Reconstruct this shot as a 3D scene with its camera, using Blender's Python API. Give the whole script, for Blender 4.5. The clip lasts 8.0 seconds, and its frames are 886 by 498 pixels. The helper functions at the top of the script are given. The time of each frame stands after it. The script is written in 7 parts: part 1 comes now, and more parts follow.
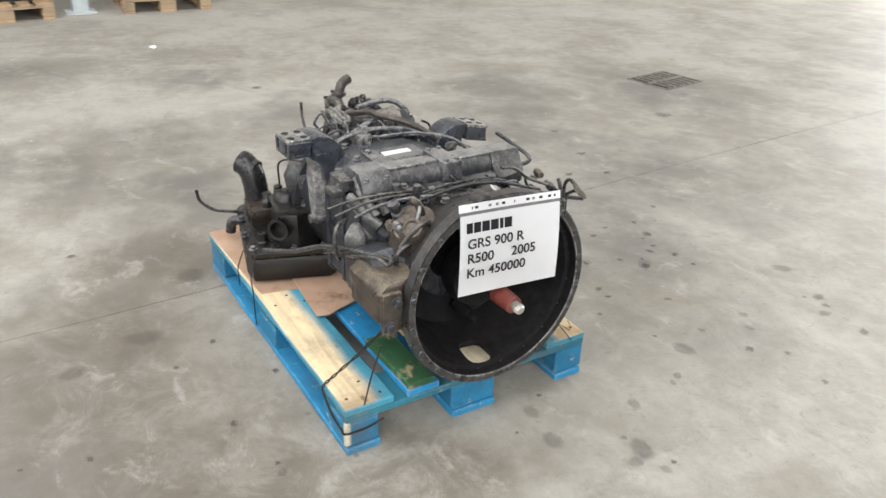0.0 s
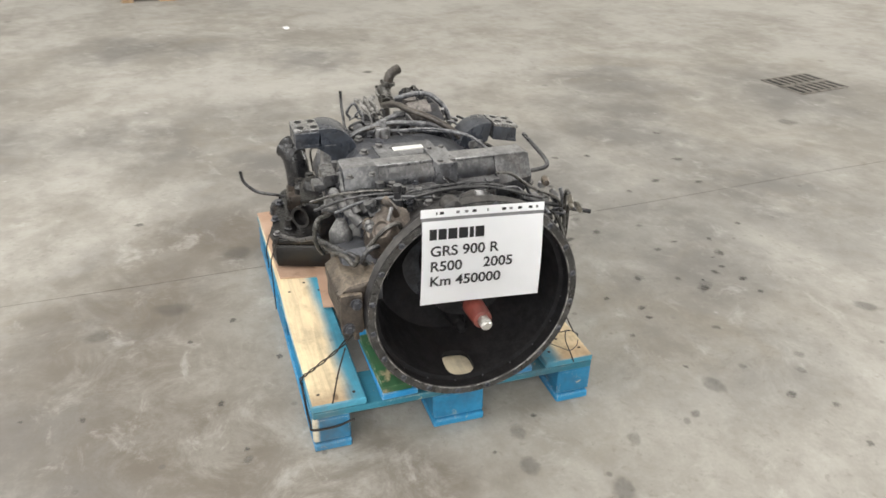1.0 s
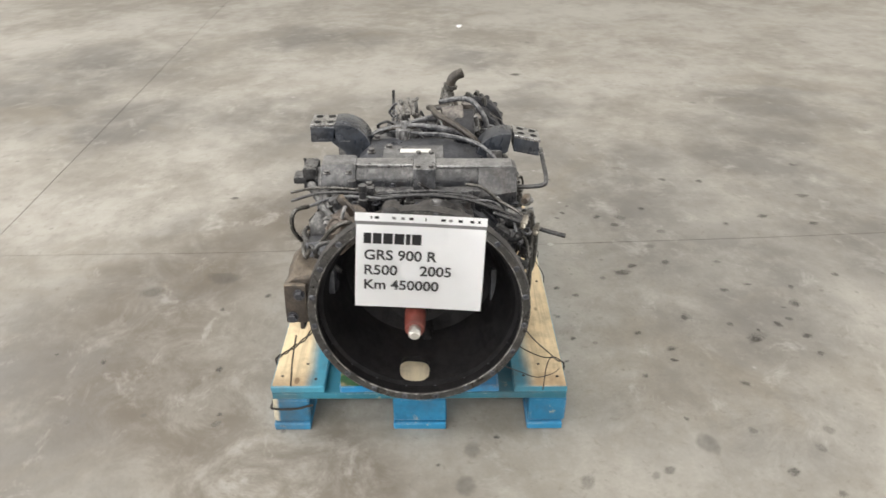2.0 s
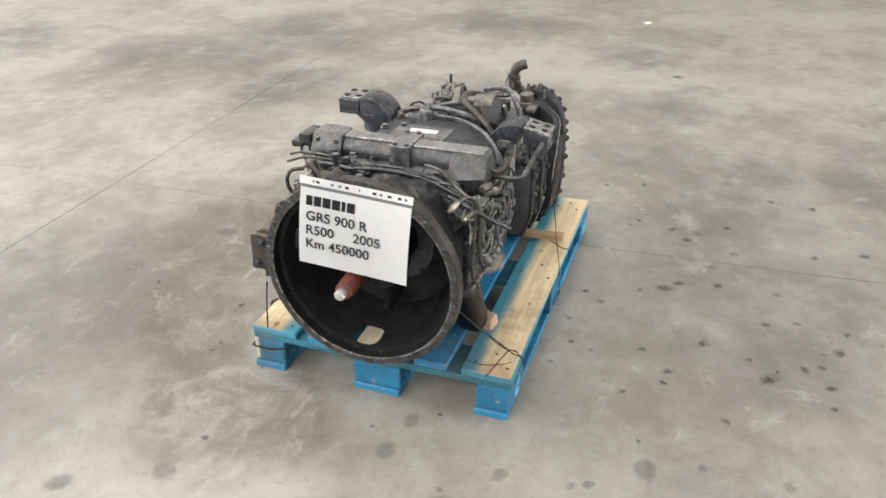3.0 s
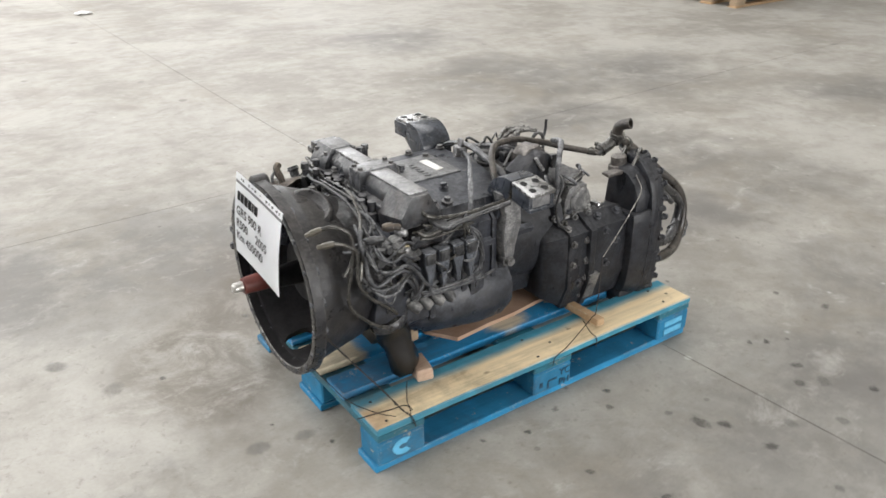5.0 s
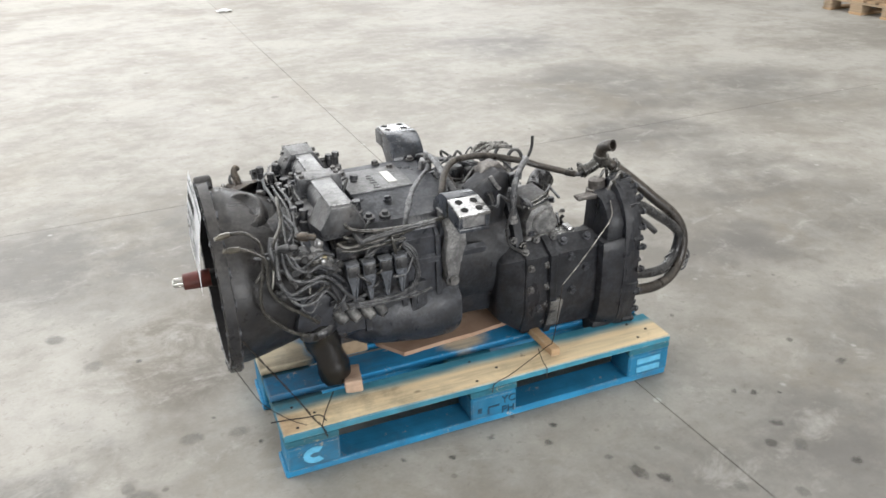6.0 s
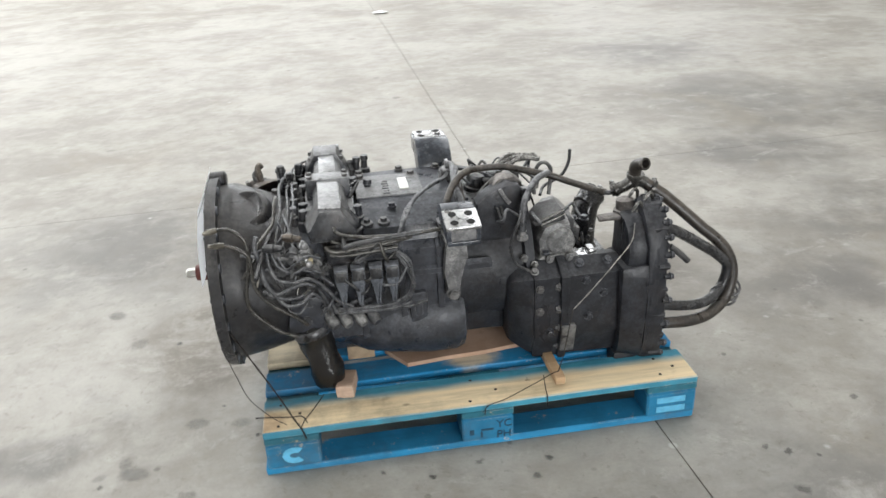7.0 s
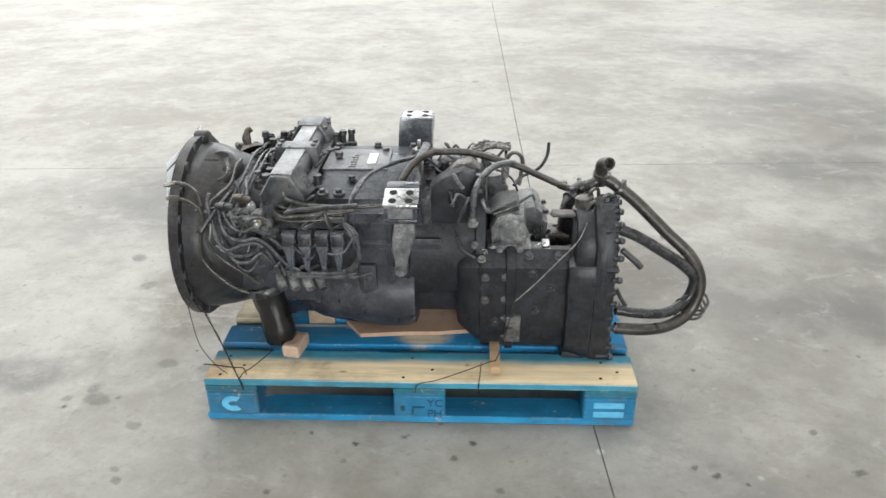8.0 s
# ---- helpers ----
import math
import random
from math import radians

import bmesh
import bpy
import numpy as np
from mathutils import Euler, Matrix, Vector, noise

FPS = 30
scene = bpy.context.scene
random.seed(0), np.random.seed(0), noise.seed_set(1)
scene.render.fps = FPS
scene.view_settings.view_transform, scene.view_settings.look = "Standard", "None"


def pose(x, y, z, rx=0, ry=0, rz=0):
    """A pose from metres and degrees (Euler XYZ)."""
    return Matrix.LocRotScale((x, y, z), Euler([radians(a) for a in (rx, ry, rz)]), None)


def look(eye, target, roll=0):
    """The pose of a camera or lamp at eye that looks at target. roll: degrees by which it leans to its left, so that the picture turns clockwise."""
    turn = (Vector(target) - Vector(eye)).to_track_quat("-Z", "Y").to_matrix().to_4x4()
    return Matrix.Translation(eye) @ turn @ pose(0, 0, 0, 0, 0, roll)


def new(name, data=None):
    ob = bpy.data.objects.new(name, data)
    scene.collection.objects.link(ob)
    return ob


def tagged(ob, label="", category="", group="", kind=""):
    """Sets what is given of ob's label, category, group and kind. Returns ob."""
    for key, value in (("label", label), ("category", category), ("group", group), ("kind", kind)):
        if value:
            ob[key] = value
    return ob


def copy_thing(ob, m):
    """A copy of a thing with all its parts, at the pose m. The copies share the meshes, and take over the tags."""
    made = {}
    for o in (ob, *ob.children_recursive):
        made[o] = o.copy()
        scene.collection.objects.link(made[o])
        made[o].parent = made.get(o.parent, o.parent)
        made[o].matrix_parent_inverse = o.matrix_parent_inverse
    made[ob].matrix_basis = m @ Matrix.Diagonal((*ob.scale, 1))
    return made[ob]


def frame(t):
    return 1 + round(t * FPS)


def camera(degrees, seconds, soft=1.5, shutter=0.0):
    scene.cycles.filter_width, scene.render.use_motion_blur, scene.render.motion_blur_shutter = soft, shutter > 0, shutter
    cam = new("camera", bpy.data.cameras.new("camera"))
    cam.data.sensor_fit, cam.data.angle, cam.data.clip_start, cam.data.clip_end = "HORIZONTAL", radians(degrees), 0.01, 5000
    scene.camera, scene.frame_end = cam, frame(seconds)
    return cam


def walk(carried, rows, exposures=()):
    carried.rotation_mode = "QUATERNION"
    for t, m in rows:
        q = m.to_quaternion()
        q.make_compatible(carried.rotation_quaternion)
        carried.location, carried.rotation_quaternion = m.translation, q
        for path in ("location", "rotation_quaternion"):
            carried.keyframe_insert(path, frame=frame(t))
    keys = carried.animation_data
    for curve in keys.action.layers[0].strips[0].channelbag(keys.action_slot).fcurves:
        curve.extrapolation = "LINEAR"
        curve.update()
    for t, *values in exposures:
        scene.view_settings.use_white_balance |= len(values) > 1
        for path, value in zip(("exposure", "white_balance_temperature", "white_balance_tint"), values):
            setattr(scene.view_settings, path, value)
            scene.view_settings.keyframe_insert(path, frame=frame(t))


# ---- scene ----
cam = camera(58.2, 8.0, soft=1.5, shutter=0.5)
PATH = [
    (0, (-2.123, 1.058, 1.45), (-0.603, 0.119, 0.55), 1.7),
    (0.5, (-2.163, 0.851, 1.444), (-0.564, 0.089, 0.515), 0.9),
    (1, (-2.226, 0.592, 1.458), (-0.549, 0.034, 0.521), 0.7),
    (1.2, (-2.269, 0.475, 1.467), (-0.555, 0.027, 0.539), -0.4),
    (2.3, (-2.318, -0.255, 1.479), (-0.563, -0.105, 0.532), -0.4),
    (2.5, (-2.303, -0.396, 1.483), (-0.56, -0.128, 0.538), -1.3),
    (3, (-2.285, -0.784, 1.487), (-0.627, -0.213, 0.526), -0.0),
    (3.5, (-2.125, -1.109, 1.473), (-0.555, -0.288, 0.545), -1.2),
    (4, (-1.907, -1.367, 1.466), (-0.489, -0.298, 0.545), -1.5),
    (4.5, (-1.663, -1.635, 1.485), (-0.444, -0.361, 0.539), 0.6),
    (4.7, (-1.548, -1.724, 1.464), (-0.414, -0.352, 0.552), -0.1),
    (5.8, (-0.913, -2.03, 1.459), (-0.185, -0.395, 0.566), -0.6),
    (6, (-0.811, -2.073, 1.472), (-0.148, -0.403, 0.593), -1.4),
    (6.5, (-0.573, -2.1, 1.451), (-0.085, -0.358, 0.597), -1.5),
    (7, (-0.336, -2.129, 1.447), (-0.092, -0.339, 0.59), -2.9),
    (7.5, (-0.067, -2.2, 1.44), (-0.024, -0.411, 0.547), -1.0),
    (8, (0.15, -2.2, 1.434), (0.071, -0.405, 0.555), -0.6),
]
EXPOSURES = [(0.0, 0.10, 6450, 10), (0.5, 0.06, 6520, 10), (1.2, 0.05, 6620, 10), (2.5, 0.01, 6700, 11), (3.0, 0.06, 6620, 11), (3.5, 0.06, 6560, 11), (4.0, 0.04, 6450, 11),
             (4.5, -0.08, 6430, 11), (6.0, -0.04, 6320, 10), (6.5, -0.18, 6280, 10), (7.0, -0.13, 6260, 9), (7.5, -0.08, 6220, 9), (8.0, -0.04, 6210, 8)]
walk(cam, [(t, look(eye, target, roll)) for t, eye, target, roll in PATH], EXPOSURES)

# ---- light ----
world = bpy.data.worlds.new("sky")
scene.world = world
world.use_nodes = True
wn = world.node_tree
sky = wn.nodes.new("ShaderNodeTexSky")
sky.sky_type, sky.sun_disc = "NISHITA", False
sky.sun_elevation, sky.sun_rotation = radians(48), radians(197)
wn.links.new(sky.outputs[0], wn.nodes["Background"].inputs[0])
wn.nodes["Background"].inputs[1].default_value = 0.12
sun = new("sun", bpy.data.lights.new("sun", "SUN"))
sun.data.energy, sun.data.angle, sun.data.color = 0.5, radians(30), (1.0, 0.97, 0.93)
sun.matrix_world = look((-6, -20, 23), (0, 0, 0))


def daylight(name, eye, target, wide, high, watts):
    """Daylight that comes in through one assumed opening of the hall, out of view."""
    lamp = new(name, bpy.data.lights.new(name, "AREA"))
    lamp.data.shape, lamp.data.size, lamp.data.size_y = "RECTANGLE", wide, high
    lamp.data.energy, lamp.data.color = watts, (1.0, 0.985, 0.955)
    lamp.matrix_world = look(eye, target)
    return lamp


# hall: x from -13 to 9.5, y from -13 to 15, roof at 7; high windows from 3.0 to 6.2
# walls, roof and openings are unseen, added and placed to shape the daylight
WINDOWS_NORTH = (-8.0, -1.0, 6.0)      # centres of the windows in the wall at y = 15
for gx in WINDOWS_NORTH:
    daylight("window_daylight", (gx, 14.9, 4.6), (gx, 0, 4.6), 5.6, 3.1, 330)
daylight("gate_daylight", (2.6, -12.9, 2.6), (2.6, 0, 2.6), 5.6, 4.8, 1380)     # the open gate at y = -13
for gy, watts in ((-2.0, 500), (6.5, 400)):
    daylight("window_daylight", (-12.9, gy, 4.6), (0, gy, 4.6), 4.8, 3.1, watts)
SKYLIGHTS = (-8.0, -2.5, 3.0)
for sx, watts in zip(SKYLIGHTS, (1120, 500, 500)):
    daylight("roof_daylight", (sx, 6.5, 6.98), (sx, 6.5, 0), 1.6, 15.0, watts)


# ---- materials ----
class Nodes:
    """A small builder for one node material."""

    def __init__(self, name):
        self.mat = bpy.data.materials.new(name)
        self.mat.use_nodes = True
        self.tree = self.mat.node_tree
        self.bsdf = self.tree.nodes["Principled BSDF"]
        self.co = self.tree.nodes.new("ShaderNodeTexCoord").outputs["Object"]

    def node(self, kind, **inputs):
        n = self.tree.nodes.new(kind)
        for key, value in inputs.items():
            self.put(n.inputs[key.replace("_", " ")], value)
        return n

    def put(self, socket, value):
        if hasattr(value, "is_linked"):
            self.tree.links.new(value, socket)
        elif isinstance(value, tuple) and len(value) == 3 and socket.type == "RGBA":
            socket.default_value = (*value, 1)
        else:
            socket.default_value = value

    def noise(self, scale, detail=4.0, rough=0.6, co=None, warp=0.0):
        n = self.node("ShaderNodeTexNoise", Scale=scale, Detail=detail, Roughness=rough, Distortion=warp)
        self.tree.links.new(co or self.co, n.inputs["Vector"])
        return n.outputs["Fac"]

    def ramp(self, value, low, high, out0=0.0, out1=1.0):
        n = self.node("ShaderNodeMapRange", Value=value)
        n.interpolation_type = "SMOOTHSTEP"
        for key, v in (("From Min", low), ("From Max", high), ("To Min", out0), ("To Max", out1)):
            n.inputs[key].default_value = v
        return n.outputs[0]

    def mix(self, fac, a, b, how="MIX"):
        n = self.tree.nodes.new("ShaderNodeMix")
        n.data_type, n.blend_type = "RGBA", how
        for socket, value in ((n.inputs["Factor"], fac), (n.inputs[6], a), (n.inputs[7], b)):
            self.put(socket, value)
        return n.outputs[2]

    def math(self, how, a, b=0.0, c=0.0):
        n = self.tree.nodes.new("ShaderNodeMath")
        n.operation = how
        for socket, value in zip(n.inputs, (a, b, c)):
            self.put(socket, value)
        return n.outputs[0]

    def stretch(self, x, y, z, offset=(0, 0, 0)):
        n = self.tree.nodes.new("ShaderNodeMapping")
        n.inputs["Scale"].default_value, n.inputs["Location"].default_value = (x, y, z), offset
        self.tree.links.new(self.co, n.inputs[0])
        return n.outputs[0]

    def axis(self, which, source=None):
        n = self.tree.nodes.new("ShaderNodeSeparateXYZ")
        self.tree.links.new(source or self.co, n.inputs[0])
        return n.outputs[which]

    def up(self):
        return self.axis(2, self.tree.nodes.new("ShaderNodeNewGeometry").outputs["Normal"])

    def finish(self, colour, rough, metal=0.0, bump=None, strength=0.3, distance=0.01, spec=0.5):
        self.put(self.bsdf.inputs["Base Color"], colour)
        self.put(self.bsdf.inputs["Roughness"], rough)
        self.put(self.bsdf.inputs["Metallic"], metal)
        self.bsdf.inputs["Specular IOR Level"].default_value = spec
        if bump is not None:
            b = self.node("ShaderNodeBump", Strength=strength, Distance=distance, Height=bump)
            self.tree.links.new(b.outputs[0], self.bsdf.inputs["Normal"])
        return self.mat


def grimy(name, dark, dust, cover=0.6, rough=0.7, scale=9.0, metal=0.0, spec=0.5, edge=0.0, relief=0.4, sides=0.32, chips=0.35, stain=0.3, rust=(0.040, 0.026, 0.018)):
    """Old cast iron or aluminium, black with oil: grey dust on what faces up, oil runs, brown stains, chipped bare specks."""
    n = Nodes(name)
    a, b, c = n.noise(scale, 6, 0.7), n.noise(scale * 3.5, 6, 0.7), n.noise(scale * 14, 4, 0.65)
    grit = n.math("ADD", n.math("MULTIPLY", b, 0.8), n.math("MULTIPLY", c, 0.2))
    settled = n.ramp(n.math("ADD", n.up(), n.math("MULTIPLY", n.math("SUBTRACT", a, 0.5), 0.9)), 0.15, 0.85)
    patchy = n.ramp(n.math("ADD", n.math("MULTIPLY", a, 0.7), n.math("MULTIPLY", grit, 0.3)), 0.45, 0.62)
    crust = n.ramp(grit, 0.40, 0.60, 0.55, 1.1)
    fac = n.math("MULTIPLY", n.math("MULTIPLY", n.math("ADD", n.math("MULTIPLY", settled, 0.75), n.math("MULTIPLY", patchy, sides)), crust), cover)
    base = n.mix(n.ramp(grit, 0.38, 0.64), tuple(v * 0.6 for v in dark), tuple(v * 1.35 for v in dark))
    powder = n.mix(n.ramp(c, 0.35, 0.65), tuple(v * 0.9 for v in dust), tuple(v * 1.08 for v in dust))
    colour = n.mix(fac, base, powder)
    # oil that has run down and drawn the dust off
    runs = n.ramp(n.noise(scale * 2.6, 5, 0.65, co=n.stretch(1, 1, 0.4, (1, 5, 2)), warp=0.5), 0.52, 0.64, 0.0, 0.6)
    colour = n.mix(runs, colour, tuple(v * 0.8 for v in dark))
    brown = n.ramp(n.noise(scale * 1.4, 6, 0.72, co=n.stretch(1, 1, 1, (8, 2, 4)), warp=0.6), 0.50, 0.66, 0.0, stain)
    colour = n.mix(brown, colour, rust)
    # specks where the skin is chipped or grit sticks
    speck = n.math("MULTIPLY", n.ramp(n.noise(scale * 16, 4, 0.65, co=n.stretch(1, 1, 1, (3, 3, 9))), 0.64, 0.72), n.ramp(a, 0.45, 0.62, 0.05, 0.8))
    colour = n.mix(n.math("MULTIPLY", speck, chips), colour, tuple(min(0.6, v * 1.7) for v in dust))
    if edge:
        bevel = n.node("ShaderNodeBevel", Radius=0.004)
        bevel.samples = 3
        facing = n.tree.nodes.new("ShaderNodeVectorMath")
        facing.operation = "DOT_PRODUCT"
        n.tree.links.new(bevel.outputs[0], facing.inputs[0])
        n.tree.links.new(n.tree.nodes.new("ShaderNodeNewGeometry").outputs["Normal"], facing.inputs[1])
        rubbed = n.math("MULTIPLY", n.ramp(facing.outputs["Value"], 0.82, 0.98, edge, 0.0), n.ramp(b, 0.42, 0.58, 0.05, 1.0))
        colour = n.mix(rubbed, colour, tuple(v * 1.35 for v in dust))
    wet = n.ramp(n.noise(scale * 0.9, 5, 0.65, co=n.stretch(1, 1, 1, (3, 7, 1))), 0.44, 0.64)
    shine = n.math("ADD", n.math("MULTIPLY", wet, 0.2), n.math("MULTIPLY", runs, 0.2))
    return n.finish(colour, n.math("SUBTRACT", n.math("ADD", rough, n.math("MULTIPLY", fac, 0.2)), shine), metal,
                    n.math("ADD", b, n.math("MULTIPLY", c, 0.35)), relief, 0.006, spec)


CASE = grimy("case_cast", (0.021, 0.0225, 0.027), (0.225, 0.222, 0.220), 0.78, 0.42, edge=0.75, relief=0.28, sides=0.16, chips=0.3, stain=0.4)
CASE_DARK = grimy("case_oily", (0.0275, 0.0300, 0.0380), (0.195, 0.200, 0.215), 0.44, 0.46, 7.0, spec=0.4, edge=0.5, relief=0.25, sides=0.18, chips=0.25, stain=0.10)
CASE_BLACK = grimy("case_wet", (0.0180, 0.0194, 0.0240), (0.115, 0.113, 0.116), 0.30, 0.52, 7.0, spec=0.3, edge=0.4, relief=0.28, sides=0.14, chips=0.25, stain=0.18)
BELL_SKIN = grimy("bell_skin", (0.0195, 0.0195, 0.0220), (0.140, 0.128, 0.115), 0.36, 0.46, 8.0, spec=0.4, edge=0.5, relief=0.25, sides=0.14, chips=0.25, stain=0.25, rust=(0.045, 0.036, 0.027))
CASE_GREY = grimy("case_dusty", (0.060, 0.060, 0.062), (0.33, 0.325, 0.315), 0.9, 0.52, relief=0.3, chips=0.35, sides=0.3)
CASE_TOP = grimy("cover_dusty", (0.055, 0.057, 0.063), (0.26, 0.258, 0.256), 0.85, 0.42, edge=0.5, relief=0.2, stain=0.25, chips=0.2, sides=0.2)
CASE_PALE = grimy("bare_aluminium", (0.26, 0.26, 0.265), (0.36, 0.357, 0.35), 0.7, 0.42, metal=0.6, relief=0.12, stain=0.15, chips=0.1)
RUSTY = grimy("rusty_casting", (0.032, 0.0245, 0.0195), (0.235, 0.190, 0.140), 0.62, 0.5, edge=0.6, relief=0.45, chips=0.2, stain=0.5, sides=0.10)
SHOULDER = grimy("brown_shoulder", (0.032, 0.0255, 0.021), (0.205, 0.168, 0.137), 0.68, 0.48, edge=0.6, relief=0.4, chips=0.3, stain=0.4, sides=0.3)
RIM = grimy("chipped_rim", (0.020, 0.0195, 0.019), (0.42, 0.41, 0.39), 0.16, 0.42, 12.0, edge=0.9, sides=0.4, chips=0.8)
TANK = grimy("tank_dusty", (0.105, 0.105, 0.107), (0.34, 0.335, 0.325), 0.9, 0.55, 11.0, edge=0.3, relief=0.2, sides=0.75, stain=0.15, chips=0.2)
FOIL = grimy("torn_foil", (0.12, 0.115, 0.108), (0.32, 0.31, 0.29), 0.7, 0.5, 20.0, relief=0.5, sides=0.7, stain=0.15, chips=0.2)
LEG = grimy("bare_casting", (0.12, 0.12, 0.124), (0.38, 0.376, 0.37), 0.85, 0.5, 12.0, edge=0.4, sides=0.6, relief=0.25, stain=0.1, chips=0.2)
# grime in the bell, with the shade of the hollow put into the black
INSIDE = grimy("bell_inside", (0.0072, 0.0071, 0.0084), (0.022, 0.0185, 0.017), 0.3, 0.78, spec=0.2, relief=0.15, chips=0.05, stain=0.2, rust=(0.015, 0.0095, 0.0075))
MOUNT = grimy("mount_paint", (0.029, 0.034, 0.044), (0.19, 0.192, 0.20), 0.20, 0.36, 7.0, edge=0.6, relief=0.10, stain=0.10, chips=0.08, sides=0.12)
DUSTY_CAP = grimy("cap_dusty", (0.052, 0.046, 0.042), (0.225, 0.205, 0.188), 0.85, 0.55, 11.0, edge=0.3, relief=0.3, sides=0.5, stain=0.25, chips=0.2)
PLATE = grimy("mount_face", (0.34, 0.34, 0.345), (0.50, 0.495, 0.485), 0.7, 0.30, metal=0.85, relief=0.1, stain=0.05, chips=0.1)
RUBBER = grimy("hose_rubber", (0.021, 0.0215, 0.024), (0.17, 0.168, 0.165), 0.42, 0.36, relief=0.25, chips=0.15, stain=0.1)
OILY = grimy("oily_black", (0.0085, 0.0082, 0.0086), (0.048, 0.044, 0.040), 0.12, 0.26, relief=0.35, chips=0.15, stain=0.12, rust=(0.032, 0.019, 0.011))
OIL_BROWN = grimy("oily_brown", (0.018, 0.0135, 0.0102), (0.085, 0.062, 0.043), 0.4, 0.36, relief=0.4, chips=0.25, stain=0.5, rust=(0.045, 0.026, 0.014))
RUBBER_BARE = grimy("clean_rubber", (0.013, 0.013, 0.0145), (0.05, 0.049, 0.048), 0.10, 0.30, chips=0.05, stain=0.03, relief=0.1)
HOSE_BROWN = grimy("hose_dusty", (0.026, 0.022, 0.019), (0.16, 0.14, 0.118), 0.5, 0.42, chips=0.2, relief=0.25)
LOOM = grimy("cable_sleeve", (0.040, 0.042, 0.048), (0.29, 0.292, 0.298), 0.66, 0.42, 16.0, relief=0.3, sides=0.45, chips=0.3, stain=0.12)
STEEL_PIPE = grimy("steel_pipe", (0.070, 0.068, 0.064), (0.23, 0.222, 0.205), 0.5, 0.30, 14.0, metal=0.5, sides=0.35, relief=0.2, chips=0.2, stain=0.35)
PLASTIC = grimy("black_plastic", (0.019, 0.020, 0.023), (0.20, 0.197, 0.192), 0.6, 0.38, chips=0.2, stain=0.1, relief=0.2)
GRIP = grimy("valve_plastic", (0.082, 0.090, 0.106), (0.27, 0.276, 0.29), 0.6, 0.42, chips=0.15, stain=0.05, relief=0.15, sides=0.45)


def simple(name, colour, rough, metal=0.0, vary=0.25, scale=30.0, strength=0.2):
    n = Nodes(name)
    a = n.noise(scale, 4, 0.6)
    c = n.mix(n.ramp(a, 0.3, 0.7), tuple(v * (1 - vary) for v in colour), tuple(min(1, v * (1 + vary)) for v in colour))
    return n.finish(c, rough, metal, a, strength, 0.003)


BRIGHT = simple("bright_steel", (0.62, 0.61, 0.58), 0.3, 0.9, 0.2)
NUT = simple("zinc_nut", (0.15, 0.138, 0.115), 0.36, 0.7, 0.35)
RED = simple("red_plastic", (0.13, 0.030, 0.022), 0.5, 0.0, 0.35, 14)
WIRE = simple("tie_wire", (0.030, 0.025, 0.022), 0.6, 0.5, 0.3)
WIRE_PALE = simple("pale_wire", (0.30, 0.285, 0.26), 0.45, 0.5, 0.35)
LABEL = simple("type_label", (0.72, 0.71, 0.68), 0.45, 0.0, 0.12)
PAPER = simple("white_paper", (0.89, 0.90, 0.92), 0.7, 0.0, 0.02, 6, 0.05)
INK = simple("black_ink", (0.012, 0.012, 0.014), 0.6, 0.0, 0.1)
BAR = simple("grey_sleeve", (0.22, 0.22, 0.23), 0.5, 0.0, 0.1)
HOLE = simple("hole_black", (0.008, 0.008, 0.008), 0.9, 0.0, 0.2)
SKYBLUE = simple("pale_blue_paint", (0.11, 0.40, 0.62), 0.7, 0.0, 0.15, 40)
STENCIL = simple("stencil_ink", (0.010, 0.05, 0.09), 0.75, 0.0, 0.3, 60)
CAST_IRON = simple("grate_iron", (0.17, 0.155, 0.135), 0.7, 0.3, 0.4, 25)
BRASS = simple("brass_fitting", (0.22, 0.19, 0.12), 0.45, 0.7, 0.3)


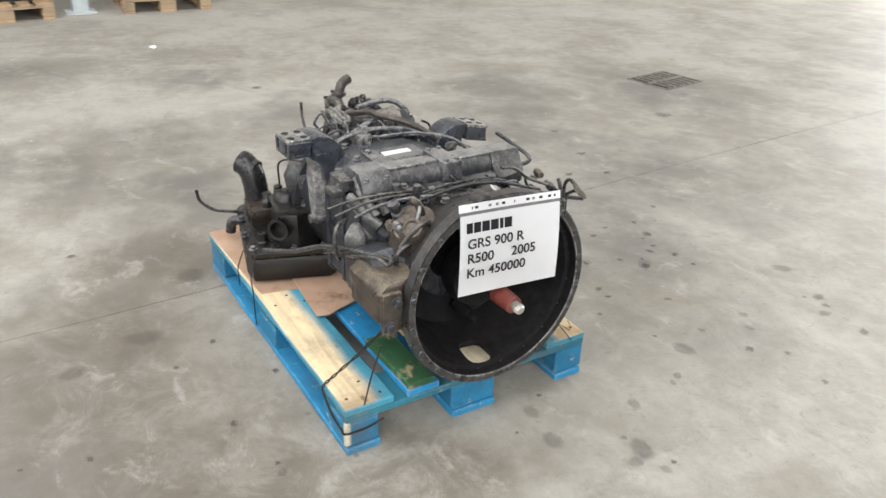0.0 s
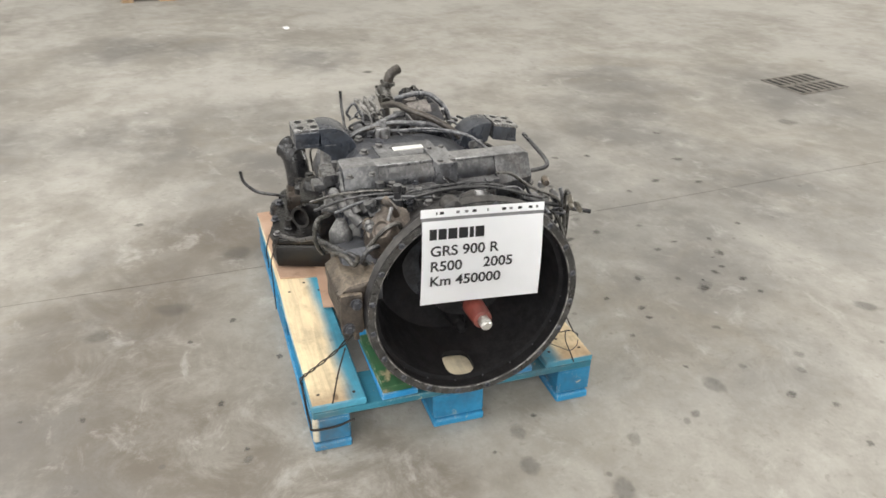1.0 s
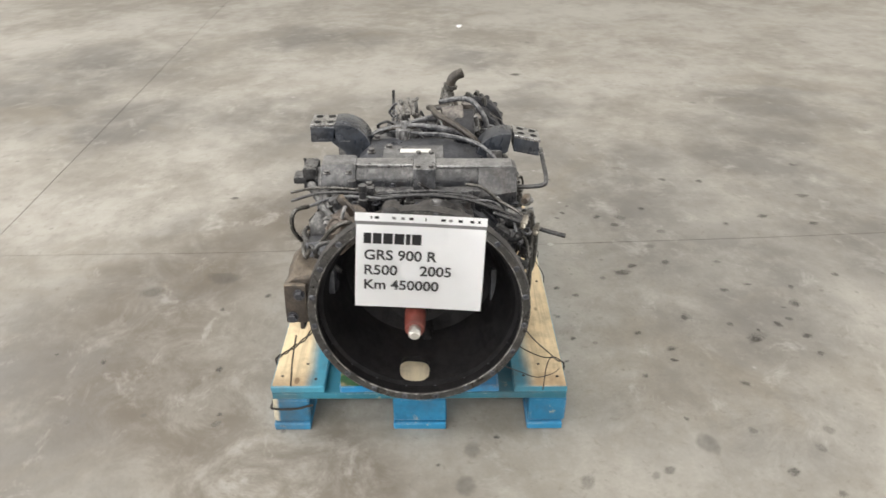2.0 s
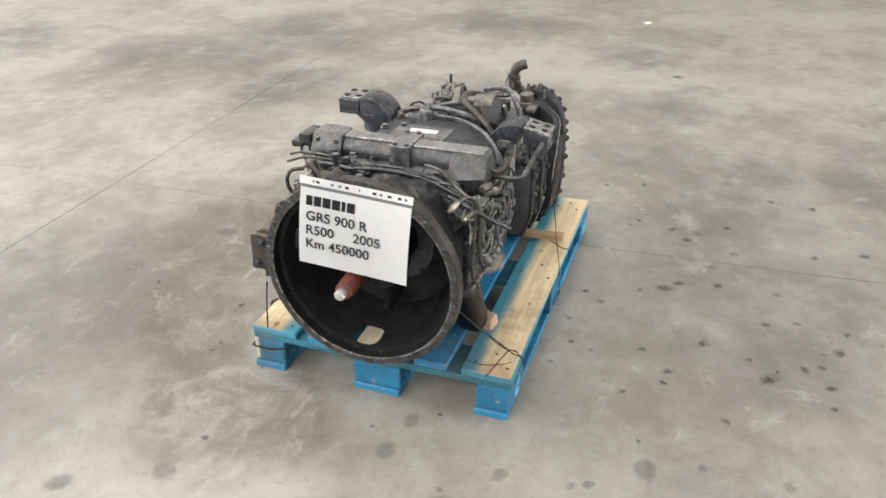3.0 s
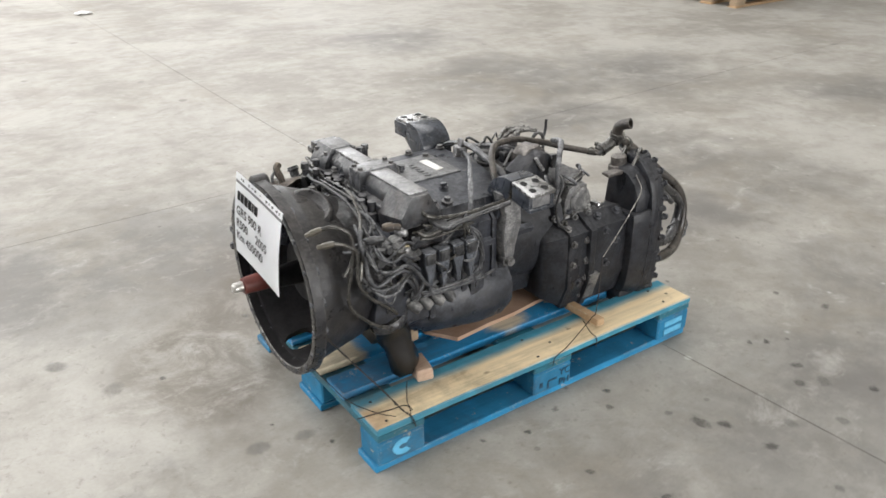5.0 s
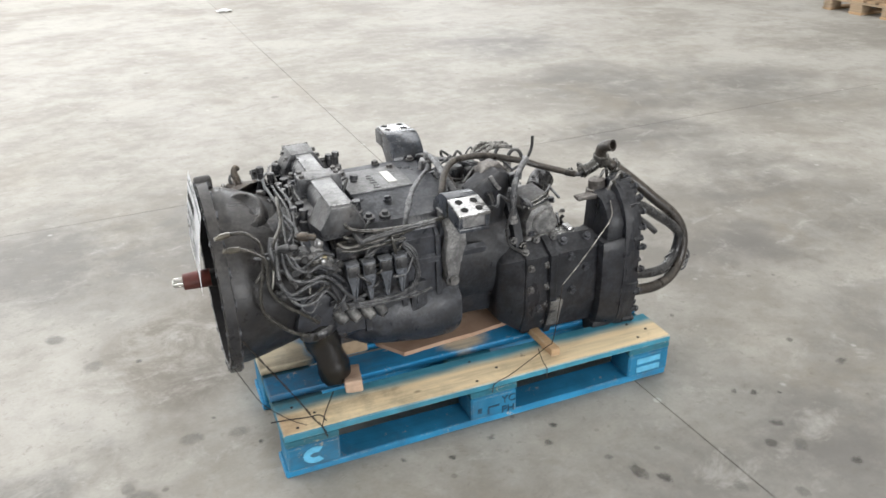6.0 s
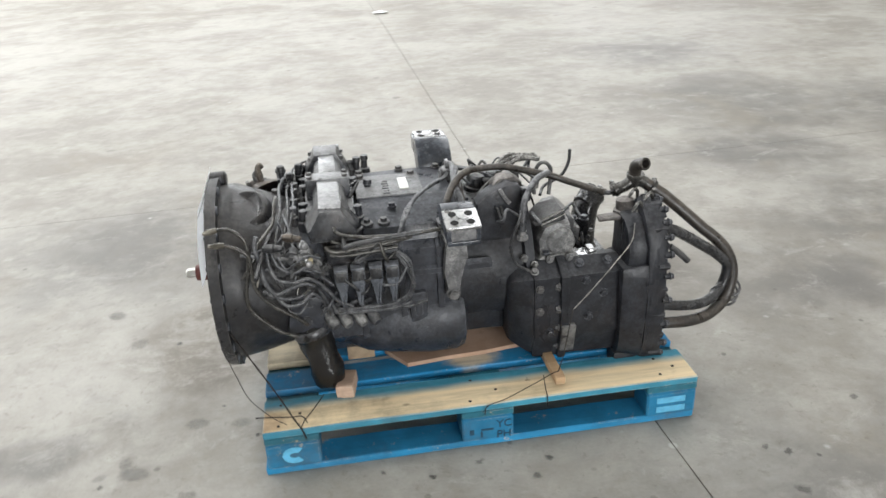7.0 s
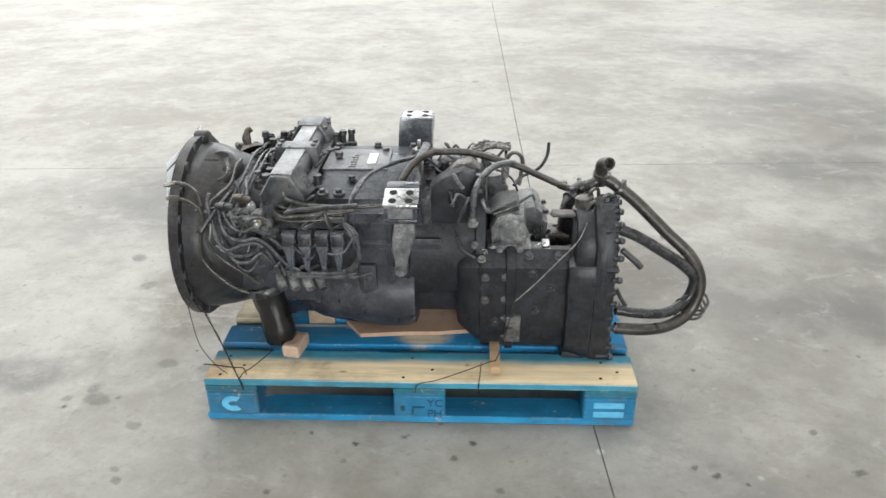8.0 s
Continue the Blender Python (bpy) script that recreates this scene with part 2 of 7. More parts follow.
def timber(name, colour, paint, bare, along="x", seed=0.0):
    """Deal; bare: where the blue paint is missing: a band of the object's own y, a patch (x, y, half width, half depth), or 'none', 'front', 'all', 'some'."""
    n = Nodes(name)
    shift = n.node("ShaderNodeObjectInfo").outputs["Random"]
    grain_co = n.stretch(*((2.2, 34, 34) if along == "x" else (34, 2.2, 34)), (seed, seed * 3, 0))
    add = n.tree.nodes.new("ShaderNodeVectorMath")
    add.operation = "ADD"
    n.tree.links.new(grain_co, add.inputs[0])
    spread = n.node("ShaderNodeCombineXYZ", X=n.math("MULTIPLY", shift, 31.0), Y=n.math("MULTIPLY", shift, 17.0))
    n.tree.links.new(spread.outputs[0], add.inputs[1])
    grain = n.noise(1.6, 6, 0.65, co=add.outputs[0], warp=0.6)
    fine, blot = n.noise(70, 4, 0.6), n.noise(5.5, 5, 0.65, warp=0.3)
    wood = n.mix(n.ramp(grain, 0.34, 0.70), colour, tuple(v * 0.74 for v in colour))
    wood = n.mix(n.ramp(blot, 0.58, 0.75, 0, 0.4), wood, (0.20, 0.12, 0.055))
    knots = n.node("ShaderNodeTexVoronoi", Scale=1.0)
    n.tree.links.new(n.stretch(5.5, 11, 9, (seed + 0.3, seed, 0.2)), knots.inputs["Vector"])
    wood = n.mix(n.ramp(knots.outputs["Distance"], 0.05, 0.11, 0.75, 0.0), wood, (0.06, 0.032, 0.016))
    if isinstance(bare, tuple) and len(bare) == 2:                 # oil-brown end of the outer boards
        soaked = n.math("ADD", n.axis(0), n.math("MULTIPLY", n.math("SUBTRACT", n.noise(11, 5, 0.7), 0.5), 0.16))
        wood = n.mix(n.ramp(soaked, -0.60, -0.50, 0.6, 0.0), wood, (0.30, 0.175, 0.095))
        wood = n.mix(n.ramp(n.noise(26, 5, 0.7, co=n.stretch(1, 1, 1, (4, 4, 1))), 0.66, 0.72, 0.0, 0.7), wood, (0.16, 0.10, 0.06))
    coat = n.mix(n.ramp(blot, 0.35, 0.7), tuple(v * 0.85 for v in paint), tuple(v * 1.3 for v in paint))
    coat = n.mix(n.ramp(grain, 0.45, 0.75, 0, 0.35), coat, tuple(v * 0.55 for v in paint))
    if bare == "none":
        mask = n.ramp(n.noise(19, 7, 0.8), 0.605, 0.665, 0, 0.8)
    elif bare == "front":
        worn_end = n.math("ADD", n.axis(0), n.math("MULTIPLY", n.math("SUBTRACT", blot, 0.5), 0.15))
        mask = n.ramp(worn_end, -0.47, -0.42, 1.0, 0.0)
    elif bare == "all":
        mask = 1.0
    elif isinstance(bare, str):
        mask = n.ramp(n.noise(9, 5, 0.7), 0.52, 0.62, 0, 0.9)
    elif len(bare) == 4:
        m = n.tree.nodes.new("ShaderNodeMapping")
        m.vector_type = "TEXTURE"
        m.inputs["Location"].default_value, m.inputs["Scale"].default_value = (bare[0], bare[1], 0), (bare[2], bare[3], 1e6)
        n.tree.links.new(n.co, m.inputs[0])
        away = n.tree.nodes.new("ShaderNodeVectorMath")
        away.operation = "LENGTH"
        n.tree.links.new(m.outputs[0], away.inputs[0])
        ragged = n.math("ADD", away.outputs["Value"], n.math("MULTIPLY", n.math("SUBTRACT", n.noise(22, 5, 0.7), 0.5), 0.7))
        mask = n.math("MAXIMUM", n.ramp(ragged, 0.55, 1.2, 0.92, 0.0), n.ramp(n.noise(19, 7, 0.8), 0.605, 0.665, 0, 0.8))
    else:
        edge = n.math("ABSOLUTE", n.axis(1))
        wobble = n.math("MULTIPLY", n.math("SUBTRACT", n.noise(7, 4, 0.6, co=n.stretch(0.5, 1, 1)), 0.5), 0.035)
        swept = n.ramp(n.math("ADD", edge, wobble), bare[0], bare[1])
        mask = n.math("MULTIPLY", swept, n.ramp(n.up(), 0.6, 0.9))
    bevel = n.node("ShaderNodeBevel", Radius=0.007)
    bevel.samples = 4
    facing = n.tree.nodes.new("ShaderNodeVectorMath")
    facing.operation = "DOT_PRODUCT"
    n.tree.links.new(bevel.outputs[0], facing.inputs[0])
    n.tree.links.new(n.tree.nodes.new("ShaderNodeNewGeometry").outputs["Normal"], facing.inputs[1])
    rubbed = n.math("MULTIPLY", n.ramp(facing.outputs["Value"], 0.80, 0.97, 1.0, 0.0), n.ramp(n.noise(24, 5, 0.7), 0.45, 0.60, 0, 0.5))
    colour_out = n.mix(rubbed, n.mix(mask, coat, wood), (0.62, 0.58, 0.50))
    dirt = n.ramp(n.noise(3.2, 6, 0.7, co=n.stretch(1, 1, 1, (5, 2, 0))), 0.46, 0.74, 0, 0.6)
    colour_out = n.mix(dirt, colour_out, (0.10, 0.085, 0.065), "MIX")
    return n.finish(colour_out, 0.78, 0.0, n.math("ADD", grain, n.math("MULTIPLY", fine, 0.4)), 0.35, 0.004, 0.3)


DEAL, BLUE, TEAL = (0.84, 0.68, 0.44), (0.019, 0.215, 0.45), (0.024, 0.135, 0.19)
BOARD_EDGE = timber("board_swept", DEAL, (0.050, 0.235, 0.335), (0.278, 0.322))
BOARD_BLUE = timber("board_blue", DEAL, BLUE, "none", seed=2.0)
BOARD_CREAM = timber("board_bare", (0.76, 0.66, 0.48), BLUE, "front", seed=5.0)
CROSS_BLUE = timber("stringer_blue", (0.5, 0.42, 0.28), TEAL, "none", along="y", seed=7.0)
BLOCK_BLUE = timber("block_blue", (0.5, 0.42, 0.3), (0.018, 0.155, 0.29), "none", seed=9.0)
BLOCK_WORN = timber("block_worn", (0.74, 0.66, 0.50), (0.018, 0.155, 0.29), (-0.60, 0.40, 0.013, 0.016), seed=10.0)
BOARD_WORN = timber("board_worn", (0.72, 0.62, 0.46), BLUE, (0.0, -0.172, 0.085, 0.045), seed=3.0)
RUNNER_BLUE = timber("runner_blue", (0.5, 0.42, 0.3), (0.026, 0.215, 0.41), "none", seed=11.0)
WOOD_RAW = timber("raw_deal", (0.46, 0.31, 0.18), BLUE, "all", seed=13.0)
WOOD_OLD = timber("old_deal", (0.36, 0.27, 0.18), BLUE, "all", along="y", seed=15.0)
WOOD_PALE = timber("pale_deal", (0.56, 0.40, 0.30), BLUE, "all", seed=14.0)
GREEN = timber("green_board", (0.40, 0.32, 0.2), (0.022, 0.085, 0.035), "some", seed=17.0)


def card():
    n = Nodes("cardboard")
    a, b = n.noise(6, 5, 0.7), n.noise(40, 4, 0.6)
    c = n.mix(n.ramp(a, 0.35, 0.7), (0.47, 0.325, 0.235), (0.38, 0.245, 0.17))
    c = n.mix(n.ramp(n.noise(3.2, 5, 0.7, co=n.stretch(1, 1, 1, (2, 9, 0))), 0.54, 0.72, 0, 0.75), c, (0.10, 0.05, 0.032))
    flute = n.node("ShaderNodeTexWave", Scale=38.0)
    n.tree.links.new(n.co, flute.inputs["Vector"])
    return n.finish(c, 0.85, 0.0, n.math("ADD", b, n.math("MULTIPLY", flute.outputs["Fac"], 0.3)), 0.25, 0.003, 0.3)


CARD = card()

# broad worn and dirty patches, some with shade by the pallet painted in: x, y, half width, half depth
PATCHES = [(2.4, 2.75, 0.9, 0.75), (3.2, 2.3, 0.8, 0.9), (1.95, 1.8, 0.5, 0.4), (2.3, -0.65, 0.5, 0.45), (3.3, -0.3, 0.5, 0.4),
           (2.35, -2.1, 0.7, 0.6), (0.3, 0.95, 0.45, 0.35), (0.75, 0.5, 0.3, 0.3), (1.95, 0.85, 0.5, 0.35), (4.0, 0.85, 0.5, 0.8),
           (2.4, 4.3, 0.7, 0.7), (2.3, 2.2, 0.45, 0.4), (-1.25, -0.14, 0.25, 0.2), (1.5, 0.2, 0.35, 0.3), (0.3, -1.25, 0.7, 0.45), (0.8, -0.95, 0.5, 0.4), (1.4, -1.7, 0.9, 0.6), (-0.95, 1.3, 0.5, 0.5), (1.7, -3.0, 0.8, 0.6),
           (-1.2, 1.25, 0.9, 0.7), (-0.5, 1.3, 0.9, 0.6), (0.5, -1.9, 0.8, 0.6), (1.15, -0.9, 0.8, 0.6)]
# brown dirt with soft shade painted in, round the end and the far side of the pallet: x, y, radius
DIRT_SHADE = [(-0.75, 0.48, 0.42), (-0.55, 0.62, 0.42), (-0.45, 0.80, 0.45), (-0.1, 0.88, 0.5), (0.3, 0.85, 0.5), (-0.72, 0.2, 0.25), (-0.84, 0.3, 0.28), (0.75, 0.55, 0.4)]
# darker grey areas before the near long side and off the far end: x, y, radius
GREY_AREAS = [(-0.45, -0.75, 0.42), (-0.05, -0.85, 0.5), (0.4, -0.8, 0.48), (0.75, -0.7, 0.42), (-0.1, -1.1, 0.35), (-0.6, -1.0, 0.3),
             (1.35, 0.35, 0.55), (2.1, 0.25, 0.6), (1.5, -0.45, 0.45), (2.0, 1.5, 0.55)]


def concrete():
    n = Nodes("floor_concrete")
    big = n.noise(0.55, 5, 0.6, warp=0.4)
    mid = n.noise(1.9, 6, 0.6, co=n.stretch(1, 1.15, 1), warp=0.3)
    small = n.noise(9, 6, 0.7, warp=0.2)
    fine = n.noise(85, 4, 0.65)
    tone = n.math("ADD", n.math("MULTIPLY", n.ramp(mid, 0.33, 0.67), 0.34), n.math("ADD", n.math("MULTIPLY", n.ramp(big, 0.3, 0.7), 0.42), n.math("MULTIPLY", n.ramp(small, 0.3, 0.7), 0.24)))
    colour = n.mix(n.ramp(tone, 0.10, 0.84), (0.242, 0.224, 0.195), (0.395, 0.379, 0.344))
    flat = n.stretch(1, 1, 0)
    jig = n.tree.nodes.new("ShaderNodeTexNoise")
    jig.inputs["Scale"].default_value, jig.inputs["Detail"].default_value = 3.2, 5.0
    n.tree.links.new(n.co, jig.inputs["Vector"])

    def spot(x, y, rx, ry, wob, soft):
        """A mask round one place with an uneven edge."""
        w = n.tree.nodes.new("ShaderNodeVectorMath")
        w.operation = "MULTIPLY_ADD"
        n.tree.links.new(jig.outputs["Color"], w.inputs[0])
        w.inputs[1].default_value = (wob, wob, 0)
        n.tree.links.new(flat, w.inputs[2])
        m = n.tree.nodes.new("ShaderNodeMapping")
        m.vector_type = "TEXTURE"
        m.inputs["Location"].default_value, m.inputs["Scale"].default_value = (x + wob / 2, y + wob / 2, 0), (rx, ry, 1)
        n.tree.links.new(w.outputs[0], m.inputs[0])
        d = n.tree.nodes.new("ShaderNodeVectorMath")
        d.operation = "LENGTH"
        n.tree.links.new(m.outputs[0], d.inputs[0])
        return n.ramp(d.outputs["Value"], soft, 1.15, 1.0, 0.0)

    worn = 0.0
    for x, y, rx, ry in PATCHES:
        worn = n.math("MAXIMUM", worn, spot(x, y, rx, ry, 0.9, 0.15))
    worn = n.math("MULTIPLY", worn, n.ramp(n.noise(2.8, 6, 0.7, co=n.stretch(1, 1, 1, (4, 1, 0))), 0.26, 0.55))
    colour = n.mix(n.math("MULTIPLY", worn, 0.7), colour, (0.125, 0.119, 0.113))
    dirt_shading = 0.0
    for x, y, r in DIRT_SHADE:
        dirt_shading = n.math("MAXIMUM", dirt_shading, spot(x, y, r, r, 0.5, 0.2))
    dirt_shading = n.math("MULTIPLY", dirt_shading, n.ramp(n.noise(4.6, 8, 0.75, co=n.stretch(1, 1, 1, (6, 5, 0)), warp=0.6), 0.34, 0.60, 0.25, 1.0))
    colour = n.mix(n.math("MULTIPLY", dirt_shading, 0.85), colour, (0.128, 0.108, 0.084))
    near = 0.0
    for x, y, r in GREY_AREAS:
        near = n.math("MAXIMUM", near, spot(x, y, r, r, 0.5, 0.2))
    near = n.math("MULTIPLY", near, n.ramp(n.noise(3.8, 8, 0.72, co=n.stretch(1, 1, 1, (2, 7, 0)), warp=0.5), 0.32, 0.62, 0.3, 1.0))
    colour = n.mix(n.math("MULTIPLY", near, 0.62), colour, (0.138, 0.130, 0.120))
    flecks = n.ramp(n.noise(26, 6, 0.75, co=n.stretch(1, 1, 1, (1, 2, 0)), warp=0.4), 0.55, 0.68, 0.0, 0.4)
    colour = n.mix(flecks, colour, (0.155, 0.138, 0.115))
    drops = n.node("ShaderNodeTexVoronoi", Scale=2.6, Randomness=1.0)
    n.tree.links.new(n.stretch(1, 1, 0, (0.37, 0.11, 0)), drops.inputs["Vector"])
    speck = n.math("MULTIPLY", n.ramp(n.math("ADD", drops.outputs["Distance"], n.math("MULTIPLY", n.math("SUBTRACT", small, 0.5), 0.12)), 0.05, 0.085, 0.55, 0.0), n.ramp(n.noise(1.1, 3, 0.6), 0.45, 0.6))
    colour = n.mix(speck, colour, (0.12, 0.11, 0.10))
    dots = n.node("ShaderNodeTexVoronoi", Scale=8.5, Randomness=1.0)
    n.tree.links.new(n.stretch(1, 1, 0, (0.7, 0.31, 0)), dots.inputs["Vector"])
    grit = n.math("MULTIPLY", n.ramp(n.math("ADD", dots.outputs["Distance"], n.math("MULTIPLY", n.math("SUBTRACT", fine, 0.5), 0.1)), 0.05, 0.10, 0.6, 0.0), n.ramp(n.noise(1.7, 4, 0.6, co=n.stretch(1, 1, 1, (2, 8, 0))), 0.48, 0.62))
    colour = n.mix(grit, colour, (0.11, 0.10, 0.09))
    chips = n.node("ShaderNodeTexVoronoi", Scale=3.4, Randomness=1.0)
    n.tree.links.new(n.stretch(1, 1, 0, (3.7, 1.31, 0)), chips.inputs["Vector"])
    colour = n.mix(n.ramp(n.math("ADD", chips.outputs["Distance"], n.math("MULTIPLY", n.math("SUBTRACT", small, 0.5), 0.1)), 0.02, 0.05, 0.55, 0.0), colour, (0.58, 0.57, 0.54))
    smear = n.ramp(n.noise(4.2, 7, 0.75, co=n.stretch(0.9, 1.2, 1, (1, 6, 0)), warp=0.5), 0.53, 0.72, 0, 0.42)
    colour = n.mix(smear, colour, (0.17, 0.155, 0.132))
    brown = n.ramp(n.noise(1.3, 7, 0.72, co=n.stretch(1, 0.8, 1, (7, 3, 0)), warp=0.7), 0.5, 0.72, 0, 0.42)
    colour = n.mix(brown, colour, (0.225, 0.195, 0.150))
    pale = n.ramp(n.noise(5.2, 6, 0.75, co=n.stretch(1, 1.25, 1, (9, 4, 0)), warp=0.5), 0.55, 0.72, 0, 0.4)
    colour = n.mix(pale, colour, (0.50, 0.485, 0.45))
    colour = n.mix(n.ramp(fine, 0.25, 0.75), colour, n.mix(0.12, colour, (0.1, 0.095, 0.085)))
    rough = n.ramp(mid, 0.3, 0.7, 0.57, 0.65)
    return n.finish(colour, rough, 0.0, n.math("ADD", n.math("MULTIPLY", small, 0.6), n.math("MULTIPLY", fine, 0.4)), 0.12, 0.004, 0.4)


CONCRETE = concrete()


def oil_mark(name, colour, most, rough, ragged, soft):
    """A film of oil that has soaked into the floor, thinning out at an uneven edge."""
    n = Nodes(name)
    luck = n.node("ShaderNodeObjectInfo").outputs["Random"]
    shift = n.node("ShaderNodeCombineXYZ", Z=n.math("MULTIPLY", luck, 40.0))
    add = n.tree.nodes.new("ShaderNodeVectorMath")
    add.operation = "ADD"
    n.tree.links.new(n.co, add.inputs[0])
    n.tree.links.new(shift.outputs[0], add.inputs[1])
    length = n.tree.nodes.new("ShaderNodeVectorMath")
    length.operation = "LENGTH"
    n.tree.links.new(n.co, length.inputs[0])
    jag = n.math("MULTIPLY", n.math("SUBTRACT", n.noise(1.7, 5, 0.6, co=add.outputs[0]), 0.5), ragged)
    alpha = n.ramp(n.math("ADD", length.outputs["Value"], jag), 0.72 - soft, 0.76, most, 0.0)
    mottle = n.ramp(n.noise(5.0, 4, 0.7, co=add.outputs[0]), 0.3, 0.7, 0.75, 1.1)
    n.put(n.bsdf.inputs["Alpha"], n.math("MULTIPLY", n.math("MULTIPLY", alpha, mottle), n.ramp(luck, 0.0, 1.0, 0.75, 1.05)))
    return n.finish(colour, rough)


OIL_FRESH = oil_mark("oil_drip", (0.075, 0.069, 0.062), 0.58, 0.5, 1.5, 0.45)
OIL_OLD = oil_mark("oil_ring", (0.12, 0.115, 0.107), 0.34, 0.5, 0.6, 0.35)
PLASTER = simple("hall_plaster", (0.50, 0.49, 0.46), 0.9, 0.0, 0.12, 2.0)
ROOFING = simple("roof_sheet", (0.45, 0.45, 0.44), 0.7, 0.0, 0.12, 3.0)
DARK_LOAD = simple("dark_tarp", (0.03, 0.03, 0.03), 0.8, 0.0, 0.3, 4.0)
COLUMN = simple("column_paint", (0.50, 0.55, 0.57), 0.6, 0.0, 0.15, 5.0)


# ---- builders ----
def thing(name, place, label, category, group="", kind=""):
    ob = new(name)
    ob.location = place
    ob.empty_display_size = 0.1
    return tagged(ob, label, category, group, kind)


def mesh_of(name, bm, material, smooth=40):
    bmesh.ops.recalc_face_normals(bm, faces=bm.faces[:])
    data = bpy.data.meshes.new(name)
    for f in bm.faces:
        f.smooth = smooth > 0
    if smooth:
        for e in bm.edges:
            if len(e.link_faces) == 2 and e.calc_face_angle(0) > radians(smooth):
                e.smooth = False
    bm.to_mesh(data)
    bm.free()
    data.materials.append(material)
    return data


def part(name, bm, material, parent, label="", smooth=40):
    """Links a bmesh, built in world metres, as one mesh under a thing or under a part."""
    ob = new(name, mesh_of(name, bm, material, smooth))
    ob.parent = parent
    if not parent.data:
        ob.matrix_parent_inverse = Matrix.Translation(parent.location).inverted()
    return tagged(ob, label)


def single(name, bm, material, label, category, group="", kind="", smooth=40):
    return tagged(new(name, mesh_of(name, bm, material, smooth)), label, category, group, kind)


def shared(name, data, place, parent):
    """One more piece on a mesh that is already there."""
    ob = new(name, data)
    ob.parent = parent
    if not parent.data:
        ob.matrix_parent_inverse = Matrix.Translation(parent.location).inverted()
    ob.matrix_basis = place
    return ob


def box(bm, lo, hi, bevel=0.0, turn=None, segments=2):
    """A box between two corners, with rounded edges; turn: a matrix about its middle."""
    lo, hi = Vector(lo), Vector(hi)
    mid, size = (lo + hi) / 2, hi - lo
    m = Matrix.Translation(mid) @ (turn or Matrix.Identity(4)) @ Matrix.Diagonal((*size, 1))
    made = bmesh.ops.create_cube(bm, size=1, matrix=m)["verts"]
    if bevel:
        edges = list({e for v in made for e in v.link_edges})
        bmesh.ops.bevel(bm, geom=edges, offset=bevel, segments=segments, affect="EDGES", profile=0.6)
    return bm


def prism(bm, outline, a0, a1, axis="x", bevel=0.0, taper=1.0, centre=(0, 0)):
    """An outline in the two other axes, drawn out along one axis. taper: the size at the far end."""
    place = {"x": lambda u, v, a: (a, u, v), "y": lambda u, v, a: (u, a, v), "z": lambda u, v, a: (u, v, a)}[axis]
    near = [bm.verts.new(place(u, v, a0)) for u, v in outline]
    far = [bm.verts.new(place(centre[0] + (u - centre[0]) * taper, centre[1] + (v - centre[1]) * taper, a1)) for u, v in outline]
    faces = [bm.faces.new(near), bm.faces.new(far[::-1])]
    for i in range(len(near)):
        j = (i + 1) % len(near)
        faces.append(bm.faces.new((near[i], near[j], far[j], far[i])))
    bmesh.ops.recalc_face_normals(bm, faces=faces)
    if bevel:
        edges = list({e for f in faces[:2] for e in f.edges})
        bmesh.ops.bevel(bm, geom=edges, offset=bevel, segments=2, affect="EDGES", profile=0.6)
    return bm


def lathe(bm, profile, centre, axis="x", steps=32, matrix=None, closed=True):
    """Rings (a, radius) about an axis through centre."""
    m = matrix or Matrix.Identity(4)
    rings = []
    for a, r in profile:
        ring = []
        for k in range(steps):
            w = math.tau * k / steps
            u, v = r * math.cos(w), r * math.sin(w)
            p = {"x": (a, u, v), "y": (u, a, v), "z": (u, v, a)}[axis]
            ring.append(bm.verts.new(m @ (Vector(p) + Vector(centre))))
        rings.append(ring)
    for p, q in zip(rings, rings[1:]):
        for k in range(steps):
            j = (k + 1) % steps
            bm.faces.new((p[k], p[j], q[j], q[k]))
    if closed:
        bm.faces.new(rings[0][::-1])
        bm.faces.new(rings[-1])
    return bm


def rod(bm, a, b, r0, r1=None, steps=12):
    """A round bar from a to b."""
    a, b = Vector(a), Vector(b)
    m = Matrix.Translation(a) @ (b - a).to_track_quat("Z", "Y").to_matrix().to_4x4()
    L = (b - a).length
    return lathe(bm, [(0, r0), (L, r0 if r1 is None else r1)], (0, 0, 0), "z", steps, m)


def turned(bm, a, b, profile, steps=20):
    """A turned shape from a to b: (share of the way, radius)."""
    a, b = Vector(a), Vector(b)
    m = Matrix.Translation(a) @ (b - a).to_track_quat("Z", "Y").to_matrix().to_4x4()
    return lathe(bm, [(f * (b - a).length, r) for f, r in profile], (0, 0, 0), "z", steps, m)


def curve_points(points, per=6):
    pts = [Vector(p) for p in points]
    if len(pts) < 3:
        return pts
    ext = [2 * pts[0] - pts[1], *pts, 2 * pts[-1] - pts[-2]]
    out = []
    for i in range(1, len(ext) - 2):
        p0, p1, p2, p3 = ext[i - 1:i + 3]
        for k in range(per):
            t = k / per
            out.append(0.5 * (2 * p1 + (p2 - p0) * t + (2 * p0 - 5 * p1 + 4 * p2 - p3) * t * t + (3 * p1 - p0 - 3 * p2 + p3) * t ** 3))
    return out + [pts[-1]]


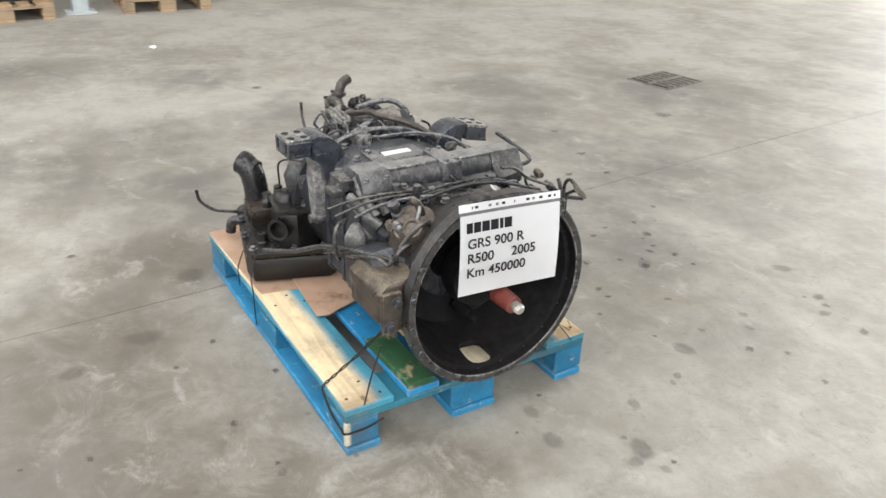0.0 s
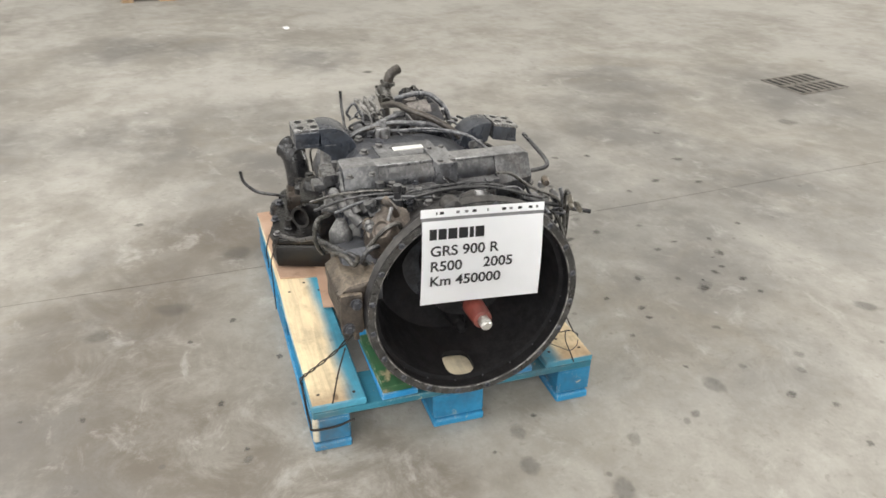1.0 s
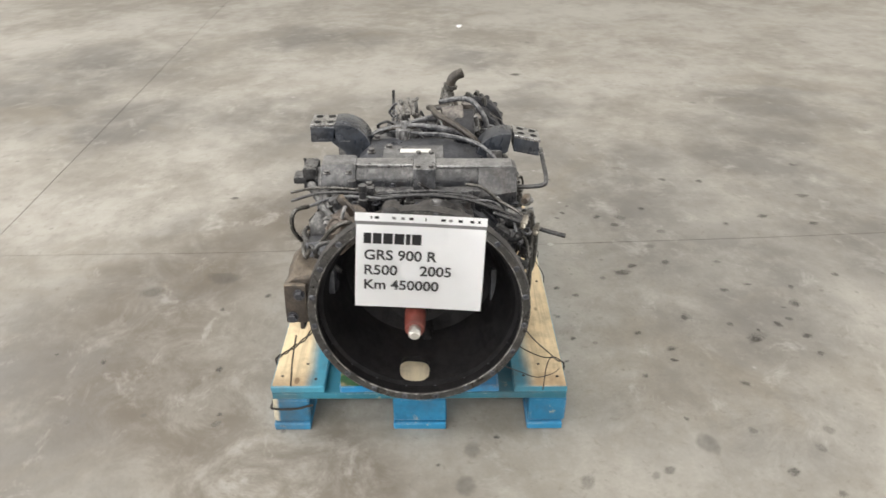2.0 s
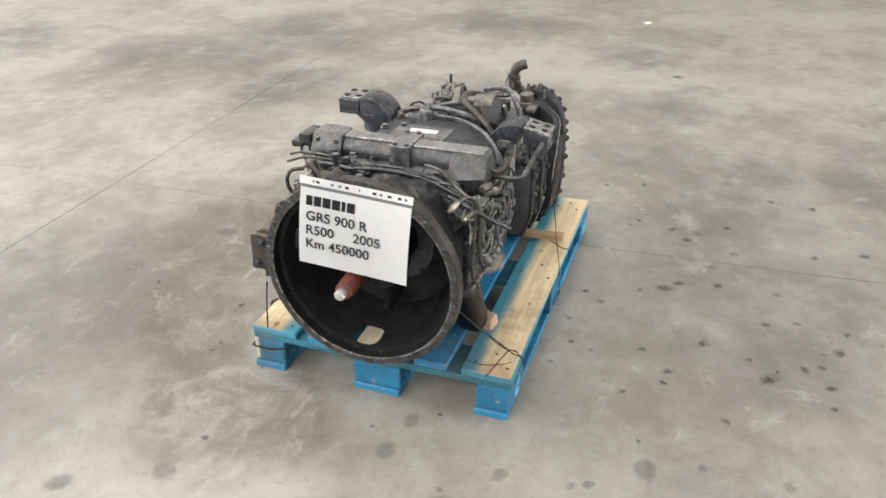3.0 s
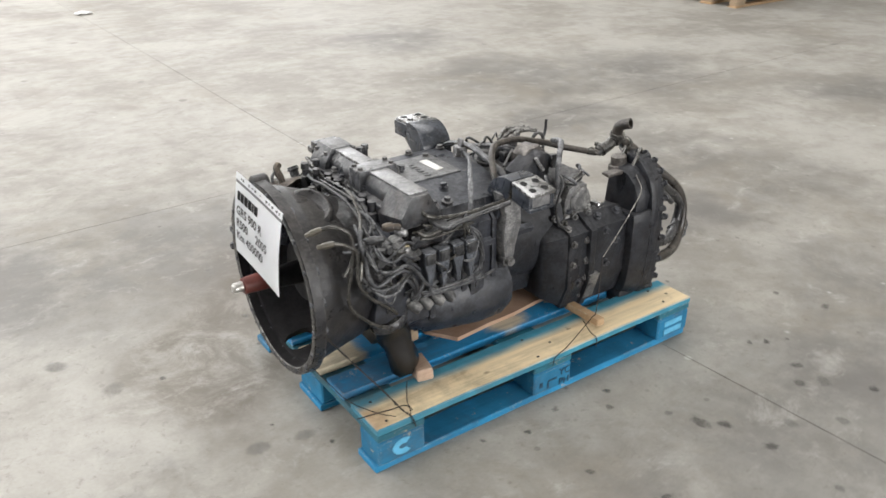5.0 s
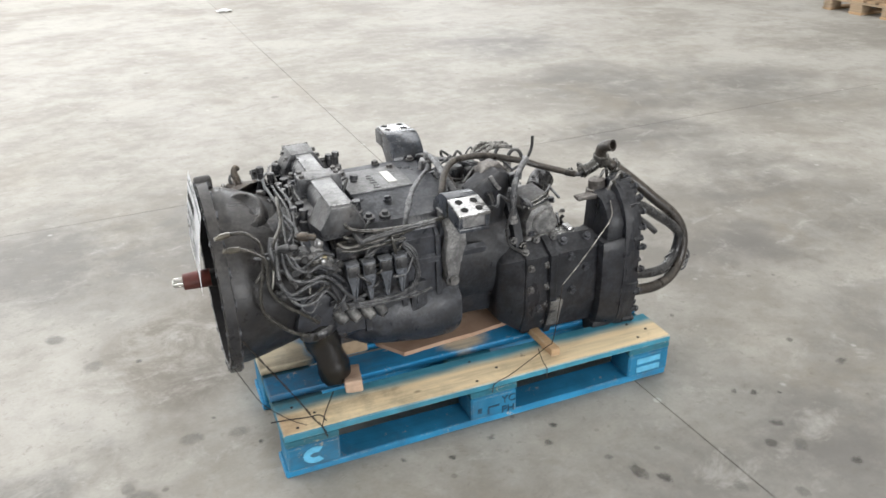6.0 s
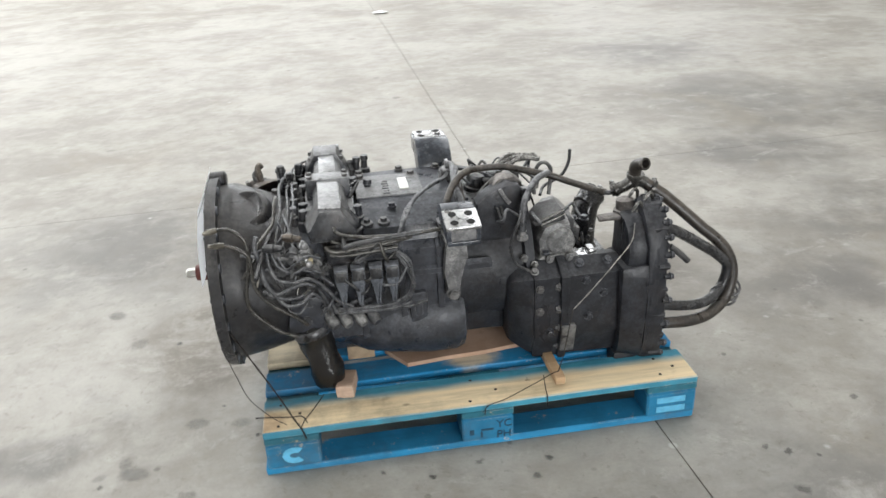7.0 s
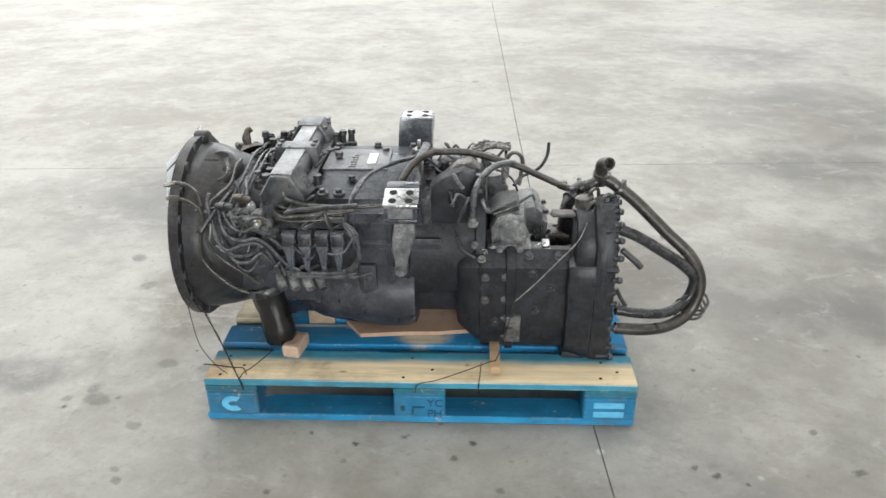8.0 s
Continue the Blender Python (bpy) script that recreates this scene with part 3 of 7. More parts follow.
def tube(bm, points, r, steps=8, per=6, ribs=0.0, bore=0.0):
    """A hose, pipe or wire that glides through points. bore: radius of an open far end."""
    pts = curve_points(points, per)
    rings, side = [], None
    for i, p in enumerate(pts):
        d = (pts[min(i + 1, len(pts) - 1)] - pts[max(i - 1, 0)]).normalized()
        if side is None:
            side = d.orthogonal().normalized()
        side = (side - d * side.dot(d)).normalized()
        up = d.cross(side)
        rr = r * (1 + (ribs if i % 2 else -ribs))
        rings.append([bm.verts.new(p + rr * (math.cos(math.tau * k / steps) * side + math.sin(math.tau * k / steps) * up)) for k in range(steps)])
    if bore:
        d = (pts[-1] - pts[-2]).normalized()
        mid = pts[-1]
        rings.append([bm.verts.new(mid + (v.co - mid) * (bore / r)) for v in rings[-1]])
        rings.append([bm.verts.new(v.co - d * r * 1.6) for v in rings[-1]])
    for p, q in zip(rings, rings[1:]):
        for k in range(steps):
            j = (k + 1) % steps
            bm.faces.new((p[k], p[j], q[j], q[k]))
    bm.faces.new(rings[0][::-1])
    bm.faces.new(rings[-1])
    return bm


def rough_up(bm, amount, scale=18.0, cuts=0):
    """Uneven cast skin."""
    if cuts:
        bmesh.ops.subdivide_edges(bm, edges=bm.edges[:], cuts=cuts, use_grid_fill=True)
    bm.normal_update()
    for v in bm.verts:
        v.co += v.normal * amount * noise.fractal(v.co * scale, 1.0, 2.0, 3)
    return bm


def bolt_mesh(name, r, h, material):
    """A hexagon head on a washer, standing on z = 0."""
    bm = bmesh.new()
    lathe(bm, [(0, r * 1.35), (h * 0.25, r * 1.35)], (0, 0, 0), "z", 10)
    lathe(bm, [(h * 0.25, r), (h * 0.9, r), (h, r * 0.8)], (0, 0, 0), "z", 6)
    return mesh_of(name, bm, material, 30)


BOLT = bolt_mesh("bolt", 0.010, 0.012, CASE_GREY)
BOLT_DARK = bolt_mesh("bolt_oily", 0.011, 0.014, CASE_DARK)


def bolt(place, out, parent, data=None, scale=1.0):
    """A bolt head at a place, facing out."""
    q = Vector(out).to_track_quat("Z", "Y").to_matrix().to_4x4()
    return shared("bolt", data or BOLT, Matrix.Translation(place) @ q @ Matrix.Scale(scale, 4), parent)


# ---- hall ----
def hall():
    # the floor: four cast slabs with sawn joints between them on a dark bed
    bm = bmesh.new()
    box(bm, (-13.2, -13.2, -0.4), (9.7, 15.2, -0.03))
    floor = single("floor", bm, HOLE, "worn grey concrete hall floor with sawn joints and oil marks", "floor", kind="structure", smooth=0)
    cross = (0.41, 1.725)
    down = [cross, (0.43, 0.8), (0.49, -0.42), (0.54, -1.3), (0.60, -2.08), (0.66, -3.15), (1.1, -13.2)]
    up = [cross, (0.40, 2.15), (0.37, 4.0), (0.33, 6.5), (0.15, 15.2)]
    west = [cross, (-0.75, 1.69), (-13.2, 1.25)]
    east = [cross, (0.82, 1.74), (9.7, 2.1)]
    corners = {"sw": (down, west, (-13.2, -13.2)), "se": (east, down, (9.7, -13.2)), "ne": (up, east, (9.7, 15.2)), "nw": (west, up, (-13.2, 15.2))}
    for a, b, corner in corners.values():
        ring = a[::-1] + b[1:] + [corner]
        mid = Vector((sum(p[0] for p in ring) / len(ring), sum(p[1] for p in ring) / len(ring)))
        gap = 0.0018
        inset = [(x + math.copysign(gap, mid.x - x), y + math.copysign(gap, mid.y - y)) for x, y in ring]
        bm = bmesh.new()
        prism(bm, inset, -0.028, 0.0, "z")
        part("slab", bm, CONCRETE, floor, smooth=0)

    def wall(name, boxes):
        bm = bmesh.new()
        for lo, hi in boxes:
            box(bm, lo, hi)
        single(name, bm, PLASTER, "plain pale plastered hall wall", "wall", kind="structure", smooth=0)

    wall("wall_east", [((9.5, -13.2, 0), (9.7, 15.2, 7))])
    def pierced(name, lo, hi, along, gaps):
        """A wall with high windows from 3.0 to 6.2 m; gaps: their ends along the wall."""
        k = "xy".index(along)
        ends = [lo[k]] + [v for g in gaps for v in g] + [hi[k]]

        def piece(a, b, z0, z1):
            p, q = [*lo, z0], [*hi, z1]
            p[k], q[k] = a, b
            return tuple(p), tuple(q)

        boxes = [piece(a, b, 3.0, 6.2) for a, b in zip(ends[::2], ends[1::2])]
        wall(name, boxes + [piece(lo[k], hi[k], 0.0, 3.0), piece(lo[k], hi[k], 6.2, 7.0)])

    wall("wall_south", [((-13.0, -13.2, 0), (-0.3, -13.0, 7)), ((5.5, -13.2, 0), (9.5, -13.0, 7)), ((-0.3, -13.2, 5.1), (5.5, -13.0, 7))])
    pierced("wall_west", (-13.2, -13.2), (-13.0, 15.2), "y", [(-4.5, 0.5), (4.0, 9.0)])
    pierced("wall_north", (-13.0, 15.0), (9.5, 15.2), "x", [(gx - 2.9, gx + 2.9) for gx in WINDOWS_NORTH])
    bm = bmesh.new()
    edges = [-13.2] + [v for sx in SKYLIGHTS for v in (sx - 0.8, sx + 0.8)] + [9.7]
    for a, b in zip(edges[::2], edges[1::2]):
        box(bm, (a, -13.2, 7.0), (b, 15.2, 7.2))
    for sx in SKYLIGHTS:
        box(bm, (sx - 0.8, -13.2, 7.0), (sx + 0.8, -1.0, 7.2))
        box(bm, (sx - 0.8, 14.0, 7.0), (sx + 0.8, 15.2, 7.2))
    single("ceiling", bm, ROOFING, "pale sheet roof of the hall with long skylights", "ceiling", kind="structure", smooth=0)


hall()


# fresh drips on the floor: x, y, radius
DRIPS = [(0.10, -0.54, 0.021), (-0.54, 0.57, 0.013), (-0.37, -0.68, 0.013), (-0.29, -0.79, 0.018), (-0.64, -0.21, 0.014), (0.15, -0.48, 0.018), (0.85, -0.62, 0.012), (0.78, -0.59, 0.019),
         (-0.17, -0.49, 0.016), (0.73, -0.56, 0.017), (-0.04, -0.46, 0.015), (-0.18, -1.08, 0.034), (-0.16, -1.26, 0.022), (-1.05, -0.35, 0.013), (-0.57, -0.75, 0.014), (-0.23, -0.80, 0.024),
         (-0.09, -1.19, 0.023), (-0.29, 0.99, 0.018), (-0.09, -1.03, 0.019), (-0.06, -1.24, 0.02), (-0.14, -0.71, 0.02), (1.15, -0.57, 0.028), (-0.05, -0.89, 0.035), (-0.94, 0.36, 0.018),
         (-0.41, -0.97, 0.022), (0.13, -1.08, 0.021), (0.17, -1.18, 0.016), (0.26, -0.74, 0.033), (0.34, -0.92, 0.026), (0.31, -0.79, 0.029), (0.04, -1.30, 0.034), (0.15, -1.33, 0.02)]
# more drips, farther from the pallet
FAR_DRIPS = [(0.66, -0.79, 0.028), (0.74, -0.73, 0.03), (0.82, -0.94, 0.024), (0.24, -1.53, 0.022), (-0.75, -1.40, 0.034), (-0.72, -1.45, 0.022), (-0.67, -1.48, 0.036), (-0.90, -1.41, 0.028),
             (0.94, 0.85, 0.028), (0.67, -1.26, 0.024), (0.74, -1.44, 0.035), (0.67, -1.63, 0.03), (0.95, -1.70, 0.036), (1.14, -1.11, 0.026), (1.12, -1.28, 0.024), (1.32, -1.80, 0.027),
             (-1.02, -1.03, 0.02), (-0.78, -0.97, 0.023), (-0.86, -1.06, 0.018), (1.09, -0.41, 0.018), (0.83, -0.12, 0.016), (0.10, 0.55, 0.018), (-0.15, 0.43, 0.016), (0.01, 0.69, 0.014),
             (-0.33, 0.62, 0.019), (-0.25, 1.15, 0.011), (0.01, -1.25, 0.014), (-0.13, -1.11, 0.012), (-0.75, -0.05, 0.009), (-0.30, -0.45, 0.014), (-0.26, -1.26, 0.017), (2.93, -0.58, 0.05)]
# old pale oil rings
RINGS = [(-0.97, -0.31, 0.052), (-0.67, -0.78, 0.046), (-0.77, -0.65, 0.022), (-0.58, 0.57, 0.018), (-0.82, -0.12, 0.036), (-1.06, -0.31, 0.022), (-1.00, -0.26, 0.032), (-0.69, -0.14, 0.036),
         (-0.69, -1.08, 0.02), (-0.62, -0.92, 0.016), (-0.62, -1.13, 0.022), (-1.08, 0.39, 0.042), (-0.81, -0.43, 0.03), (-1.20, 0.62, 0.046), (0.22, -0.66, 0.016), (-0.79, -0.61, 0.018),
         (0.13, 0.97, 0.05), (0.23, 0.74, 0.075), (0.47, -0.89, 0.026), (0.60, -0.97, 0.022), (0.73, -0.83, 0.032), (0.58, 0.49, 0.065), (-0.16, -1.10, 0.032), (-0.45, -1.55, 0.048),
         (0.34, -1.12, 0.017), (1.27, -2.62, 0.075)]


def oil_stains():
    """Each drip and ring on the floor, a thin uneven film."""
    bm = bmesh.new()
    bmesh.ops.create_circle(bm, cap_ends=True, radius=1.0, segments=24)
    fresh = mesh_of("oil_drip", bm, OIL_FRESH, 0)
    old = fresh.copy()
    old.name = "oil_ring"
    old.materials[0] = OIL_OLD
    rng = random.Random(4)
    for name, data, rows, grow, label in (("oil_drip", fresh, DRIPS + FAR_DRIPS, 1.12, "dark oil drip soaked into the concrete"), ("oil_ring", old, RINGS, 1.3, "pale old oil ring on the concrete")):
        for k, (x, y, r) in enumerate(rows):
            ob = tagged(new(name, data), label, "oil stain", "oil stains on the floor")
            ob.matrix_basis = pose(x, y, 0.0009 + 0.00005 * k, 0, 0, rng.uniform(0, 360)) @ Matrix.Diagonal((r * grow * rng.uniform(0.95, 1.15), r * grow * rng.uniform(0.72, 0.95), 1, 1))


oil_stains()


def drain():
    """The iron gully grate in the floor, turned a little."""
    turn = pose(1.889, -3.254, 0, 0, 0, 8)
    grate = thing("drain_grate", (1.889, -3.254, 0), "rusty cast-iron drain grate set into the concrete floor", "drain")
    a, b = 0.168, 0.195

    def add(name, lo, hi, mat=CAST_IRON):
        bm = bmesh.new()
        box(bm, lo, hi, 0.003)
        bmesh.ops.transform(bm, matrix=turn, verts=bm.verts)
        return part(name, bm, mat, grate)

    # thin black sheet on the floor, painted shade between the bars
    add("pit_shade", (-a, -b, 0.0005), (a, b, 0.003), HOLE)
    for s in (-1, 1):
        add("frame", (-a, s * b - 0.010, 0.001), (a, s * b + 0.010, 0.005))
        add("frame", (s * a - 0.010, -b - 0.010, 0.001), (s * a + 0.010, b + 0.010, 0.0055))
    add("frame", (-0.018, -b, 0.002), (0.018, b, 0.0060))
    for k in range(1, 7):
        y = -b + k * 2 * b / 7
        add("bar", (-a, y - 0.015, 0.003), (a, y + 0.015, 0.0055))


drain()


# ---- pallets ----
def pallet(name, label, mats, worn_board=None, worn_block=None):
    """A four-way flat pallet, 1.2 by 0.8 by 0.144 m, about its own middle."""
    swept, blue, middle, cross, block, runner = mats
    p = thing(name, (0, 0, 0), label, "pallet")
    rng = random.Random(5)

    def add(kind, lo, hi, mat, cut=0.003):
        bm = bmesh.new()
        box(bm, lo, hi, cut, segments=1)
        bmesh.ops.subdivide_edges(bm, edges=[e for e in bm.edges if e.calc_length() > 0.3], cuts=7, use_grid_fill=True)
        for v in bm.verts:
            v.co += Vector((0, rng.uniform(-1, 1) * 0.0012, rng.uniform(-1, 1) * 0.0008))
        return part(kind, bm, mat, p, smooth=30)

    for y, w, mat in ((-0.3275, 0.145, swept), (-0.165, 0.10, worn_board or blue), (0, 0.145, middle), (0.165, 0.10, blue), (0.3275, 0.145, swept)):
        add("deck_board", (-0.6, y - w / 2, 0.1225), (0.6, y + w / 2, 0.144), mat)
    for x in (-0.5275, 0, 0.5275):
        add("stringer_board", (x - 0.0725, -0.399, 0.1005), (x + 0.0725, 0.399, 0.122), cross)
        for y, w in ((-0.35, 0.1), (0, 0.145), (0.35, 0.1)):
            add("block", (x - 0.0715, y - w / 2, 0.0225), (x + 0.0715, y + w / 2, 0.1), worn_block if worn_block and x < -0.5 and y > 0.3 else block, 0.005)
    for y, w in ((-0.344, 0.096), (0, 0.145), (0.35, 0.1)):
        add("runner_board", (-0.607, y - w / 2, 0.0), (0.6, y + w / 2, 0.022), runner)
    # rusty nail heads over the stringers
    for x in (-0.5275, 0, 0.5275):
        for y in (-0.3275, 0.3275):
            for dx, dy in ((-0.035, -0.045), (0.03, -0.01), (-0.02, 0.04)):
                bm = bmesh.new()
                at = (x + dx + rng.uniform(-0.01, 0.01), y + dy + rng.uniform(-0.008, 0.008))
                lathe(bm, [(0.141, 0.0048), (0.1448, 0.0045), (0.1455, 0.003)], (*at, 0), "z", 8)
                part("nail_head", bm, WIRE, p)
    return p


main_pallet = pallet("pallet", "wooden flat pallet, painted blue, worn bare along its outer boards", (BOARD_EDGE, BOARD_BLUE, BOARD_CREAM, CROSS_BLUE, BLOCK_BLUE, RUNNER_BLUE), BOARD_WORN, BLOCK_WORN)


def paint_marks():
    """Pale blue brush marks and the black stencil on the blocks of the near long side."""
    face = -0.4022
    bm = bmesh.new()
    outer = [(0.033 * math.cos(w), 0.026 * math.sin(w)) for w in [radians(50 + 26 * k) for k in range(11)]]
    inner = [(0.014 * math.cos(w), 0.008 * math.sin(w)) for w in [radians(50 + 26 * k) for k in range(11)]]
    ring = [(-0.525 + u, 0.063 + v) for u, v in outer + inner[::-1]]
    prism(bm, ring, face, face + 0.0015, "y")
    part("brush_mark", bm, SKYBLUE, main_pallet, "pale blue painted hook mark", smooth=0)
    for k, z in enumerate((0.045, 0.075)):
        bm = bmesh.new()
        box(bm, (0.483, face, z - 0.009), (0.567, face + 0.0015, z + 0.010), 0.0006)
        part("brush_mark", bm, SKYBLUE, main_pallet, "pale blue painted bar")
    for k, (x, z, w, h) in enumerate(((-0.052, 0.055, 0.012, 0.016), (-0.02, 0.06, 0.035, 0.005), (-0.022, 0.045, 0.006, 0.018))):
        bm = bmesh.new()
        box(bm, (x, face, z - h / 2), (x + w, face + 0.0015, z + h / 2))
        part("stencil_bar", bm, STENCIL, main_pallet, "faded black stencil bar")
    for text, z in (("YC", 0.064), ("PH", 0.029)):
        letters(text, pose(0.022, face - 0.0004, z, 90), 0.034, STENCIL, main_pallet, "stencil_letters")


def letters(text, m, size, mat, parent, name):
    cu = bpy.data.curves.new(name, "FONT")
    cu.body, cu.size, cu.extrude = text, size, 0.0006
    tmp = bpy.data.objects.new("text", cu)
    data = bpy.data.meshes.new_from_object(tmp)
    bpy.data.objects.remove(tmp)
    bpy.data.curves.remove(cu)
    data.name = name
    data.transform(m)
    data.materials.clear()
    data.materials.append(mat)
    ob = new(name, data)
    ob.parent = parent
    if not parent.data:
        ob.matrix_parent_inverse = Matrix.Translation(parent.location).inverted()
    return ob


paint_marks()


def far_pallets():
    """The row of pallets along the far side, and the column between them."""
    old = pallet("wooden_pallet", "old bare wooden pallet on the floor along the wall", (WOOD_RAW, WOOD_RAW, WOOD_RAW, WOOD_OLD, WOOD_OLD, WOOD_RAW))
    tagged(old, group="pallets along the wall")
    old.matrix_basis = pose(6.42, 0.67, 0, 0, 0, 2)
    for x, y, turn in ((6.42, -0.76, -3), (6.62, 3.92, 1)):
        copy_thing(old, pose(x, y, 0, 0, 0, turn))
    for x, y, wide, h in ((6.50, 0.67, 0.72, 0.55), (6.50, -0.76, 0.74, 0.6), (6.70, 3.92, 0.72, 0.5)):
        bm = bmesh.new()
        box(bm, (x - 0.50, y - wide / 2, 0.146), (x + 0.5, y + wide / 2, 0.146 + h), 0.03)
        rough_up(bm, 0.02, 4.0, 2)
        single("covered_load", bm, DARK_LOAD, "dark covered load standing on a wooden pallet", "load", group="loads along the wall")
    bm = bmesh.new()
    box(bm, (6.02, -0.06, 0.012), (6.16, 0.08, 7.0), 0.01)
    box(bm, (5.96, -0.12, 0), (6.22, 0.14, 0.014), 0.003)
    single("column", bm, COLUMN, "pale grey-blue steel column with a foot plate", "column", kind="structure")


far_pallets()


def litter():
    for k, (x, y, a) in enumerate(((0.36, 7.3, 0.075), (4.32, -0.235, 0.028))):
        bm = bmesh.new()
        bmesh.ops.create_grid(bm, x_segments=5, y_segments=4, size=0.5)
        for v in bm.verts:
            v.co = Vector((x + v.co.x * a * 2.2, y + v.co.y * a * 1.5, 0.02 + 0.016 * noise.noise(v.co * 3 + Vector((k, 0, 0)))))
        bmesh.ops.solidify(bm, geom=bm.faces[:], thickness=0.0015)
        single("paper_scrap", bm, PAPER, "crumpled white scrap of paper on the floor", "paper")


litter()


# ---- packing on the pallet ----
def packing():
    def sheet(points, z, thick, label, sag=0.01):
        bm = bmesh.new()
        prism(bm, points, z, z + thick, "z")
        bmesh.ops.subdivide_edges(bm, edges=bm.edges[:], cuts=3, use_grid_fill=True)
        bmesh.ops.triangulate(bm, faces=bm.faces[:])
        for v in bm.verts:
            v.co.z += sag * max(0.0, noise.noise(Vector((v.co.x * 6, v.co.y * 6, 1))))
        return single("cardboard_sheet", bm, CARD, label, "cardboard", group="cardboard on the pallet")

    sheet([(0.6, 0.40), (0.08, 0.385), (0.055, 0.26), (0.12, 0.1), (0.6, 0.1)], 0.1445, 0.005, "brown cardboard sheet under the oil cooler on the pallet", 0.006)
    sheet([(0.11, 0.265), (-0.15, 0.285), (-0.165, 0.25), (-0.105, 0.115), (-0.1, 0.0), (0.11, 0.0)], 0.151, 0.005, "torn brown cardboard with a bent edge on the pallet", 0.02)
    sheet([(-0.25, -0.09), (-0.19, -0.178), (-0.06, -0.164), (0.04, -0.160), (0.12, -0.148), (0.195, -0.140), (0.2, 0.05), (-0.24, 0.05)], 0.1455, 0.013, "thick oil-stained cardboard padding under the gearbox", 0.006)

    bm = bmesh.new()
    box(bm, (-0.60, 0.135, 0.1445), (-0.345, 0.215, 0.166), 0.003, Matrix.Rotation(radians(1.5), 4, "Z"))
    single("green_board", bm, GREEN, "short board with flaked green paint under the bell housing", "board")
    bm = bmesh.new()
    box(bm, (0.196, -0.376, 0.154), (0.224, -0.12, 0.177), 0.003, Matrix.Rotation(radians(-2.2), 4, "X"))
    single("wood_stick", bm, WOOD_RAW, "rough wooden stick wedged under the gearbox", "stick")
    bm = bmesh.new()
    box(bm, (-0.395, -0.290, 0.1445), (-0.345, -0.20, 0.182), 0.006, Matrix.Rotation(radians(-10), 4, "Z"))
    rough_up(bm, 0.004, 25, 2)
    single("wood_chock", bm, WOOD_PALE, "split brown wooden chock beside the oil filter", "chock")
    # timbers that carry the case, hidden under it
    for k, x in enumerate((-0.32, -0.10, 0.30)):
        bm = bmesh.new()
        box(bm, (x - 0.04, -0.10, 0.177 if x < 0 and x > -0.2 else 0.1445), (x + 0.04, 0.10, 0.20), 0.003)
        single("bearer", bm, WOOD_OLD, "short wooden bearer under the gearbox case", "bearer", group="bearers")


packing()


# ---- the gearbox ----
AX_Y, AX_Z = -0.005, 0.437          # axis of the input shaft, along x
gearbox = thing("gearbox", (-0.05, 0, 0.17), "dusty black truck gearbox with hoses and pipes on a pallet", "gearbox")


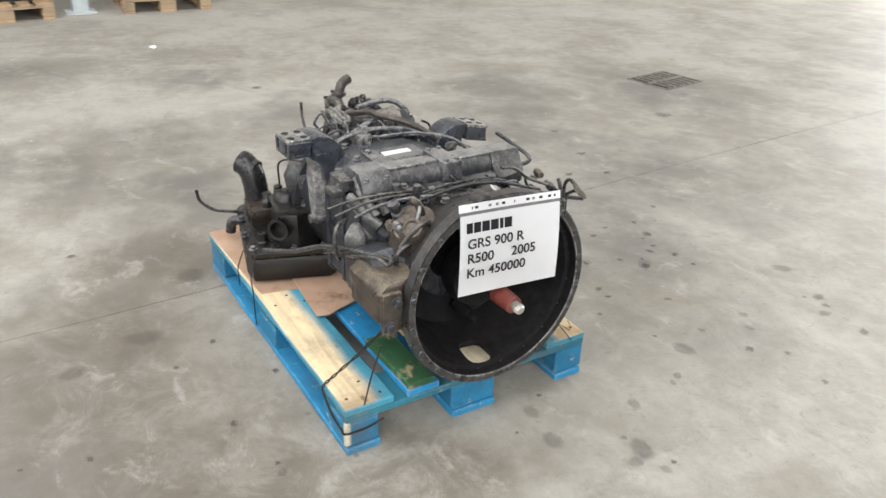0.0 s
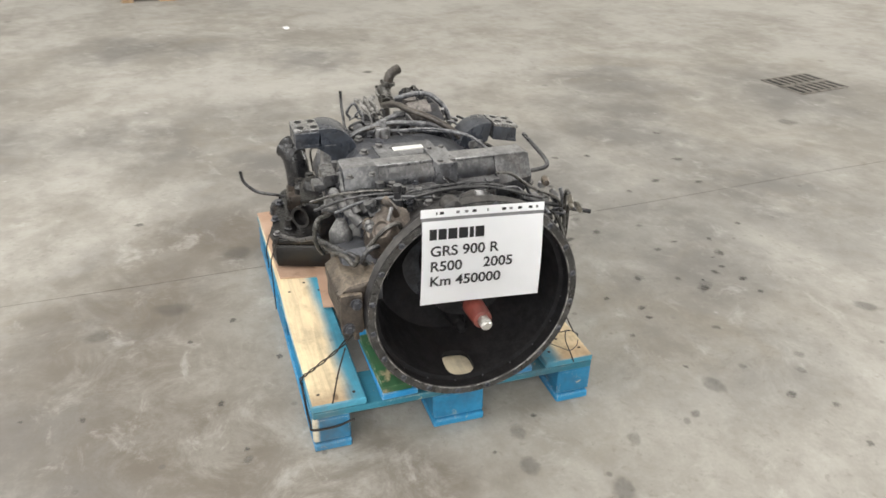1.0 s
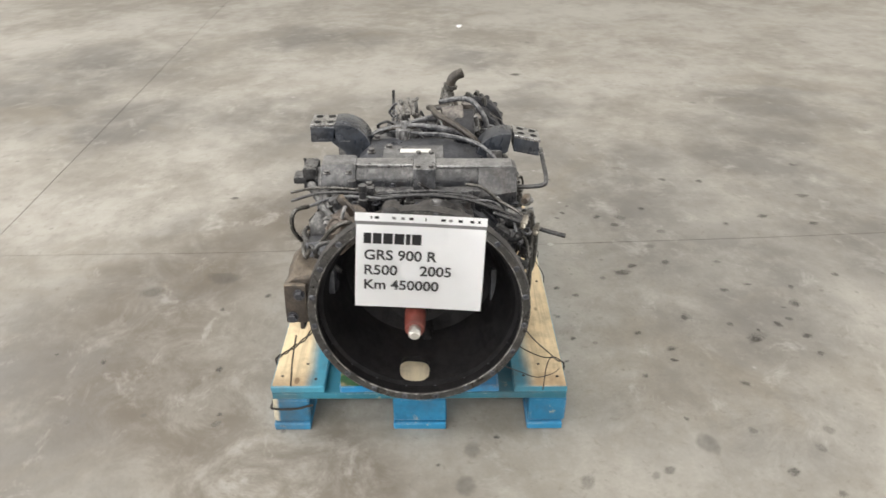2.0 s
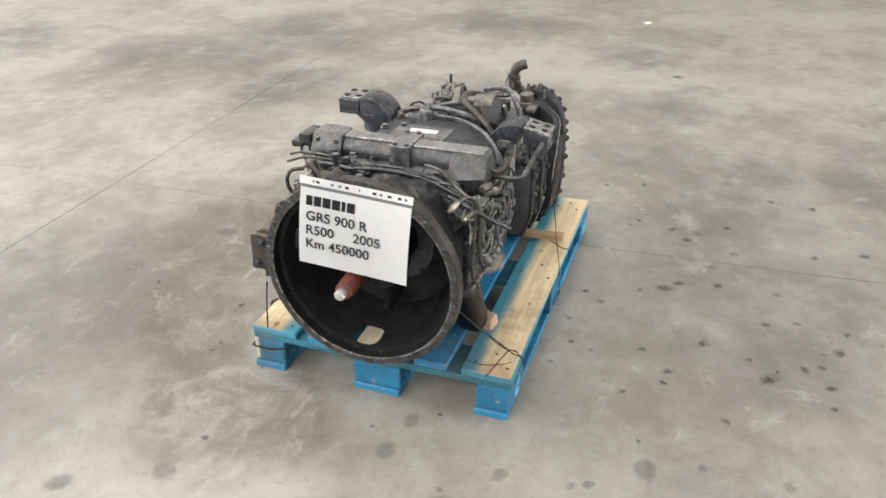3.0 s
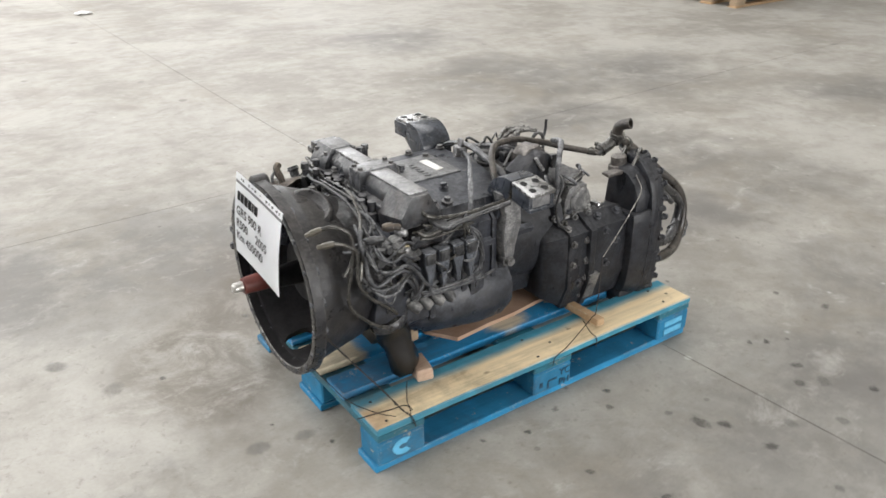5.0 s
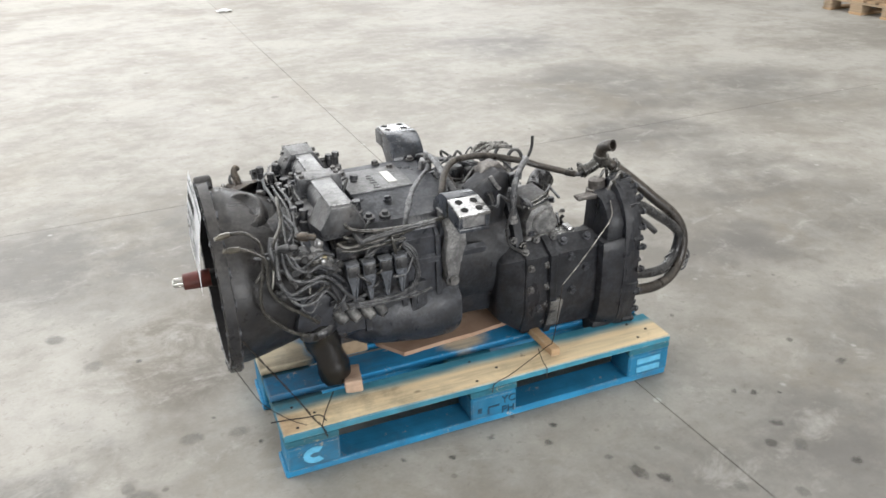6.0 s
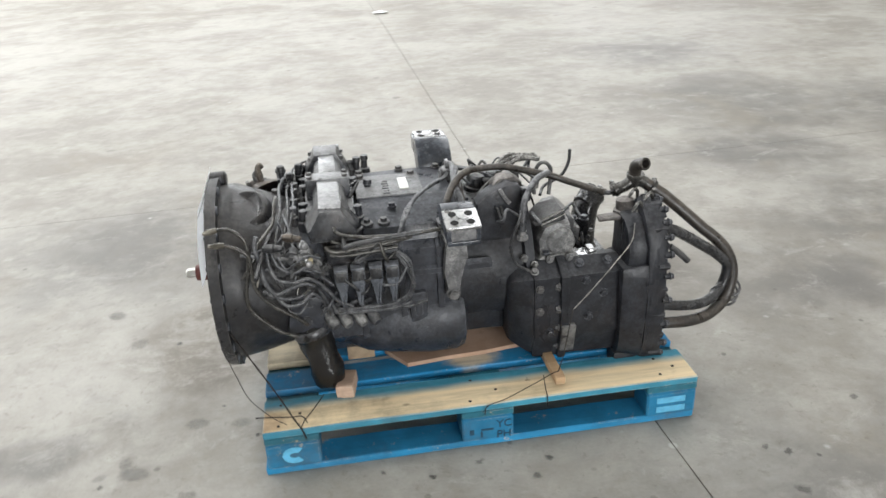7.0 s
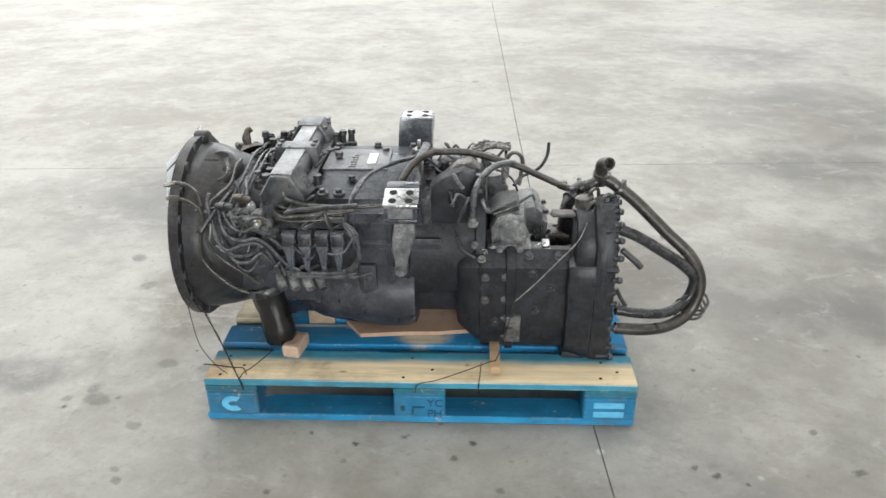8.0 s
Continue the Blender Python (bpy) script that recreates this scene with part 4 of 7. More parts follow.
def bell():
    """The clutch bell: an open round housing with a flange, a window below and a boss above."""
    rows = [(-0.686, 0.270, 0.248), (-0.659, 0.272, 0.247), (-0.656, 0.250, 0.236), (-0.625, 0.248, 0.230), (-0.58, 0.239, 0.222),
            (-0.53, 0.228, 0.211), (-0.48, 0.216, 0.197), (-0.455, 0.208, 0.165), (-0.445, 0.202, 0.06)]
    def between(x):
        (xa, oa, ia), (xb, ob, ib) = next((p, q) for p, q in zip(rows, rows[1:]) if p[0] <= x <= q[0])
        f = (x - xa) / (xb - xa)
        return x, oa + (ob - oa) * f, ia + (ib - ia) * f

    fine = [between(-0.656 + 0.0058 * k) for k in range(1, 19)]
    rows = rows[:3] + fine + rows[5:]
    steps = 240
    def window(x, degrees):
        """Below 1 inside the rounded window in the floor of the bell."""
        return abs((x + 0.610) / 0.043) ** 3 + abs((degrees - 274.0) / 9.8) ** 3

    def open_here(i, k):
        if not 2 <= i < len(rows) - 1:
            return False
        return window((rows[i][0] + rows[i + 1][0]) / 2, 360 * (k + 0.5) / steps) < 1

    bm = bmesh.new()
    outer, inner = [], []
    for i in range(len(rows)):
        a, b = [], []
        for k in range(steps):
            x, ro, ri = rows[i]
            turn = 360 * k / steps
            round_it = [open_here(p, q % steps) for p in (i - 1, i) for q in (k - 1, k)]
            if any(round_it) and not all(round_it):                # bring the stepped edge onto the curve
                f = window(x, turn) ** (-1 / 3)
                turn = 274.0 + (turn - 274.0) * f
                x, ro, ri = between(-0.610 + (x + 0.610) * f)
            c, s = math.cos(radians(turn)), math.sin(radians(turn))
            slope = max(0.0, s) * max(0.0, (x + 0.62)) * 0.20      # the roof of the bell falls to the back
            a.append(bm.verts.new((x, AX_Y + (ro - slope) * c, AX_Z + (ro - slope) * s)))
            b.append(bm.verts.new((x, AX_Y + (ri - slope) * c, AX_Z + (ri - slope) * s)))
        outer.append(a)
        inner.append(b)

    for i in range(len(rows) - 1):
        for k in range(steps):
            j = (k + 1) % steps
            if not open_here(i, k):
                bm.faces.new((outer[i][k], outer[i][j], outer[i + 1][j], outer[i + 1][k]))
                bm.faces.new((inner[i][k], inner[i + 1][k], inner[i + 1][j], inner[i][j]))
                for di, dk, p, q, pi, qi in ((0, 1, outer[i][j], outer[i + 1][j], inner[i][j], inner[i + 1][j]), (0, -1, outer[i][k], outer[i + 1][k], inner[i][k], inner[i + 1][k]),
                                             (1, 0, outer[i + 1][k], outer[i + 1][j], inner[i + 1][k], inner[i + 1][j]), (-1, 0, outer[i][k], outer[i][j], inner[i][k], inner[i][j])):
                    if open_here(i + di, (k + dk) % steps):
                        bm.faces.new((p, q, qi, pi))
    for k in range(steps):
        j = (k + 1) % steps
        bm.faces.new((outer[0][k], inner[0][k], inner[0][j], outer[0][j]))
    bm.faces.new(inner[-1])
    bm.faces.new(outer[-1][::-1])
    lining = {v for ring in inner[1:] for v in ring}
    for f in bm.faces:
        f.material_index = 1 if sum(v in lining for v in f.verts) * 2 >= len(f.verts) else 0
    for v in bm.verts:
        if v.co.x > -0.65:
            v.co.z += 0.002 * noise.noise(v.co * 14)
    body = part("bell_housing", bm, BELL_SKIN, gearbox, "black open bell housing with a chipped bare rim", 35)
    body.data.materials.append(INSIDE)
    # the machined, chipped face of the flange, and the oily lining, its colour darkened for shade
    bm = bmesh.new()
    lathe(bm, [(-0.6885, 0.2675), (-0.6885, 0.2505), (-0.6855, 0.2495), (-0.6855, 0.2685)], (0, AX_Y, AX_Z), "x", 96, closed=False)
    part("flange_face", bm, RIM, body, "bare worn metal rim")
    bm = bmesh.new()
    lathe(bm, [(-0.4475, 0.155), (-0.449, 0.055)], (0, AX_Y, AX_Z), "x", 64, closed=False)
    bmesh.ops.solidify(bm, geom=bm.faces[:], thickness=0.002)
    part("back_wall", bm, INSIDE, body, "rust-brown oily inner wall with shade in its colour")
    for k in range(20):
        w = math.tau * (k + 0.5) / 20
        c, s = math.cos(w), math.sin(w)
        bm = bmesh.new()
        turned(bm, (-0.6905, AX_Y + 0.259 * c, AX_Z + 0.259 * s), (-0.654, AX_Y + 0.259 * c, AX_Z + 0.259 * s), [(0, 0.006), (0.06, 0.0085), (0.1, 0.0085), (0.9, 0.013), (1, 0.013)], 10)
        part("bolt_boss", bm, CASE_DARK, body)
    # oval boss with an open bore on the roof of the bell
    bm = bmesh.new()
    m = pose(-0.582, -0.058, 0.610, 27, -6, 0) @ Matrix.Diagonal((0.60, 0.74, 1, 1))
    lathe(bm, [(0, 0.118), (0.03, 0.106), (0.044, 0.092), (0.050, 0.082), (0.051, 0.075), (0.048, 0.068), (0.043, 0.060), (0.040, 0.030), (0.040, 0.004)], (0, 0, 0), "z", 40, m)
    part("inspection_boss", bm, BELL_SKIN, body, "raised oval boss round an opening")
    # lug at the top of the flange
    bm = bmesh.new()
    lathe(bm, [(-0.688, 0.018), (-0.684, 0.023), (-0.648, 0.024), (-0.642, 0.018)], (0, 0.055, 0.692), "x", 20)
    box(bm, (-0.686, 0.033, 0.664), (-0.644, 0.077, 0.690), 0.010)
    part("lug", bm, BELL_SKIN, body)
    # starter block on the far flank
    bm = bmesh.new()
    prism(bm, [(0.222, 0.525), (0.30, 0.515), (0.322, 0.49), (0.320, 0.408), (0.295, 0.386), (0.240, 0.386), (0.246, 0.44)], -0.650, -0.478, "x", 0.012)
    rough_up(bm, 0.006, 22, 3)
    block = part("starter_block", bm, RUSTY, gearbox, "brown rusty cast block on the side of the bell")
    bm = bmesh.new()
    box(bm, (-0.668, 0.268, 0.392), (-0.652, 0.322, 0.50), 0.006)
    box(bm, (-0.664, 0.278, 0.370), (-0.56, 0.292, 0.40), 0.005)
    rough_up(bm, 0.003, 30, 2)
    part("rib", bm, RUSTY, block)
    bolt((-0.669, 0.305, 0.412), (-1, 0, 0), block, BOLT_DARK)
    bolt((-0.669, 0.285, 0.475), (-1, 0, 0), block, BOLT_DARK)
    # small cover with hooked tab on the flank, in front of the selector
    bm = bmesh.new()
    turned(bm, (-0.568, 0.182, 0.590), (-0.590, 0.203, 0.622), [(0, 0.044), (0.5, 0.036), (0.8, 0.027), (0.95, 0.025), (1, 0.020), (0.92, 0.015)], 24)
    rough_up(bm, 0.006, 30)
    part("round_cover", bm, SHOULDER, gearbox, "round rusty cover on the shoulder of the bell")
    bm = bmesh.new()
    turned(bm, (-0.545, 0.178, 0.587), (-0.560, 0.207, 0.613), [(0, 0.070), (0.3, 0.062), (0.6, 0.046), (0.9, 0.030)], 24)
    rough_up(bm, 0.008, 26)
    part("shoulder_casting", bm, SHOULDER, gearbox, "dusty cast shoulder of the bell")
    bm = bmesh.new()
    tube(bm, [(-0.585, 0.15, 0.61), (-0.60, 0.165, 0.635), (-0.60, 0.20, 0.62), (-0.59, 0.235, 0.575)], 0.006)
    part("lifting_tab", bm, STEEL_PIPE, gearbox)


bell()


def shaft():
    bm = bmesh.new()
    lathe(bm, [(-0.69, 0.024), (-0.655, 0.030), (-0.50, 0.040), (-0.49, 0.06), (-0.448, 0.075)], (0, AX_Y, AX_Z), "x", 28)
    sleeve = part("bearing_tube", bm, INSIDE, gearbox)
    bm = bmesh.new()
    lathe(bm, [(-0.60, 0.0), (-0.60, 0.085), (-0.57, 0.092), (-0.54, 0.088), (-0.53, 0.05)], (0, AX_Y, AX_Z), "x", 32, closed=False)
    part("release_bearing", bm, INSIDE, gearbox, "oily round release bearing, darkened for shade")
    bm = bmesh.new()
    lathe(bm, [(-0.764, 0.018), (-0.762, 0.0225), (-0.73, 0.0245), (-0.690, 0.0255), (-0.685, 0.022)], (0, 0.004, 0.436), "x", 28)
    cap = part("shaft_cap", bm, RED, gearbox, "dirty red plastic cap over the input shaft")
    bm = bmesh.new()
    for k in range(14):
        w = math.tau * k / 14
        m = Matrix.Translation((0, 0.004, 0.437)) @ Matrix.Rotation(w, 4, "X")
        b2 = bmesh.new()
        box(b2, (-0.788, -0.0022, 0.008), (-0.762, 0.0022, 0.0138), 0.0008, segments=1)
        bmesh.ops.transform(b2, matrix=m, verts=b2.verts)
        tmp = bpy.data.meshes.new("spline_tooth")
        b2.to_mesh(tmp)
        bm.from_mesh(tmp)
        b2.free()
        bpy.data.meshes.remove(tmp)
    lathe(bm, [(-0.792, 0.0085), (-0.789, 0.0108), (-0.76, 0.0108)], (0, 0.004, 0.437), "x", 20)
    part("splined_tip", bm, BRIGHT, gearbox, "bright bare splined shaft end")
    # pivot low in the bell
    bm = bmesh.new()
    turned(bm, (-0.56, -0.023, 0.272), (-0.47, -0.015, 0.285), [(0, 0.008), (0.08, 0.014), (0.3, 0.014), (0.35, 0.018), (1, 0.022)], 12)
    part("pivot", bm, INSIDE, gearbox)


shaft()


def section(half_w, low, high, cut, top_cut=None):
    """An eight-sided cross-section about y = 0."""
    t = top_cut or cut
    return [(-half_w, low + cut), (-half_w + cut, low), (half_w - cut, low), (half_w, low + cut), (half_w, high - t), (half_w - t, high), (-half_w + t, high), (-half_w, high - t)]


def case():
    # front case
    bm = bmesh.new()
    prism(bm, section(0.205, 0.20, 0.595, 0.09, 0.06), -0.452, -0.06, "x", 0.012)
    rough_up(bm, 0.004, 12, 3)
    main = part("main_case", bm, CASE_DARK, gearbox, "black oily main casing with dusty top")
    for k, x in enumerate((-0.40, -0.30, -0.19, -0.085)):
        bm = bmesh.new()
        prism(bm, section(0.213, 0.193, 0.600, 0.092, 0.062), x - 0.009, x + 0.009, "x", 0.003)
        part("rib", bm, CASE_DARK, main)
    bm = bmesh.new()
    box(bm, (-0.175, -0.222, 0.315), (-0.125, -0.200, 0.41), 0.008)
    box(bm, (-0.16, -0.228, 0.34), (-0.14, -0.215, 0.385), 0.006)
    part("side_pad", bm, CASE_DARK, main, "dusty cast pad")
    bm = bmesh.new()
    prism(bm, [(-0.215, 0.46), (-0.215, 0.475), (-0.2, 0.485), (-0.19, 0.46)], -0.2, 0.06, "x", 0.003)
    part("rib", bm, CASE_DARK, main)
    # the barrel below the front case, rounded, dusty where the light catches it
    bm = bmesh.new()
    lathe(bm, [(-0.36, 0.06), (-0.30, 0.088), (-0.22, 0.104), (-0.12, 0.114), (-0.045, 0.114), (-0.022, 0.106), (-0.014, 0.085)], (0, -0.118, 0.288), "x", 32)
    rough_up(bm, 0.003, 14)
    part("countershaft_bulge", bm, CASE_DARK, main)

    # middle case, a stout cone, then the range case
    bm = bmesh.new()
    lathe(bm, [(-0.065, 0.19), (-0.06, 0.205), (-0.035, 0.206), (-0.03, 0.198), (0.05, 0.195), (0.15, 0.205), (0.155, 0.225), (0.18, 0.226), (0.185, 0.2)], (0, 0, 0.40), "x", 40)
    rough_up(bm, 0.003, 14)
    mid = part("middle_case", bm, CASE_BLACK, gearbox, "black round middle casing")
    bm = bmesh.new()
    prism(bm, [(-0.165, 0.30), (-0.150, 0.228), (0.10, 0.225), (0.14, 0.30)], -0.03, 0.17, "x", 0.014)
    rough_up(bm, 0.004, 16, 2)
    part("sump", bm, CASE_BLACK, mid)
    for k in range(9):
        w = radians(-70 + 40 * k)
        bolt((-0.067, 0.195 * math.cos(w), 0.40 + 0.195 * math.sin(w)), (-1, 0, 0), mid, BOLT_DARK)
    bm = bmesh.new()
    prism(bm, [(-0.03, 0.56), (0.02, 0.60), (0.14, 0.595), (0.155, 0.50), (-0.03, 0.47)], -0.16, 0.15, "y", 0.012)
    rough_up(bm, 0.004, 16, 2)
    part("range_cover", bm, CASE, gearbox, "dusty sloping casing behind the mounts")

    # rear case, lower and set to the near flank
    bm = bmesh.new()
    prism(bm, [(-0.265, 0.25), (-0.235, 0.165), (0.10, 0.165), (0.17, 0.22), (0.15, 0.29), (0.0, 0.36), (-0.17, 0.455), (-0.21, 0.462), (-0.265, 0.43)], 0.165, 0.42, "x", 0.010)
    rough_up(bm, 0.004, 12, 3)
    prism(bm, [(-0.262, 0.25), (-0.232, 0.168), (0.10, 0.168), (0.165, 0.22), (0.145, 0.29), (0.0, 0.357), (-0.17, 0.452), (-0.21, 0.459), (-0.262, 0.43)], 0.17, 0.10, "x", 0.018, 0.74, (-0.07, 0.33))
    rear = part("rear_case", bm, CASE_BLACK, gearbox, "black rear casing with a bolted joint")
    bm = bmesh.new()
    prism(bm, [(-0.28, 0.25), (-0.245, 0.158), (0.10, 0.158), (0.178, 0.22), (0.155, 0.295), (0.0, 0.368), (-0.17, 0.463), (-0.215, 0.470), (-0.28, 0.435)], 0.238, 0.262, "x", 0.004)
    flange = part("joint_flange", bm, CASE_BLACK, rear)
    for y, z in ((-0.272, 0.40), (-0.274, 0.33), (-0.27, 0.27), (-0.25, 0.20), (-0.21, 0.462)):
        bolt((0.237, y + 0.012, z), (-1, 0, 0), rear, BOLT)
    for x, y, z, way in ((0.18, -0.266, 0.40, (0, -1, 0)), (0.18, -0.266, 0.33, (0, -1, 0)), (0.31, -0.266, 0.415, (0, -1, 0)), (0.36, -0.266, 0.37, (0, -1, 0)), (0.32, -0.266, 0.30, (0, -1, 0)), (0.21, -0.262, 0.26, (0, -1, -0.2)), (0.17, -0.245, 0.445, (0, -0.5, 0.8)), (0.30, -0.235, 0.452, (0, -0.5, 0.8)), (0.38, -0.235, 0.452, (0, -0.5, 0.8))):
        bolt((x, y, z), way, rear, BOLT_DARK if x > 0.2 else BOLT, 0.9)
    bm = bmesh.new()
    prism(bm, [(-0.290, 0.285), (-0.262, 0.190), (-0.245, 0.190), (-0.262, 0.285)], 0.238, 0.282, "x", 0.006)
    rough_up(bm, 0.004, 30)
    part("dusty_edge", bm, CASE_GREY, rear, "pale dusty flange edge")


case()


def retarder():
    """The tall rounded housing at the back, bolted all round."""
    cy, cz = -0.19, 0.385
    corners = [(-0.15, 0.125), (-0.24, 0.125), (-0.287, 0.165), (-0.302, 0.26), (-0.306, 0.38), (-0.299, 0.48), (-0.278, 0.548), (-0.236, 0.592), (-0.178, 0.606),
               (-0.158, 0.585), (-0.150, 0.53), (-0.148, 0.46), (-0.12, 0.395), (0.0, 0.36), (0.09, 0.31), (0.12, 0.24), (0.06, 0.15)]
    outline = [tuple(p)[:2] for p in curve_points([(*c, 0) for c in corners] + [(*corners[0], 0)], 3)[:-1]]
    bm = bmesh.new()
    prism(bm, outline, 0.474, 0.532, "x", 0.012)
    prism(bm, [(cy + (y - cy) * 0.985, min(0.455, cz + (z - cz) * 0.985)) for y, z in outline if z < 0.50], 0.478, 0.405, "x", 0.010, 0.93, (-0.17, 0.35))
    rough_up(bm, 0.004, 16)
    body = part("retarder_housing", bm, CASE_BLACK, gearbox, "tall rounded black rear housing bolted all round")
    bm = bmesh.new()
    prism(bm, [(cy + (y - cy) * 1.008, cz + (z - cz) * 1.008) for y, z in outline], 0.484, 0.506, "x", 0.004)
    part("joint_flange", bm, CASE_BLACK, body)
    for k in range(3, 34, 2):
        y, z = outline[k]
        bm = bmesh.new()
        p = (cy + (y - cy) * 0.975, cz + (z - cz) * 0.975)
        turned(bm, (0.519, *p), (0.537, *p), [(0, 0.006), (0.1, 0.008), (0.85, 0.009), (1, 0.007)], 8)
        part("bolt_boss", bm, CASE_BLACK, body)
        bolt((0.5365, *p), (1, 0, 0), body, BOLT_DARK, 0.75)
    bm = bmesh.new()
    box(bm, (0.40, -0.27, 0.115), (0.47, -0.12, 0.165), 0.012)
    part("foot", bm, CASE_BLACK, body)
    for k in range(4, 30, 2):
        y, z = outline[k]
        bm = bmesh.new()
        turned(bm, (0.492 + 0.004 * (k % 3), y * 0.975, z * 0.99), (0.535, y * 0.975, z * 0.99), [(0, 0.005), (0.12, 0.008 + 0.0016 * (k % 4)), (0.9, 0.009 + 0.0016 * (k % 4)), (1, 0.007)], 10)
        rough_up(bm, 0.006, 40)
        part("bolt_boss", bm, CASE_BLACK, body)
    # shoulder and filler plug at the top towards the front
    bm = bmesh.new()
    prism(bm, [(-0.285, 0.40), (-0.290, 0.50), (-0.268, 0.545), (-0.232, 0.574), (-0.18, 0.582), (-0.148, 0.564), (-0.134, 0.50), (-0.13, 0.40)], 0.480, 0.424, "x", 0.014, 0.92, (-0.2, 0.45))
    rough_up(bm, 0.004, 18, 1)
    shoulder = part("shoulder", bm, CASE_BLACK, body)
    bm = bmesh.new()
    turned(bm, (0.452, -0.165, 0.555), (0.450, -0.163, 0.603), [(0, 0.034), (0.3, 0.032), (0.35, 0.026), (0.9, 0.025), (1, 0.016)], 18)
    part("filler_plug", bm, DUSTY_CAP, shoulder)
    bm = bmesh.new()
    box(bm, (0.360, -0.212, 0.558), (0.422, -0.178, 0.570), 0.005)
    rough_up(bm, 0.003, 30, 1)
    part("tab", bm, DUSTY_CAP, body)
    for p in ((0.45, -0.225, 0.585), (0.49, -0.20, 0.598), (0.46, -0.165, 0.600)):
        bm = bmesh.new()
        tube(bm, [p, (p[0] + 0.012, p[1], p[2] + 0.022), (p[0] + 0.026, p[1] + 0.006, p[2] + 0.02), (p[0] + 0.03, p[1] + 0.01, p[2] - 0.004)], 0.005, 6)
        part("wire_end", bm, STEEL_PIPE, body)


retarder()


def selector():
    """The selector housing that lies across the top, with its end caps and cover strips."""
    axis_z = 0.650
    bm = bmesh.new()
    lathe(bm, [(-0.16, 0.043), (-0.14, 0.046), (0.0, 0.046), (0.17, 0.044), (0.20, 0.048)], (-0.362, 0, axis_z), "y", 20)
    box(bm, (-0.43, -0.17, 0.575), (-0.295, 0.24, 0.642), 0.012)
    rough_up(bm, 0.0025, 22)
    sel = part("selector_housing", bm, CASE, gearbox, "long dusty selector housing across the top")
    for name, lo, hi, mat in (("cover_strip", (-0.392, -0.246, 0.6885), (-0.334, -0.045, 0.695), CASE_PALE), ("cover_strip", (-0.386, 0.012, 0.688), (-0.338, 0.17, 0.698), CASE_PALE),
                              ("bridge_plate", (-0.424, -0.046, 0.640), (-0.303, 0.012, 0.700), CASE_TOP)):
        bm = bmesh.new()
        box(bm, lo, hi, 0.004)
        rough_up(bm, 0.001, 30, 1)
        part(name, bm, mat, sel, "bare aluminium strip" if "strip" in name else "")
    bm = bmesh.new()
    prism(bm, [(-0.430, 0.585), (-0.295, 0.585), (-0.288, 0.620), (-0.330, 0.690), (-0.395, 0.690), (-0.436, 0.625)], -0.155, -0.258, "y", 0.010, 0.82, (-0.362, 0.688))
    rough_up(bm, 0.002, 20, 1)
    part("end_cap", bm, CASE, sel, "faceted grey end cap")
    bm = bmesh.new()
    prism(bm, [(-0.422, 0.60), (-0.305, 0.60), (-0.302, 0.655), (-0.330, 0.703), (-0.398, 0.703), (-0.426, 0.655)], 0.160, 0.252, "y", 0.010)
    rough_up(bm, 0.002, 20, 1)
    part("end_cap", bm, CASE_TOP, sel, "faceted pale dusty end cap")
    bm = bmesh.new()
    prism(bm, [(-0.40, 0.63), (-0.32, 0.63), (-0.32, 0.69), (-0.40, 0.69)], 0.262, 0.300, "y", 0.008)
    box(bm, (-0.40, 0.255, 0.648), (-0.35, 0.325, 0.668), 0.006)
    part("actuator", bm, PLASTIC, sel, "black actuator on the end")
    for x, y, z in ((-0.412, -0.034, 0.698), (-0.315, -0.034, 0.698), (-0.412, 0.0, 0.698), (-0.315, 0.0, 0.698), (-0.408, 0.178, 0.682), (-0.318, 0.178, 0.682), (-0.408, 0.235, 0.682), (-0.318, 0.235, 0.682)):
        bolt((x, y, z), (0, 0, 1), sel, BOLT, 0.75)
    for x, y in ((-0.435, -0.13), (-0.29, -0.13), (-0.435, -0.08), (-0.435, 0.06), (-0.435, 0.12), (-0.29, 0.09)):
        bm = bmesh.new()
        turned(bm, (x, y, 0.585), (x, y, 0.648), [(0, 0.02), (0.5, 0.018), (0.55, 0.013), (1, 0.012)], 10)
        part("screw_boss", bm, CASE, sel)
    # switches on the cover behind
    for x, y in ((-0.255, 0.02), (-0.275, 0.225), (-0.25, 0.24)):
        bm = bmesh.new()
        turned(bm, (x, y, 0.60), (x + 0.004, y, 0.664), [(0, 0.020), (0.35, 0.018), (0.4, 0.011), (0.75, 0.010), (0.8, 0.013), (1, 0.011)], 14)
        part("switch", bm, CASE if y < 0.1 else PLASTIC, sel)
    # cover plate with the type label
    bm = bmesh.new()
    prism(bm, [(-0.20, 0.56), (-0.19, 0.60), (-0.07, 0.637), (0.15, 0.637), (0.18, 0.61), (0.19, 0.57)], -0.285, -0.02, "x", 0.008)
    rough_up(bm, 0.0015, 25, 1)
    cover = part("top_cover", bm, CASE_DARK, gearbox, "flat top cover, oily on its slope, with a white label")
    bm = bmesh.new()
    box(bm, (-0.288, -0.068, 0.632), (-0.10, 0.105, 0.643), 0.003)
    rough_up(bm, 0.001, 25, 2)
    part("cover_plate", bm, CASE_TOP, cover, "pale dusty cover plate")
    bm = bmesh.new()
    box(bm, (-0.164, -0.032, 0.642), (-0.138, 0.056, 0.6465), 0.0005)
    part("type_label", bm, LABEL, cover, "white type label")
    for k in range(6):
        bm = bmesh.new()
        box(bm, (-0.213 + 0.004 * (k % 2), -0.055 + 0.019 * k, 0.6425), (-0.194, -0.044 + 0.019 * k, 0.6455), 0.001)
        part("raised_mark", bm, CASE, cover)
